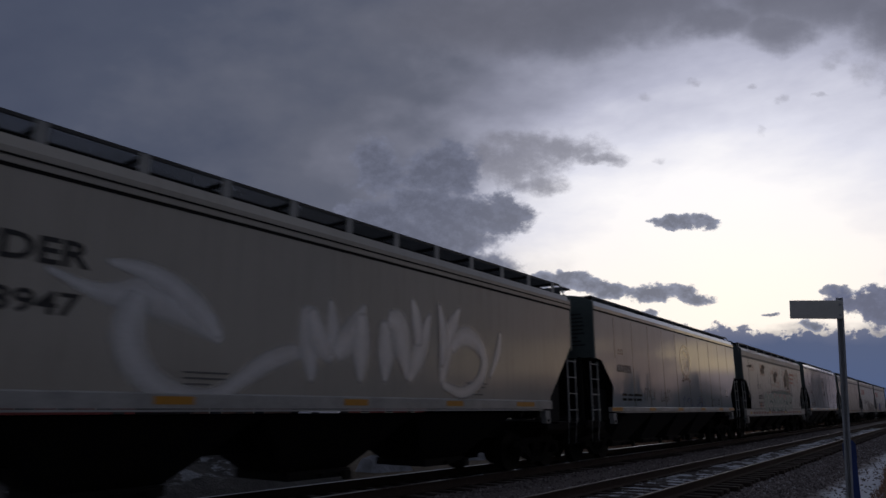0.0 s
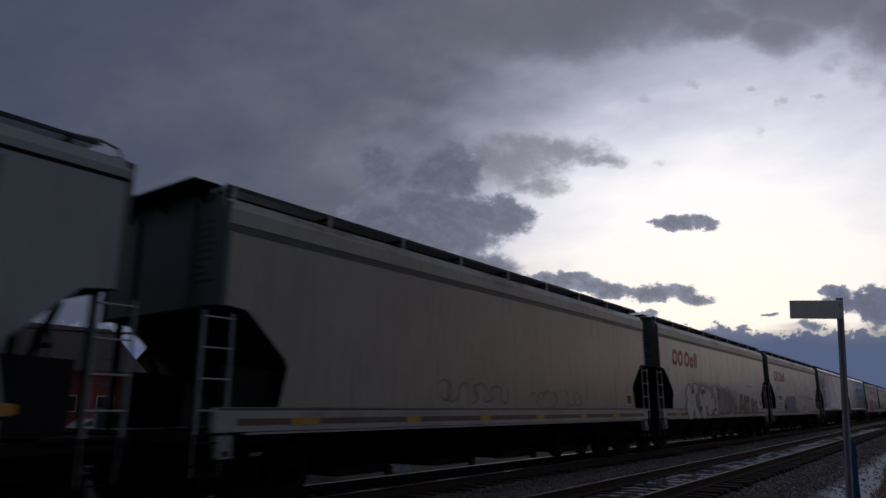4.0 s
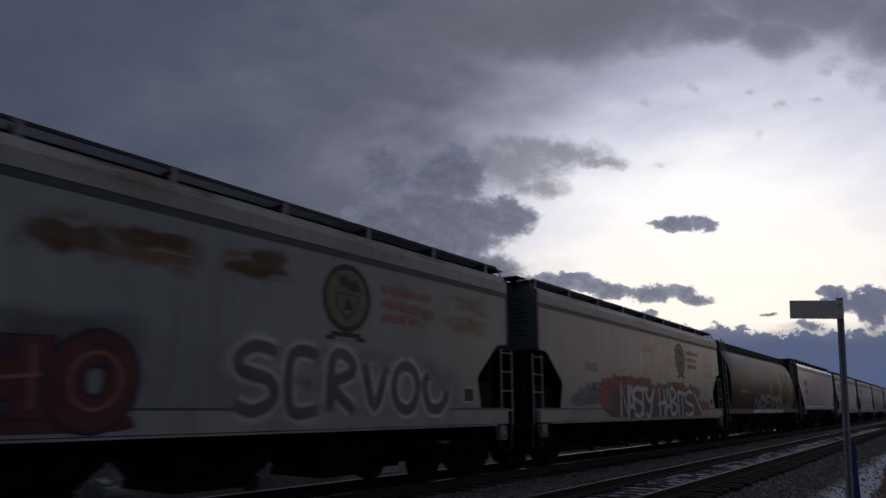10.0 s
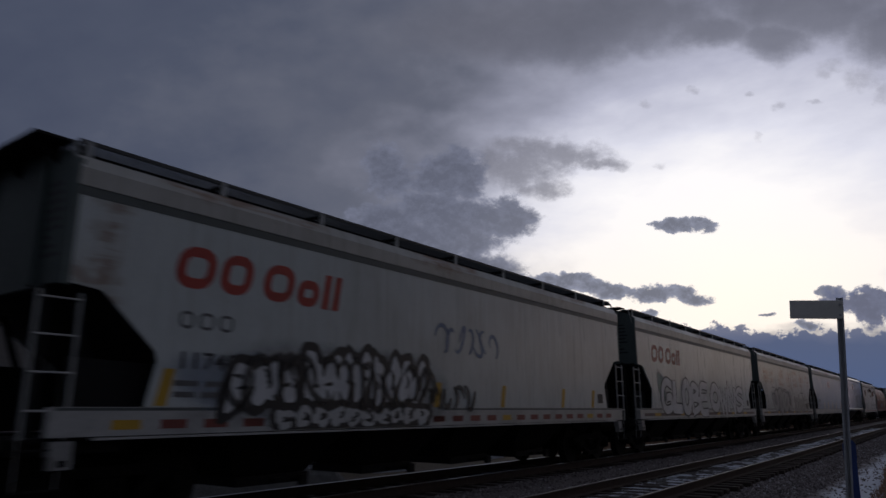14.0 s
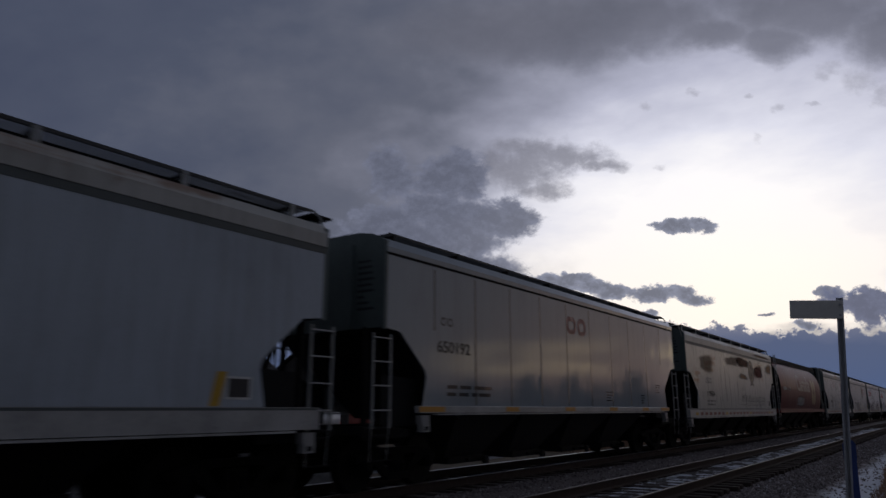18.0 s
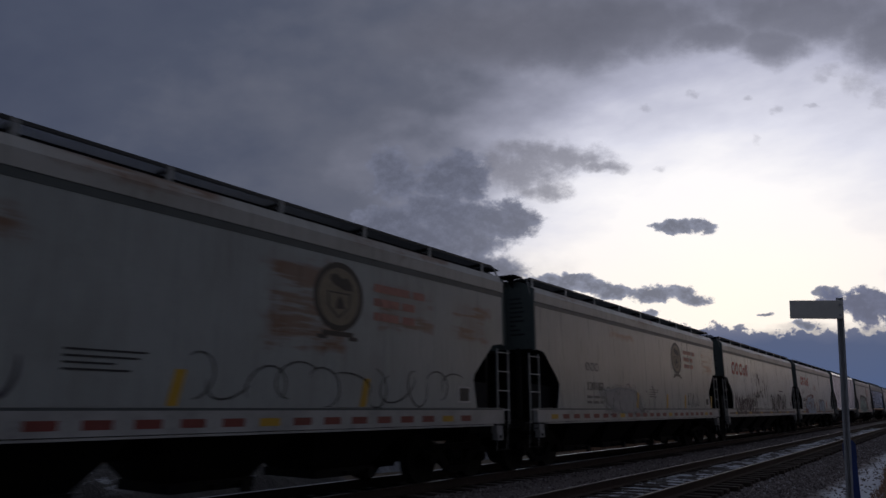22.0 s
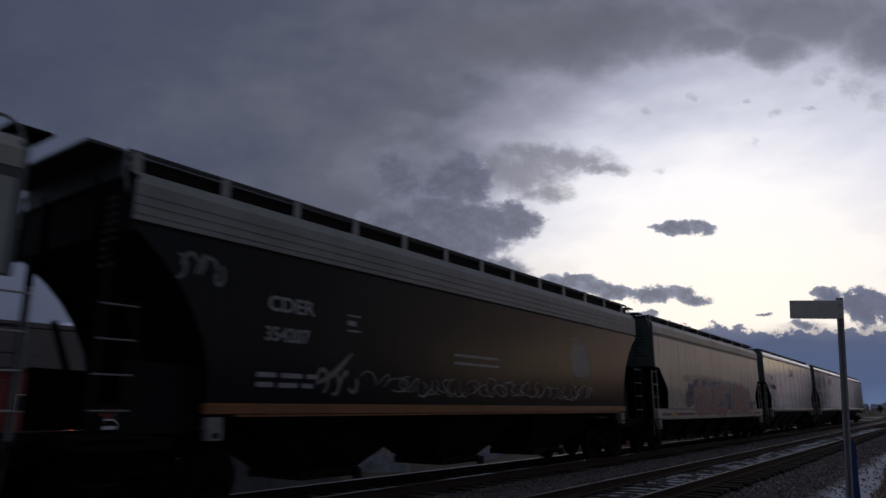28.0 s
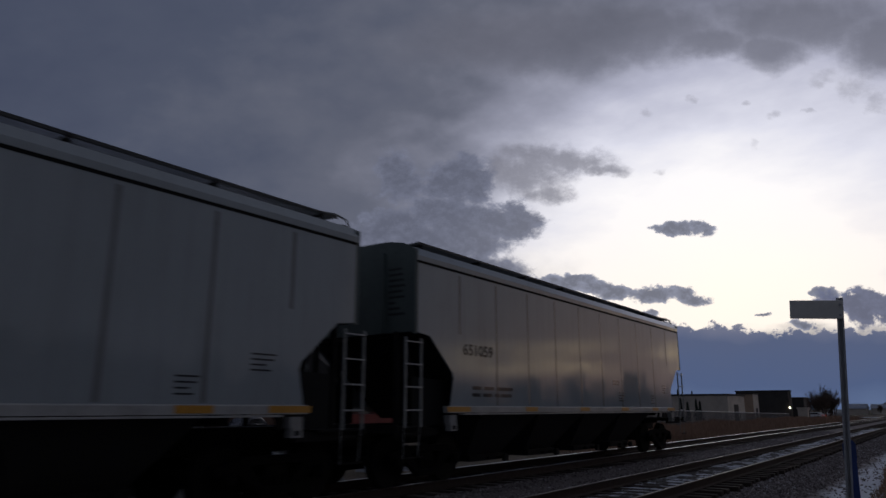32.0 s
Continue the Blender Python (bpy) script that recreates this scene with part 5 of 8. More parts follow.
def cylinder_car(paint, L, second=None, second_from=0.0):
    car = new("cylindrical_hopper_car")
    add_under(car, L, 4, "dark_steel")
    body = barrel_profile()
    cuts = [(0.62, second_from or L - 0.62, paint)] + ([(second_from, L - 0.62, second)] if second else [])
    for a, b, m in cuts:
        bm = BM()
        rings = []
        spots = [a + (b - a) * i / 12 for i in range(13)]
        for yy in spots:
            inset = min(yy - 0.62, L - 0.62 - yy)
            f = 1.0 - 0.05 * max(0.0, 1 - inset / 0.25) ** 2
            rings.append([bm.verts.new((x * f, yy, 2.9 + (z - 2.9) * f)) for x, z in body])
        for r0, r1 in zip(rings, rings[1:]):
            for i in range(len(body) - 1):
                bm.faces.new((r0[i], r0[i + 1], r1[i + 1], r1[i]))
        part("barrel", bm, m, car, smooth=True)
    for y in (0.64, L - 0.64):
        bm = BM()
        bar_y(bm, [(x * 0.955, 2.9 + (z - 2.9) * 0.955) for x, z in body], y - 0.02, y + 0.02)
        part("barrel_end", bm, M["dark_steel"], car, "near-black flat end of the barrel")
    for s in (-1, 1):
        bm = BM()
        bar_y(bm, [(s * 1.25, 1.22), (s * 1.55, 1.22), (s * 1.55, 1.42), (s * 1.35, 1.46)], -0.2, L + 0.2)
        part("side_sill", bm, paint, car)
        b = add_board(car, L + 0.8, 0.56, 0.05, pose(s * 0.86, -0.4, 4.34), ("c", round(L, 2)))
        for i in range(9):
            part("board_post", shared(("post", 0.05, 0.06, "dark_steel"), post_mesh(0.05, 0.06, "dark_steel")), None, b, at=pose(s * 0.2, 0.6 + i * 1.9, 0))
        bm = BM()
        box(bm, *sorted((s * 1.13, s * 1.15)), -0.4, L + 0.4, 4.16, 4.47)
        part("toe_board", bm, M["dark_steel"], b, "near-black side plate of the roof walkway", at=pose(-s * 0.86, 0.4, -4.34))
    bm = BM()
    box(bm, -0.36, 0.36, 0.8, L - 0.8, 4.42, 4.56)
    part("trough_hatch", bm, M["dark_steel"], car)
    for end in (0, 1):
        turn = pose(0, 0, 0) if not end else pose(0, L, 0, 0, 0, 180)
        for s in (-1, 1):
            add_ladder(car, turn @ (pose(1.48, -0.28, 0) if s == 1 else pose(-1.48, 0.18, 0, 0, 0, 180)), 4.5, "ladder", "rung", "pale tall end ladder")
        bm = BM()
        for x in (-1.25, -0.5, 0.5, 1.25):
            box(bm, x - 0.05, x + 0.05, -0.05, 0.05, 1.1, 4.42)
        box(bm, -1.3, 1.3, -0.06, 0.06, 4.36, 4.46)
        box(bm, -0.95, 0.95, -0.3, 0.2, 4.42, 4.46)
        part("end_frame", bm, M["dark_steel"], car, at=turn)
    return car


# ---- the cars in train order ----
# front of each car's side along the track at the start
FRONTS = [0.55, 18.0, 35.2, 52.7, 70.2, 87.9, 105.6, 123.5, 140.9, 158.3, 176.0, 193.6, 211.6, 229.4, 247.05, 264.4, 281.9, 299.4, 316.7, 334.0, 351.9,
          369.4, 386.6, 404.5, 421.6, 438.8, 455.9, 474.5, 491.6, 508.9, 526.1]


def length_of(k):
    gap = {5: 1.3, 8: 1.3, 18: 1.7, 25: 1.3, 26: 1.65, 28: 1.58, 29: 1.64}.get(k, 1.5)
    return (FRONTS[k + 1] if k + 1 < len(FRONTS) else FRONTS[k] + 17.05) - FRONTS[k] - gap


def small_print(car, y, z, mat, rows=2, widths=(0.35, 0.4, 0.25), h=0.07):
    bars(car, y, z, [(-i * 0.14, h, [(w * (1 - 0.12 * i), 0.1) for w in widths]) for i in range(rows)], mat, "data_lettering")


def plate_lines(car, y, z, mat, w=0.5):
    bars(car, y, z, [(-i * 0.075, 0.025, [(w * (1, 0.9, 0.6, 0.8)[i % 4], 0)]) for i in range(4)], mat, "data_panel")


def new_car(k, number, mark, label, extra=None):
    L = length_of(k)
    car = hopper("new", L, paint=M["new_grey"])
    if mark == "shield":
        emblem(car, 8.2, 3.17, 0.61, M["gloss_ink"], None)
        glyph_blocks(car, 1.65, 3.02, (0.17, 0.17), 0.17, 0.05, M["gloss_ink"], "owner_mark")
    elif mark == "red":
        glyph_blocks(car, 7.2, 3.35, (0.56, 0.52), 0.46, 0.10, M["faded_red"], "owner_mark", stroke=0.26)
        glyph_blocks(car, 1.65, 3.02, (0.17, 0.17), 0.17, 0.05, M["gloss_ink"], "owner_mark")
    else:
        glyph_blocks(car, 9.2, 2.1, (0.2, 0.2), 0.14, 0.06, M["gloss_ink"], "owner_mark")
    words(car, number, 1.52, 2.50, 0.32, M["ink"], "number", bold=0.006, stretch=1.2)
    small_print(car, 1.85, 1.88, M["gloss_ink"])
    small_print(car, 2.98, 1.88, M["gloss_ink"], widths=(0.5,))
    plate_lines(car, 9.6, 1.9, M["gloss_ink"])
    plate_lines(car, 12.3, 1.85, M["gloss_ink"], 0.35)
    plate_lines(car, L - 2.1, 2.2, M["gloss_ink"], 0.45)
    return tagged(car, label, "hopper car")


def old_car(k, label, rust=(), number="", seed=0.0, shield=0.0, wordmark="", stripe="", tone=(0.372, 0.396, 0.390), mark=2.8, rough=0.3, rust_over=False):
    L = length_of(k)
    if wordmark:
        tone = (0.53, 0.57, 0.57)
    paint = car_paint("weathered_side_paint", tone, rust, dirt=0.5, rough=rough, wave=0.3 if rough > 0.2 else 0.6, spec=0.42 if rough > 0.2 else 0.5, seed=seed + k * 0.37)
    car = hopper("old", L, paint=paint)
    if number:
        glyph_blocks(car, mark, 2.44, (0.22, 0.24, 0.24), 0.23, 0.07, M["faint_ink"], "owner_mark", stroke=0.17)
        words(car, number, mark, 1.93, 0.31, M["ink"], "number", bold=0.004, stretch=1.22)
        small_print(car, mark, 1.78, M["faint_ink"])
    if shield:
        emblem(car, shield, 3.22, 0.57, M["shield_brown"], M["shield_face"])
        if not rust_over:
            bars(car, shield + 0.85, 3.56, [(-i * 0.25, 0.14, [(0.16, 0.02), (0.5 + 0.3 * (i == 0), 0.10), (0.35, 0)]) for i in range(3)], M["faded_red"], "owner_mark")
    if wordmark:
        m = M[wordmark]
        glyph_blocks(car, 1.30, 2.97, (0.60, 0.54), 0.57, 0.08, m, "owner_mark", stroke=0.25, shear=0.16)
        glyph_blocks(car, 2.72, 2.97, (0.58, 0.45, 0.15, 0.15), 0.56, 0.08, m, "owner_mark", lows=(1,), stroke=0.25, shear=0.16)
    if stripe == "dashes":
        bm = None
        for i in range(int((L - 1.2) / 0.62)):
            y = 0.7 + i * 0.62
            bm = BM()
            box(bm, HALF + 0.0135, HALF + 0.0155, y, y + 0.36, 1.19, 1.30)
            part("reflector", bm, M["maroon_stripe"] if i % 7 else M["spray_yellow"], car, "dull red reflective dash")
    elif stripe == "yellow":
        bm = BM()
        box(bm, HALF + 0.0132, HALF + 0.0136, 0.35, L - 0.35, 1.20, 1.295)
        part("sill_band", bm, M["dull_band"], car, "dull brown band along the sill")
        add_reflectors(car, [1.6, 4.2, 6.6, 9.0, 11.4, 13.6], 1.248, L, "spray_yellow", 0.55, 0.095, 0.0138)
    # flat dark strip paints the shaded groove above the sill
    bm = BM()
    box(bm, HALF + 0.012, HALF + 0.0131, 0.05, L - 0.05, 1.405, 1.44)
    part("sill_joint_shade", bm, M["gutter"], car, "dark strip painted as shade in the joint over the sill")
    bm = BM()
    box(bm, HALF + 0.013, HALF + 0.016, L - 1.75, L - 1.33, 1.55, 1.86)
    placard = part("placard", bm, M["white_ink"], car, "small white-edged dark placard")
    bm = BM()
    box(bm, HALF + 0.0165, HALF + 0.0185, L - 1.71, L - 1.37, 1.58, 1.83)
    part("placard_face", bm, M["ink"], placard)
    return tagged(car, label, "hopper car")


def slash(car, y, mat="spray_yellow"):
    bm = BM()
    slab(bm, [(y, 1.46), (y + 0.16, 1.46), (y + 0.26, 1.92), (y + 0.10, 1.92)], HALF + 0.013, HALF + 0.016)
    part("paint_stroke", bm, M[mat], car, "orange paint stroke")


def scrawl(car, y0, y1, z0, z1, mat, seed, width=0.05, strokes=9, name="scrawl", x=0.019):
    """Hand-drawn unreadable strokes: bent ribbons of spray paint."""
    rnd = random.Random(seed)
    made = []
    step = (y1 - y0) / strokes
    for i in range(strokes):
        cy = y0 + step * (i + 0.5)
        a0, turn = rnd.uniform(0, 6.3), rnd.choice((-1, 1)) * rnd.uniform(2.6, 5.2)
        ry, rz = step * rnd.uniform(0.45, 0.75), (z1 - z0) * rnd.uniform(0.32, 0.5)
        cz = (z0 + z1) / 2 + rnd.uniform(-0.08, 0.08) * (z1 - z0)
        pts = []
        for j in range(12):
            a = a0 + turn * j / 11
            pts.append(Vector((0, cy + ry * math.cos(a) + step * 0.25 * (j / 11 - 0.5), cz + rz * math.sin(a * (1 + 0.15 * math.sin(i))))))
        bm = BM()
        ribbon(bm, [(p.y, p.z, width * (0.55 + 0.45 * math.sin(math.pi * j / 11))) for j, p in enumerate(pts)], HALF + x + 0.0007 * i)
        made.append(part(name, bm, M.get("thin_" + mat, M[mat]), car))
    return made


def swept(car, knots, mat, x, name="graffiti_stroke", label=""):
    """A broad spray stroke that bends smoothly through (y, z, width) knots."""
    line = []
    for i in range(len(knots) - 1):
        a, b, c, d = (knots[min(max(k, 0), len(knots) - 1)] for k in (i - 1, i, i + 1, i + 2))
        for j in range(5):
            u = j / 5
            line.append(tuple(0.5 * (2 * b[m] + (c[m] - a[m]) * u + (2 * a[m] - 5 * b[m] + 4 * c[m] - d[m]) * u * u + (3 * b[m] - a[m] - 3 * c[m] + d[m]) * u ** 3) for m in range(3)))
    line.append(knots[-1])
    bm = BM()
    ribbon(bm, line, x)
    return part(name, bm, mat, car, label)


def spiked_tag(car, y0, y1, z0, z1, count, seed, ink, gap):
    """An unreadable dense tag: leaning thick jagged strokes with pale slits between them."""
    rnd = random.Random(seed)
    step = (y1 - y0) / count
    for i in range(count):
        cy, h = y0 + step * (i + 0.5), (z1 - z0) * rnd.uniform(0.75, 1.0)
        zb = z0 + rnd.uniform(0.0, 0.12)
        turns = [(cy - rnd.uniform(0.4, 0.9) * step, zb + rnd.uniform(0, 0.35) * h), (cy + rnd.uniform(-0.3, 0.2) * step, zb + h * rnd.uniform(0.8, 1.0)), (cy + 0.1 * step, zb + h * rnd.uniform(0.2, 0.5)),
                 (cy + rnd.uniform(0.2, 0.5) * step, zb + h * rnd.uniform(0.75, 1.0)), (cy + rnd.uniform(0.3, 0.7) * step, zb + rnd.uniform(0, 0.2) * h)]
        for mat, w, x in ((gap, 0.26, 0.0150), (ink, 0.17, 0.0200)):
            bm = BM()
            brush(bm, turns, w * rnd.uniform(0.85, 1.1), HALF + x + 0.0004 * i)
            part("graffiti_stroke", bm, mat, car)


def tail_leaf(y, z, dy, dz, fat):
    """A pointed leaf from (y, z) in direction (dy, dz)."""
    pts = []
    for i in range(7):
        u = i / 6
        w = fat * math.sin(math.pi * u ** 0.8)
        pts.append((y + dy * u - dz * w, z + dz * u + dy * w))
    for i in range(5, 0, -1):
        u = i / 6
        w = fat * math.sin(math.pi * u ** 0.8)
        pts.append((y + dy * u + dz * w, z + dz * u - dy * w))
    return pts


def on_barrel(ob):
    """Bend flat paint round the barrel's side."""
    prof = [(x, z) for x, z in barrel_profile() if x > 0]
    me = ob.data
    zs, xs = [p[1] for p in prof], [p[0] for p in prof]
    for v in me.vertices:
        v.co.x = float(np.interp(v.co.z, zs, xs)) + (v.co.x - HALF) + 0.004
    return ob


def subdivided(ob, cuts=3):
    bm = BM()
    bm.from_mesh(ob.data)
    bmesh.ops.triangulate(bm, faces=bm.faces[:])
    bmesh.ops.subdivide_edges(bm, edges=[e for e in bm.edges if e.calc_length() > 0.25], cuts=cuts)
    bm.to_mesh(ob.data)
    bm.free()
    return ob


def cars_first_quarter():
    out = []
    car = hopper("trough", length_of(0), paint=M["tan"])
    words(car, "CDER", 1.9, 3.0, 0.42, M["ink"], "reporting_mark", bold=0.010, stretch=1.25)
    words(car, "353947", 1.79, 2.44, 0.36, M["ink"], "number", bold=0.008, stretch=1.3)
    plate_lines(car, 4.6, 1.9, M["faint_ink"], 0.7)
    plate_lines(car, 11.0, 1.95, M["faint_ink"], 0.8)
    for i, knots in enumerate((
            [(2.77, 2.96, 0.05), (3.27, 2.79, 0.16), (3.68, 2.76, 0.34), (4.05, 2.82, 0.56), (4.47, 2.74, 0.56), (4.89, 2.52, 0.38), (5.15, 2.31, 0.1)],
            [(3.45, 3.14, 0.06), (3.95, 3.10, 0.22), (4.37, 2.95, 0.3), (4.83, 2.65, 0.26), (5.12, 2.36, 0.08)],
            [(3.92, 2.82, 0.3), (3.80, 2.40, 0.46), (3.92, 2.0, 0.40), (4.25, 1.70, 0.34), (4.72, 1.56, 0.28), (5.15, 1.61, 0.24), (5.53, 1.84, 0.26), (5.93, 2.08, 0.30), (6.38, 2.24, 0.26), (6.76, 2.28, 0.1)],
            [(6.80, 1.80, 0.10), (6.74, 2.41, 0.50), (6.66, 3.00, 0.26)], [(6.72, 2.96, 0.2), (6.98, 2.45, 0.46), (7.29, 2.24, 0.3)], [(7.14, 3.16, 0.06), (7.22, 2.70, 0.34), (7.29, 2.26, 0.3)],
            [(7.26, 2.24, 0.3), (7.64, 2.62, 0.5), (7.98, 3.18, 0.08)], [(7.90, 3.02, 0.2), (7.88, 2.41, 0.46), (7.89, 1.82, 0.08)],
            [(8.50, 1.86, 0.08), (8.52, 2.37, 0.46), (8.50, 2.96, 0.3)], [(8.54, 2.98, 0.3), (8.84, 2.90, 0.54), (8.98, 2.48, 0.5), (9.16, 1.90, 0.1)], [(9.14, 1.88, 0.1), (9.48, 2.50, 0.48), (9.80, 3.24, 0.06)], [(9.22, 3.44, 0.05), (9.36, 3.06, 0.32), (9.44, 2.55, 0.2)],
            [(10.80, 3.46, 0.06), (10.38, 2.77, 0.46), (10.14, 1.84, 0.14)], [(10.14, 1.90, 0.14), (10.82, 1.74, 0.22), (11.44, 1.96, 0.26), (11.69, 2.37, 0.26), (11.45, 2.74, 0.36), (10.92, 2.87, 0.42), (10.45, 2.55, 0.2)],
            [(12.36, 3.1, 0.05), (12.22, 2.61, 0.2), (11.88, 2.05, 0.05)], [(10.06, 3.46, 0.06), (10.22, 2.80, 0.3), (10.16, 2.2, 0.1)])):
        swept(car, [(y, z, 1.35 * w + 0.03) for y, z, w in knots], M["chrome_spray"], HALF + 0.0140 + 0.0016 * i, "graffiti_stroke", "silver spray stroke")
    add_reflectors(car, [1.7, 4.5, 7.8, 10.6, 13.4], 1.53, 15.7)
    out.append(tagged(car, "tan hopper car with silver sprayed letters and roof walkway", "hopper car"))
    car = new_car(1, "650709", "shield", "pale grey hopper car with dark shield and small tags")
    for y, z in ((3.75, 1.66), (5.25, 1.66)):
        scrawl(car, y, y + 1.0, z, z + 0.42, "spray_black", int(y * 10), 0.05, 6, "tag")
    scrawl(car, 7.4, 8.7, 1.5, 1.86, "spray_blue", 3, 0.07, 5, "tag")
    scrawl(car, 9.2, 10.3, 1.5, 1.88, "spray_blue", 4, 0.07, 5, "tag")
    scrawl(car, 11.2, 11.9, 1.5, 1.85, "spray_black", 5, 0.05, 4, "tag")
    out.append(car)
    car = old_car(2, "rust-blotched grey hopper car with faded teal graffiti", [(3.6, 4.9, 3.1, 3.75), (1.2, 2.6, 3.3, 3.6), (6.2, 8.6, 2.6, 3.7), (9.6, 12.0, 2.3, 3.6), (13.0, 14.8, 2.8, 3.7)], "130515", shield=11.05, stripe="dashes")
    for i, (ya, yb, za, zb) in enumerate(((3.7, 5.1, 3.2, 3.72), (1.0, 2.0, 3.4, 3.62), (9.8, 11.4, 2.7, 3.6), (6.8, 8.2, 2.9, 3.5))):
        mist(car, ya, yb, za, zb, M["mist_rust"], "rust_bloom", 20 + i, ragged=0.5, square=0.95)
    mist(car, 3.6, 12.6, 1.2, 2.55, M["mist_teal"], seed=2, ragged=0.15)
    puffs(car, [(4.6, 11.6, 2.12, 0.14)], (M["faint_pink"], M["faint_pink"], M["dusty_teal"]), 24)
    stroke_letters(car, spread("???????", 4.0, 11.9, 1.42, 2.2, 21), M["dusty_teal"], M["dusty_white"], 0.28, 0.05, 21)
    puffs(car, [(4.4, 11.4, 1.6, 0.07)], (M["faint_teal"], M["dusty_white"]), 23, HALF + 0.027)
    puffs(car, [(11.9, 12.6, 1.95, 0.22)], (M["faint_teal"], M["dusty_white"]), 25)
    puffs(car, [(3.2, 3.5, 1.65, 0.14)], (M["faded_red"],), 26)
    out.append(car)
    out.append(new_car(3, "651067", "shield", "pale grey hopper car with a dark round shield"))
    car = old_car(4, "pale tan hopper car with streaked sides, faint scribbles", [], "", seed=4.0, tone=(0.40, 0.375, 0.33), stripe="yellow")
    scrawl(car, 5.0, 7.5, 1.5, 2.0, "faint_grey", 41, 0.06, 8, "scrawl")
    scrawl(car, 8.5, 11.5, 1.45, 1.9, "faint_grey", 42, 0.05, 9, "scrawl")
    out.append(car)
    car = old_car(5, "weathered grey hopper car with black and white graffiti", [], "", wordmark="red_ink", stripe="yellow")
    mist(car, 2.4, 10.2, 1.0, 2.5, M["mist_grey"], seed=50, ragged=0.12)
    stroke_letters(car, spread("?????", 2.6, 6.9, 1.2, 2.25, 51), M["spray_white"], M["spray_black"], 0.34, 0.05, 52)
    for i, (ya, yb, za, zb) in enumerate(((4.0, 4.6, 1.3, 1.55), (4.5, 5.1, 1.95, 2.2), (5.0, 5.3, 1.35, 1.6), (6.1, 6.6, 1.3, 1.5), (6.7, 7.1, 1.75, 2.1), (3.2, 3.7, 1.95, 2.2))):
        patch(car, [(ya, za), (yb, za + 0.08), (yb - 0.1, zb), (ya + 0.12, zb - 0.05)], M["spray_black"], "graffiti_shade", HALF + 0.0275 + 0.0002 * i)
    stroke_letters(car, spread("?????", 6.9, 10.2, 1.3, 2.4, 53, 0.12), M["faint_grey"], None, 0.16, 0.0, 53)
    for i in range(12):
        scrawl(car, 6.9 + 0.27 * i, 7.2 + 0.27 * i, 1.35 + 0.06 * (i % 3), 2.4 - 0.05 * i, "spray_black", 530 + i, 0.05, 1, "graffiti_stroke", 0.028)
    stroke_letters(car, [("A", 10.4, 11.5, 1.16, 2.02), ("R", 11.4, 11.95, 1.2, 1.98), ("T", 11.9, 12.6, 1.2, 1.98), ("O", 12.8, 13.4, 1.2, 1.9), ("S", 13.4, 14.2, 1.2, 1.8)], M["spray_brown"], M["faint_grey"], 0.24, 0.05, 55)
    bars(car, 11.9, 2.53, [(0, 0.035, [(1.45, 0)])], M["ink"], "paint_line")
    out.append(car)
    car = old_car(6, "weathered grey hopper car with solid blue graffiti", [], "119128", wordmark="red_ink", stripe="yellow", mark=1.75)
    for i, (ya, yb, zb) in enumerate(((3.5, 4.62, 1.92), (4.15, 5.05, 2.2), (4.98, 5.72, 2.18), (5.62, 6.3, 2.2), (6.2, 6.78, 2.24), (6.7, 7.15, 2.2))):
        o = rounded(ya, yb, 1.17, zb, (yb - ya) * 0.42, 0.05)
        bm = BM()
        slab(bm, o, HALF + 0.0140 + 0.0002 * i, HALF + 0.0146 + 0.0002 * i)
        part("graffiti_letter", bm, M["spray_blue"], car)
        bm = BM()
        brush(bm, [(ya + 0.05, 1.4), (ya + 0.08, zb - 0.25), ((ya + yb) / 2, zb - 0.06), (yb - 0.04, zb - 0.22), (yb - 0.12, 1.55 + 0.1 * (i % 3))], 0.022, HALF + 0.0165 + 0.0008 * i)
        part("graffiti_highlight", bm, M["faint_blue"], car)
    splash(car, 7.55, 7.85, 1.75, 1.98, M["spray_blue"], seed=64)
    patch(car, [(8.2, 1.16), (14.3, 1.16), (14.3, 1.38), (8.4, 1.42)], M["dusty_white"], "graffiti_ground", HALF + 0.0165)
    puffs(car, [(9.0, 13.8, 2.08, 0.09)], (M["spray_purple"], M["faint_pink"], M["faint_teal"]), 67)
    stroke_letters(car, spread("?PEACH", 8.3, 14.2, 1.25, 2.12, 66), M["spray_white"], M["spray_black"], 0.30, 0.045, 66)
    out.append(car)
    out.append(new_car(7, "650789", "shield", "pale grey hopper car with shield, streaked panel seams"))
    return out


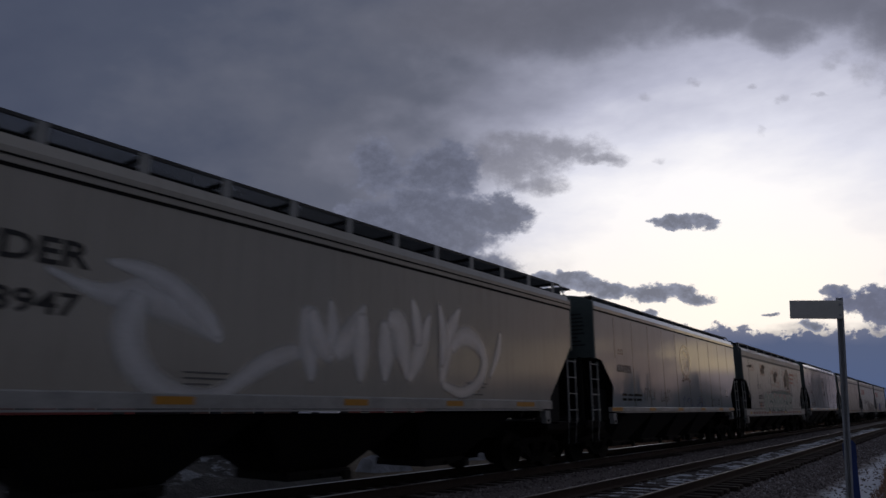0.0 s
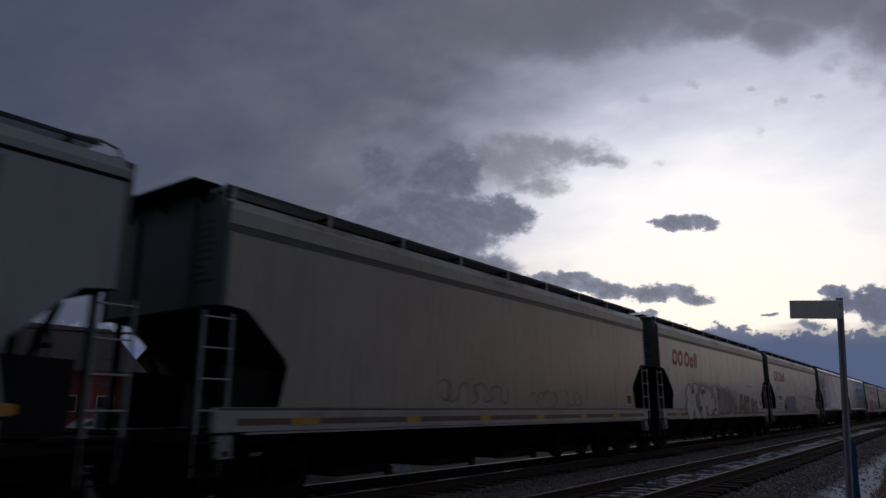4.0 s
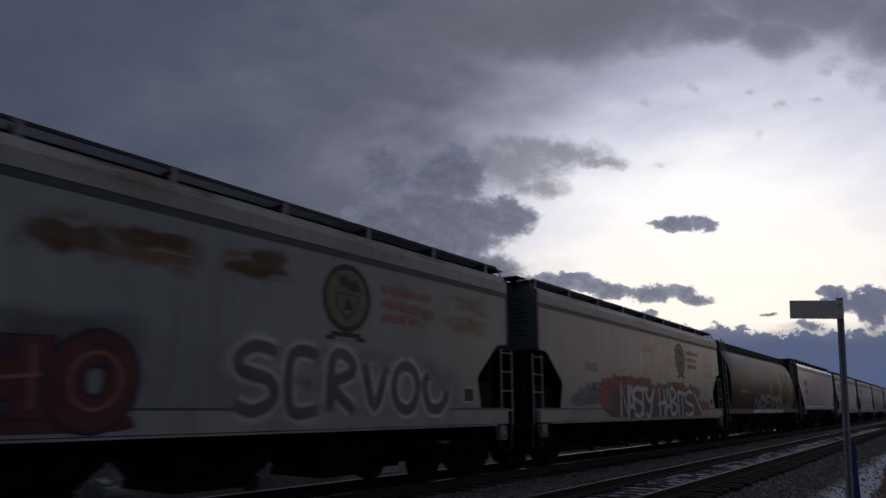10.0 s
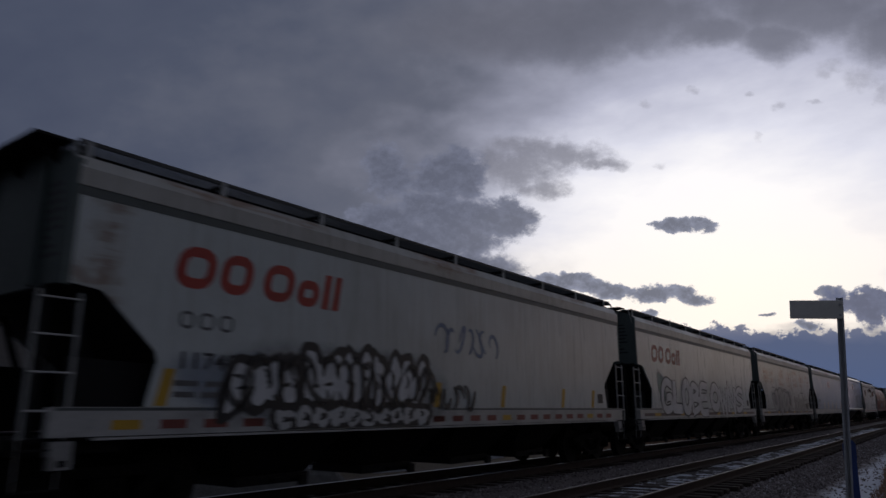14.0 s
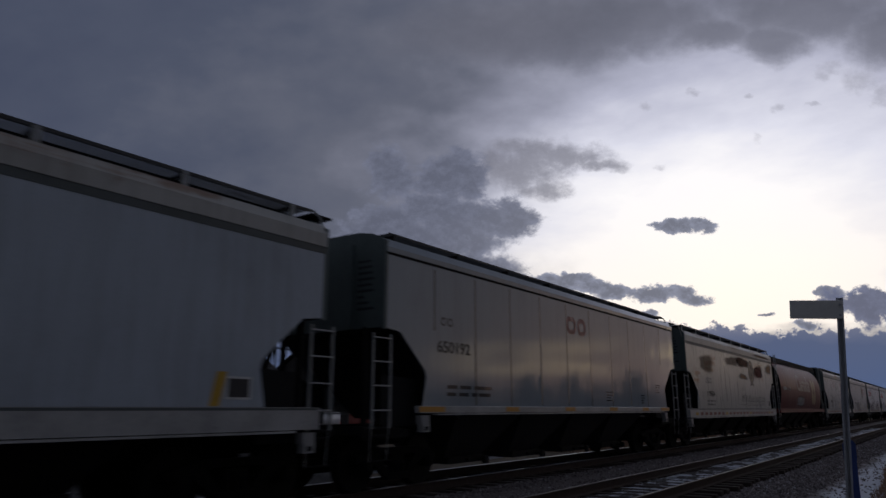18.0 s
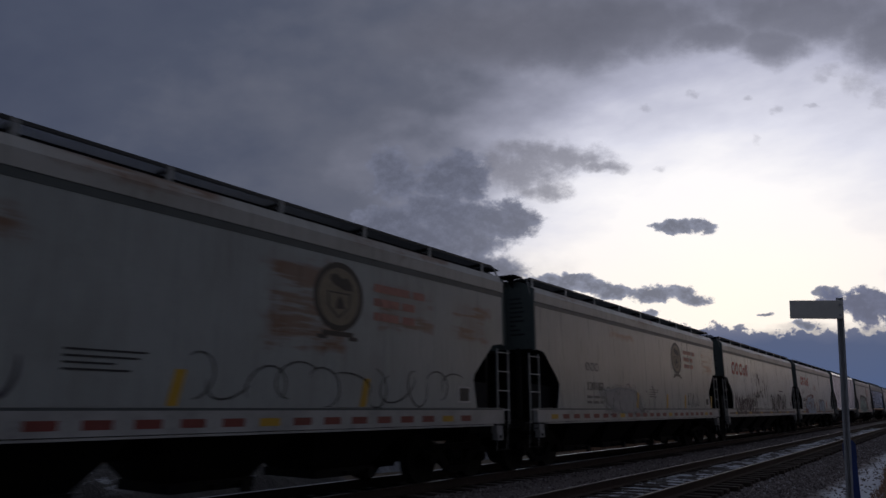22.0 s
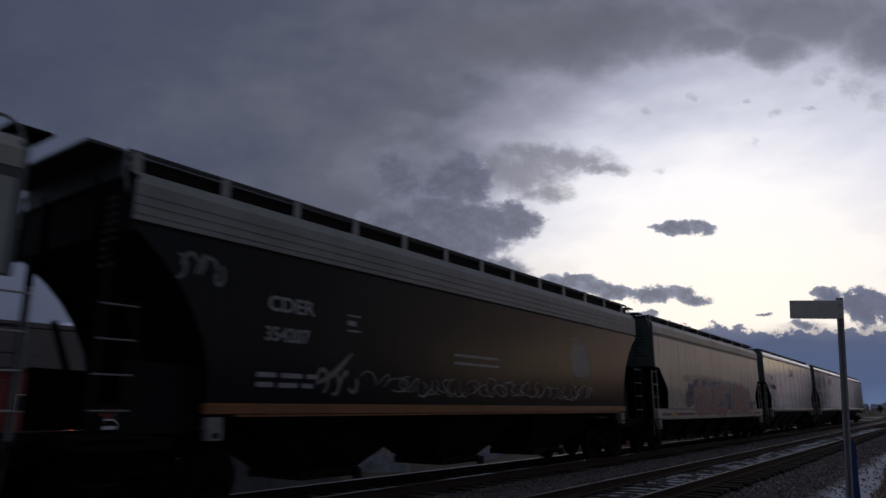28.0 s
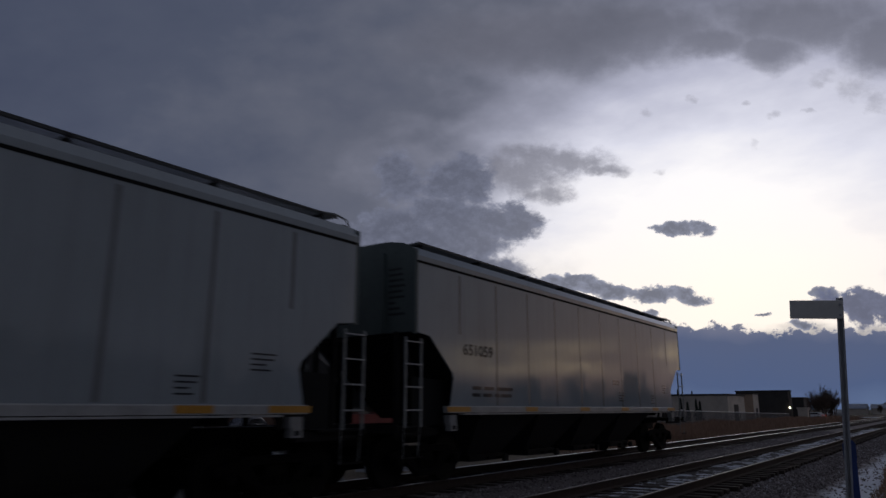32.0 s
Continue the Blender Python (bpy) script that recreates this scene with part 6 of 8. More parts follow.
def cars_second_quarter():
    out = [new_car(8, "651296", "shield", "pale blue-grey hopper car with a large dark shield")]
    car = old_car(9, "rusted grey hopper car with red and white graffiti", [(1.2, 2.4, 3.2, 3.6), (6.0, 8.2, 3.15, 3.65), (8.6, 9.9, 3.2, 3.75), (12.2, 13.6, 3.0, 3.6), (14.0, 15.4, 2.9, 3.7), (1.0, 2.0, 2.6, 2.9)], "118117", shield=11.08, mark=2.8)
    for i, (ya, yb, za, zb) in enumerate(((6.1, 7.0, 3.1, 3.6), (7.0, 8.05, 3.35, 3.68), (3.6, 4.7, 3.4, 3.7), (8.7, 9.9, 3.25, 3.7))):
        mist(car, ya, yb, za, zb, M["mist_rust"], "rust_bloom", 90 + i, ragged=0.5, square=0.95)
    mist(car, 5.9, 7.6, 1.9, 2.6, M["mist_blue"], seed=97, ragged=0.3)
    mist(car, 2.9, 8.0, 1.0, 2.65, M["mist_grey"], seed=91, ragged=0.12)
    patch(car, [(3.2, 1.16), (7.6, 1.16), (7.5, 1.38), (3.4, 1.40)], M["spray_maroon"], "graffiti_shade", HALF + 0.0165)
    stroke_letters(car, [("D", 3.6, 4.95, 1.3, 2.1), ("E", 4.95, 5.75, 1.3, 2.12), ("H", 5.6, 6.6, 1.3, 2.22), ("O", 6.5, 7.55, 1.25, 2.22)], M["spray_maroon"], M["spray_purple"], 0.36, 0.05, 92)
    stroke_letters(car, [("D", 3.85, 4.75, 1.4, 1.98), ("E", 5.1, 5.65, 1.42, 1.98), ("H", 5.75, 6.45, 1.42, 2.1), ("O", 6.7, 7.35, 1.4, 2.08)], M["spray_pink"], None, 0.045, 0.0, 93, x=HALF + 0.0285)
    mist(car, 8.4, 14.4, 1.2, 2.5, M["mist_grey"], seed=98, ragged=0.12)
    stroke_letters(car, [("S", 8.8, 9.8, 1.35, 2.38), ("E", 9.8, 10.6, 1.35, 2.3), ("R", 10.6, 11.4, 1.35, 2.3), ("V", 11.4, 12.2, 1.35, 2.25), ("O", 12.2, 13.1, 1.35, 2.25), ("?", 13.1, 14.0, 1.35, 2.2)], M["thin_spray_taupe"], M["chrome_spray"], 0.20, 0.11, 99, soft=True)
    out.append(car)
    car = old_car(10, "grey hopper car with large NASTY HABITS graffiti on red", [(9.4, 11.5, 2.75, 3.75), (7.0, 8.4, 3.2, 3.6), (13.8, 15.3, 2.6, 3.6)], "118029", shield=10.9, stripe="", mark=2.6)
    patch(car, [(3.7, 1.16), (13.4, 1.16), (13.2, 1.75), (10.0, 2.1), (7.6, 2.15), (4.0, 2.1)], M["spray_purple"], "graffiti_ground", HALF + 0.0138)
    puffs(car, [(3.8, 8.0, 2.12, 0.2), (8.4, 13.0, 2.08, 0.19), (4.6, 7.6, 2.28, 0.12), (9.4, 11.2, 2.27, 0.10), (13.0, 14.2, 1.55, 0.16), (3.7, 4.4, 1.7, 0.26), (7.8, 8.3, 1.75, 0.22)], (M["spray_red"], M["spray_red"], M["spray_maroon"], M["spray_dark_red"]), 101)
    patch(car, [(4.2, 1.16), (13.2, 1.16), (12.8, 1.62), (9.2, 1.95), (8.0, 1.8), (4.6, 1.95)], M["spray_purple"], "graffiti_ground", HALF + 0.0175)
    stroke_letters(car, [("N", 4.85, 5.68, 1.16, 2.2), ("A", 5.5, 6.15, 1.18, 2.1), ("S", 5.9, 6.85, 1.16, 2.13), ("T", 6.3, 7.3, 1.16, 2.12), ("Y", 6.9, 8.0, 1.18, 2.14)], M["spray_white"], M["spray_black"], 0.15, 0.03, 104, wild=0.05)
    stroke_letters(car, [("H", 8.2, 8.98, 1.16, 2.1), ("A", 8.85, 9.6, 1.16, 2.1), ("B", 9.4, 10.2, 1.16, 2.12), ("I", 10.05, 10.6, 1.16, 2.05), ("T", 10.4, 11.3, 1.16, 2.05), ("S", 11.0, 12.2, 1.16, 2.08), ("/", 12.2, 13.3, 1.16, 2.03)], M["spray_white"], M["spray_black"], 0.13, 0.028, 105, wild=0.05)
    mist(car, 1.6, 4.0, 1.5, 2.0, M["mist_teal"], seed=103)
    out.append(car)
    car = cylinder_car(M["brown"], length_of(11), M["wheat_green"], 11.15)
    for yy, zz, dy, dz, fat, w_ in ((12.85, 1.66, 0.66, 0.98, 0.34, 0.8), (14.65, 1.80, 0.60, 0.80, 0.10, 0.55)):
        for s_ in (-1, 1):
            for up in (0, 1):
                bm = BM()
                slab(bm, tail_leaf(yy + s_ * 0.12, zz + up * 0.88, s_ * dy, dz, fat), HALF + 0.004, HALF + 0.010)
                on_barrel(subdivided(part("wheat_leaf", bm, M["brown"], car)))
    patch(car, [(4.2, 1.225), (12.0, 1.225), (11.9, 1.40), (4.6, 1.40)], M["spray_white"], "graffiti_ground", 1.553)
    for o in stroke_letters(car, [("D", 5.9, 7.6, 1.34, 2.1), ("E", 7.3, 8.65, 1.34, 2.14), ("S", 8.5, 9.3, 1.34, 2.1), ("T", 9.0, 10.0, 1.34, 2.08), ("O", 10.0, 11.4, 1.34, 2.15)], M["spray_silver"], M["spray_black"], 0.36, 0.05, 112, lean=0.30):
        on_barrel(subdivided(o, 1))
    for o in stroke_letters(car, spread("??", 4.9, 6.1, 1.5, 1.9, 113), M["spray_silver"], M["spray_blue"], 0.16, 0.04, 113):
        on_barrel(subdivided(o, 1))
    for y_, z_ in ((6.3, 1.29), (9.9, 1.28)):
        bm = BM()
        slab(bm, [(y_ - 0.3, z_ - 0.06), (y_ + 0.3, z_ - 0.06), (y_ + 0.3, z_ + 0.06), (y_ - 0.3, z_ + 0.06)], 1.556, 1.560)
        part("reflector", bm, M["spray_yellow"], car, "yellow reflective strip")
    bars(car, 2.0, 2.32, [(0, 0.14, [(0.9, 0.12), (0.35, 0)])], M["faded_red"], "number", x=HALF + 0.05)
    bars(car, 8.6, 2.72, [(0, 0.56, [(0.30, 0)])], M["faint_pink"], "data_panel", x=HALF + 0.045)
    out.append(tagged(car, "dark brown rounded hopper car with yellow-green wheat panel", "hopper car"))
    car = hopper("trough", length_of(12), paint=M["tan"])
    words(car, "CDER", 1.83, 3.0, 0.44, M["ink"], "reporting_mark", bold=0.012, stretch=1.25)
    words(car, "353956", 1.79, 2.44, 0.40, M["ink"], "number", bold=0.010, stretch=1.3)
    small_print(car, 1.8, 2.08, M["faint_ink"])
    bars(car, 3.1, 1.98, [(0, 0.16, [(0.42, 0)])], M["ink"], "data_panel")
    plate_lines(car, 6.6, 2.0, M["faint_ink"], 0.9)
    plate_lines(car, 10.0, 1.95, M["faint_ink"], 0.9)
    add_reflectors(car, [1.9, 4.8, 7.6, 10.4, 13.2], 1.53, 15.7)
    out.append(tagged(car, "plain tan hopper car with roof walkway, clean sides", "hopper car"))
    car = old_car(13, "pale grey hopper car with black bubble graffiti", [(0.2, 0.6, 2.0, 4.0)], "117487", wordmark="red_ink", stripe="dashes", mark=1.45)
    mist(car, 1.5, 3.6, 1.2, 2.35, M["mist_blue"], seed=131, ragged=0.3, square=0.9)
    mist(car, 2.0, 7.8, 1.05, 2.45, M["mist_grey"], seed=136, x=HALF + 0.0155, ragged=0.12)
    bubbles(car, 2.25, 4.4, 1.40, 2.10, 5, M["spray_white"], M["spray_black"], 132, 0.0, 0.10)
    bubbles(car, 3.6, 6.6, 1.45, 2.38, 8, M["spray_white"], M["spray_black"], 138, 0.006, 0.10)
    bubbles(car, 3.1, 6.7, 1.14, 1.46, 10, M["dusty_white"], M["spray_black"], 137, 0.012, 0.08)
    scrawl(car, 2.3, 6.9, 1.4, 2.25, "spray_black", 133, 0.15, 16, "graffiti_stroke", 0.038)
    scrawl(car, 6.6, 8.25, 1.42, 1.86, "spray_black", 135, 0.15, 8, "graffiti_stroke", 0.032)
    scrawl(car, 7.0, 9.2, 2.45, 3.05, "faint_blue", 134, 0.12, 7, "graffiti")
    for y in (1.2, 4.6, 6.9, 9.3, 12.2, 14.0):
        slash(car, y)
    out.append(car)
    car = old_car(14, "pale grey hopper car with white GLOBE OWNS letters", [], "", wordmark="faded_red", stripe="yellow")
    mist(car, 1.7, 2.6, 1.6, 2.7, M["mist_teal"], seed=141)
    stroke_letters(car, spread("GLOBE", 2.1, 7.6, 1.3, 2.4, 142), M["spray_white"], M["spray_black"], 0.34, 0.05, 142)
    stroke_letters(car, spread("OWNS", 8.0, 13.4, 1.3, 2.35, 143), M["spray_white"], M["spray_black"], 0.34, 0.05, 143)
    out.append(car)
    car = old_car(15, "heavily rusted grey hopper car with black outline graffiti", [(5.0, 6.7, 2.7, 3.75), (7.2, 9.1, 2.6, 3.55), (9.4, 11.0, 2.7, 3.85), (11.7, 13.5, 2.8, 3.6), (14.2, 15.6, 2.9, 3.7), (1.0, 3.6, 2.8, 3.6)], "", seed=1.0, stripe="yellow")
    mist(car, 2.4, 9.0, 1.2, 2.6, M["mist_grey"], seed=151, ragged=0.15)
    stroke_letters(car, spread("????", 3.0, 8.6, 1.3, 2.5, 152), M["faint_grey"], M["spray_taupe"], 0.30, 0.035, 152)
    scrawl(car, 3.0, 7.0, 2.35, 2.6, "spray_black", 156, 0.06, 5, "graffiti_stroke", 0.028)
    stroke_letters(car, spread("???????", 9.2, 14.3, 1.25, 2.2, 153, 0.06), M["faint_grey"], M["spray_black"], 0.22, 0.035, 153)
    puffs(car, [(13.2, 14.2, 1.6, 0.16)], (M["spray_black"],), 154, HALF + 0.028)
    bars(car, 11.6, 2.46, [(0, 0.05, [(1.4, 0)])], M["ink"], "paint_line")
    out.append(car)
    return out


def cars_third_quarter():
    out = []
    car = old_car(16, "clean pale grey hopper car with orange paint strokes", [], "116930", stripe="", tone=(0.42, 0.47, 0.53), mark=1.6, rough=0.24)
    glyph_blocks(car, 7.33, 3.1, (0.56, 0.52), 0.46, 0.10, M["faded_red"], "owner_mark", stroke=0.26)
    for y in (4.3, 6.45, 8.75, 11.0, 14.0):
        slash(car, y)
    plate_lines(car, 9.7, 1.85, M["faint_ink"], 0.8)
    out.append(car)
    out.append(new_car(17, "650192", "red", "pale grey hopper car with a faded red mark"))
    car = old_car(18, "grey hopper car with rust bands and box scribbles", [(2.2, 4.1, 2.9, 3.6), (8.0, 9.9, 3.35, 3.9), (10.9, 13.1, 2.85, 3.8), (14.2, 15.4, 3.0, 3.8), (0.8, 1.6, 2.4, 3.0)], "119850", shield=10.5, stripe="dashes", mark=2.4, rust_over=True)
    for i, (ya, yb, za, zb, m) in enumerate(((11.05, 13.15, 2.88, 3.66, "mist_red_rust"), (11.2, 13.0, 3.0, 3.5, "mist_red_rust"), (7.6, 10.0, 3.38, 3.84, "mist_red_rust"), (5.6, 8.2, 3.3, 3.8, "mist_rust"), (7.8, 10.1, 3.3, 3.86, "mist_rust"),
                                             (13.7, 15.5, 3.25, 3.8, "mist_ochre"), (11.1, 15.0, 4.02, 4.18, "mist_ochre"), (7.9, 9.6, 2.75, 3.1, "mist_ochre"), (1.4, 3.9, 2.9, 3.6, "mist_rust"))):
        mist(car, ya, yb, za, zb, M[m], "rust_bloom", 180 + i, x=HALF + 0.0135 + 0.0004 * i + (0.024 if za > 4 else 0.0), ragged=0.25, square=0.75)
    rnd = random.Random(181)
    for i in range(11):  # a band of dark scribbled writing over thin lines
        y = 8.0 + 0.46 * i
        scrawl(car, y, y + 0.42, 1.75, 2.12 - 0.01 * i, "spray_black", 1810 + i, 0.05, 3, "scribble", 0.017)
        bm = BM()
        brush(bm, [(y - 0.2, 1.66 + rnd.uniform(-0.1, 0.06)), (y + rnd.uniform(0.2, 0.6), 1.66 + rnd.uniform(-0.1, 0.06))], 0.03, HALF + 0.0150 + 0.0004 * i)
        part("scribble", bm, M["faint_ink"], car)
    out.append(car)
    car = cylinder_car(M["red"], length_of(19))
    on_barrel(subdivided(words(car, "Canada", 5.56, 2.58, 1.42, M["wheat_pale"], "wordmark", stretch=1.16, bold=0.022, x=HALF + 0.004), 1))
    for b in bars(car, 1.0, 2.72, [(0, 0.2, [(0.2, 0.06), (0.2, 0.06), (0.24, 0.06), (0.2, 0)])], M["spray_silver"], "owner_mark", x=HALF + 0.01):
        on_barrel(b)
    on_barrel(words(car, "607895", 2.35, 2.52, 0.29, M["spray_silver"], "number", x=HALF + 0.01))
    for yy, m, fat in ((11.98, "wheat_cream", 0.36), (13.95, "maroon_stripe", 0.10)):
        for s in (-1, 1):
            for up in (0, 1):
                bm = BM()
                slab(bm, tail_leaf(yy + s * 0.17, 1.72 + up * 0.86, s * 0.58, 0.92, fat), HALF + 0.002, HALF + 0.008)
                on_barrel(subdivided(part("wheat_leaf", bm, M[m], car)))
    on_barrel(mist(car, 5.2, 8.1, 1.62, 2.2, M["mist_grey"], seed=191, ragged=0.4))
    for stroke in scrawl(car, 5.3, 8.0, 1.62, 2.15, "spray_silver", 192, 0.10, 12, "graffiti"):
        on_barrel(stroke)
    out.append(tagged(car, "deep red rounded hopper car with large pale lettering", "hopper car"))
    car = old_car(20, "grey hopper car with brown rust streaks and loops", [(9.3, 11.0, 2.3, 3.75), (11.7, 13.4, 2.8, 3.6), (14.0, 15.4, 2.8, 3.6), (5.0, 6.0, 3.2, 3.6)], "120025", shield=10.85, stripe="dashes")
    scrawl(car, 4.0, 6.2, 1.3, 2.5, "spray_purple", 201, 0.09, 4, "scrawl")
    scrawl(car, 8.0, 14.4, 1.45, 2.15, "spray_black", 202, 0.04, 11, "scrawl")
    plate_lines(car, 6.6, 2.1, M["ink"], 1.0)
    for y in (1.4, 7.9, 11.4):
        slash(car, y)
    out.append(car)
    car = old_car(21, "grey hopper car with shield and thin purple scribbles", [(13.8, 15.2, 2.8, 3.7), (4.5, 6.5, 3.5, 3.75)], "120187", shield=10.63, stripe="dashes")
    mist(car, 3.6, 7.4, 1.2, 2.1, M["mist_grey"], seed=211)
    scrawl(car, 3.6, 8.0, 1.25, 2.15, "spray_purple", 212, 0.04, 9, "scrawl")
    scrawl(car, 11.5, 13.0, 1.5, 2.05, "spray_black", 213, 0.06, 7, "tag")
    plate_lines(car, 7.6, 2.05, M["ink"], 0.9)
    for y in (6.4, 9.2, 11.2, 14.6):
        slash(car, y)
    out.append(car)
    car = old_car(22, "grey hopper car with grey paint-outs and black tags", [], "", wordmark="red_ink", stripe="yellow")
    rnd = random.Random(221)
    for i in range(22):  # paint that ran before it was wiped
        y, z = rnd.uniform(5.5, 8.4), rnd.uniform(2.35, 3.3)
        bm = BM()
        ribbon(bm, [(y + 0.05 * math.sin(j * 0.9 + i), z - 0.07 * j * rnd.uniform(0.7, 1.3), 0.05 + 0.06 * math.sin(math.pi * j / 6)) for j in range(7)], HALF + 0.0150 + 0.0004 * i)
        part("paint_run", bm, M["thin_spray_taupe"], car)
    plate_lines(car, 7.4, 1.75, M["faint_ink"], 0.8)
    scrawl(car, 5.5, 7.3, 2.0, 2.3, "spray_black", 223, 0.09, 5, "graffiti_stroke", 0.026)
    spiked_tag(car, 1.5, 4.7, 1.22, 2.15, 7, 226, M["spray_purple"], M["mist_grey"])
    scrawl(car, 1.6, 5.7, 1.2, 1.95, "spray_purple", 227, 0.17, 12, "graffiti_stroke", 0.032)
    scrawl(car, 4.9, 6.1, 1.5, 2.2, "spray_black", 228, 0.12, 4, "graffiti_stroke", 0.034)
    spiked_tag(car, 9.3, 13.0, 1.22, 2.3, 6, 224, M["spray_black"], M["dusty_white"])
    scrawl(car, 9.2, 13.2, 1.3, 2.25, "spray_black", 229, 0.2, 10, "graffiti_stroke", 0.0245)
    scrawl(car, 9.4, 13.1, 1.35, 2.15, "spray_white", 230, 0.05, 12, "graffiti_stroke", 0.033)
    bars(car, 11.6, 2.44, [(0, 0.06, [(1.2, 0)])], M["spray_purple"], "paint_line")
    out.append(car)
    car = old_car(23, "grey hopper car with pale blue and red graffiti", [(6.2, 7.4, 2.7, 3.1), (2.5, 4.5, 2.5, 2.9)], "119063", wordmark="red_ink", stripe="yellow", mark=1.4)
    patch(car, [(2.1, 1.16), (2.12, 1.6), (2.5, 2.06), (2.92, 2.12), (3.02, 2.27), (4.2, 2.36), (4.75, 2.44), (6.05, 2.4), (6.16, 1.75), (6.45, 1.9), (6.5, 1.16)], M["spray_dark_red"], "graffiti_shade", HALF + 0.0145)
    for i, q in enumerate(([(2.3, 1.62), (2.6, 2.0), (2.95, 1.98), (2.9, 1.8), (3.05, 1.7), (2.85, 1.4), (2.5, 1.5)], [(3.1, 1.30), (3.12, 2.12), (3.5, 2.24), (4.42, 2.26), (4.5, 1.98), (4.28, 1.9), (4.38, 1.32)],
                           [(4.46, 1.35), (4.52, 1.92), (4.76, 2.36), (5.06, 2.34), (5.02, 1.35)], [(5.10, 1.36), (5.12, 1.9), (5.32, 2.22), (5.58, 2.12), (6.02, 2.3), (5.96, 1.78), (5.66, 1.7), (5.64, 1.36)], [(5.85, 1.3), (6.0, 1.62), (6.38, 1.74), (6.4, 1.3)])):
        patch(car, q, M["spray_pale_blue"], "graffiti_letter", HALF + 0.0170 + 0.0002 * i)
    for i, q in enumerate(([(3.62, 1.70), (4.12, 1.75), (4.10, 1.90), (3.6, 1.86)], [(3.58, 1.42), (3.95, 1.45), (3.95, 1.56), (3.6, 1.55)], [(4.52, 1.55), (4.72, 1.98), (4.74, 1.5)], [(5.08, 1.55), (5.28, 1.88), (5.30, 1.5)], [(5.4, 1.80), (5.7, 1.92), (5.66, 2.0), (5.4, 1.95)])):
        patch(car, q, M["spray_dark_red"], "graffiti_shade", HALF + 0.0190 + 0.0002 * i)
    for i, line in enumerate(([(2.35, 1.64), (2.62, 1.98), (2.92, 1.96)], [(3.13, 1.5), (3.15, 2.1), (3.52, 2.21), (4.38, 2.23)], [(4.54, 1.92), (4.78, 2.33), (5.03, 2.31)], [(5.14, 1.9), (5.33, 2.19), (5.58, 2.1), (5.99, 2.27), (5.94, 1.8)])):
        bm = BM()
        brush(bm, line, 0.035, HALF + 0.0205 + 0.0015 * i)
        part("graffiti_highlight", bm, M["spray_white"], car)
    patch(car, [(3.2, 1.16), (6.6, 1.16), (6.3, 1.36), (3.0, 1.34)], M["spray_pale_blue"], "graffiti_shade", HALF + 0.0305)
    scrawl(car, 6.35, 8.0, 1.45, 2.0, "spray_dark_red", 233, 0.045, 7, "graffiti")
    puffs(car, [(8.2, 10.8, 1.9, 0.2), (8.1, 10.9, 1.5, 0.2)], (M["spray_brown"], M["spray_dark_red"]), 234)
    stroke_letters(car, spread("????", 8.2, 10.8, 1.25, 2.05, 236), M["spray_pale_blue"], M["spray_brown"], 0.24, 0.04, 236)
    bm = BM()
    disc(bm, 11.9, 1.75, 0.30, HALF + 0.013)
    part("tag", bm, M["faded_red"], car)
    out.append(car)
    return out


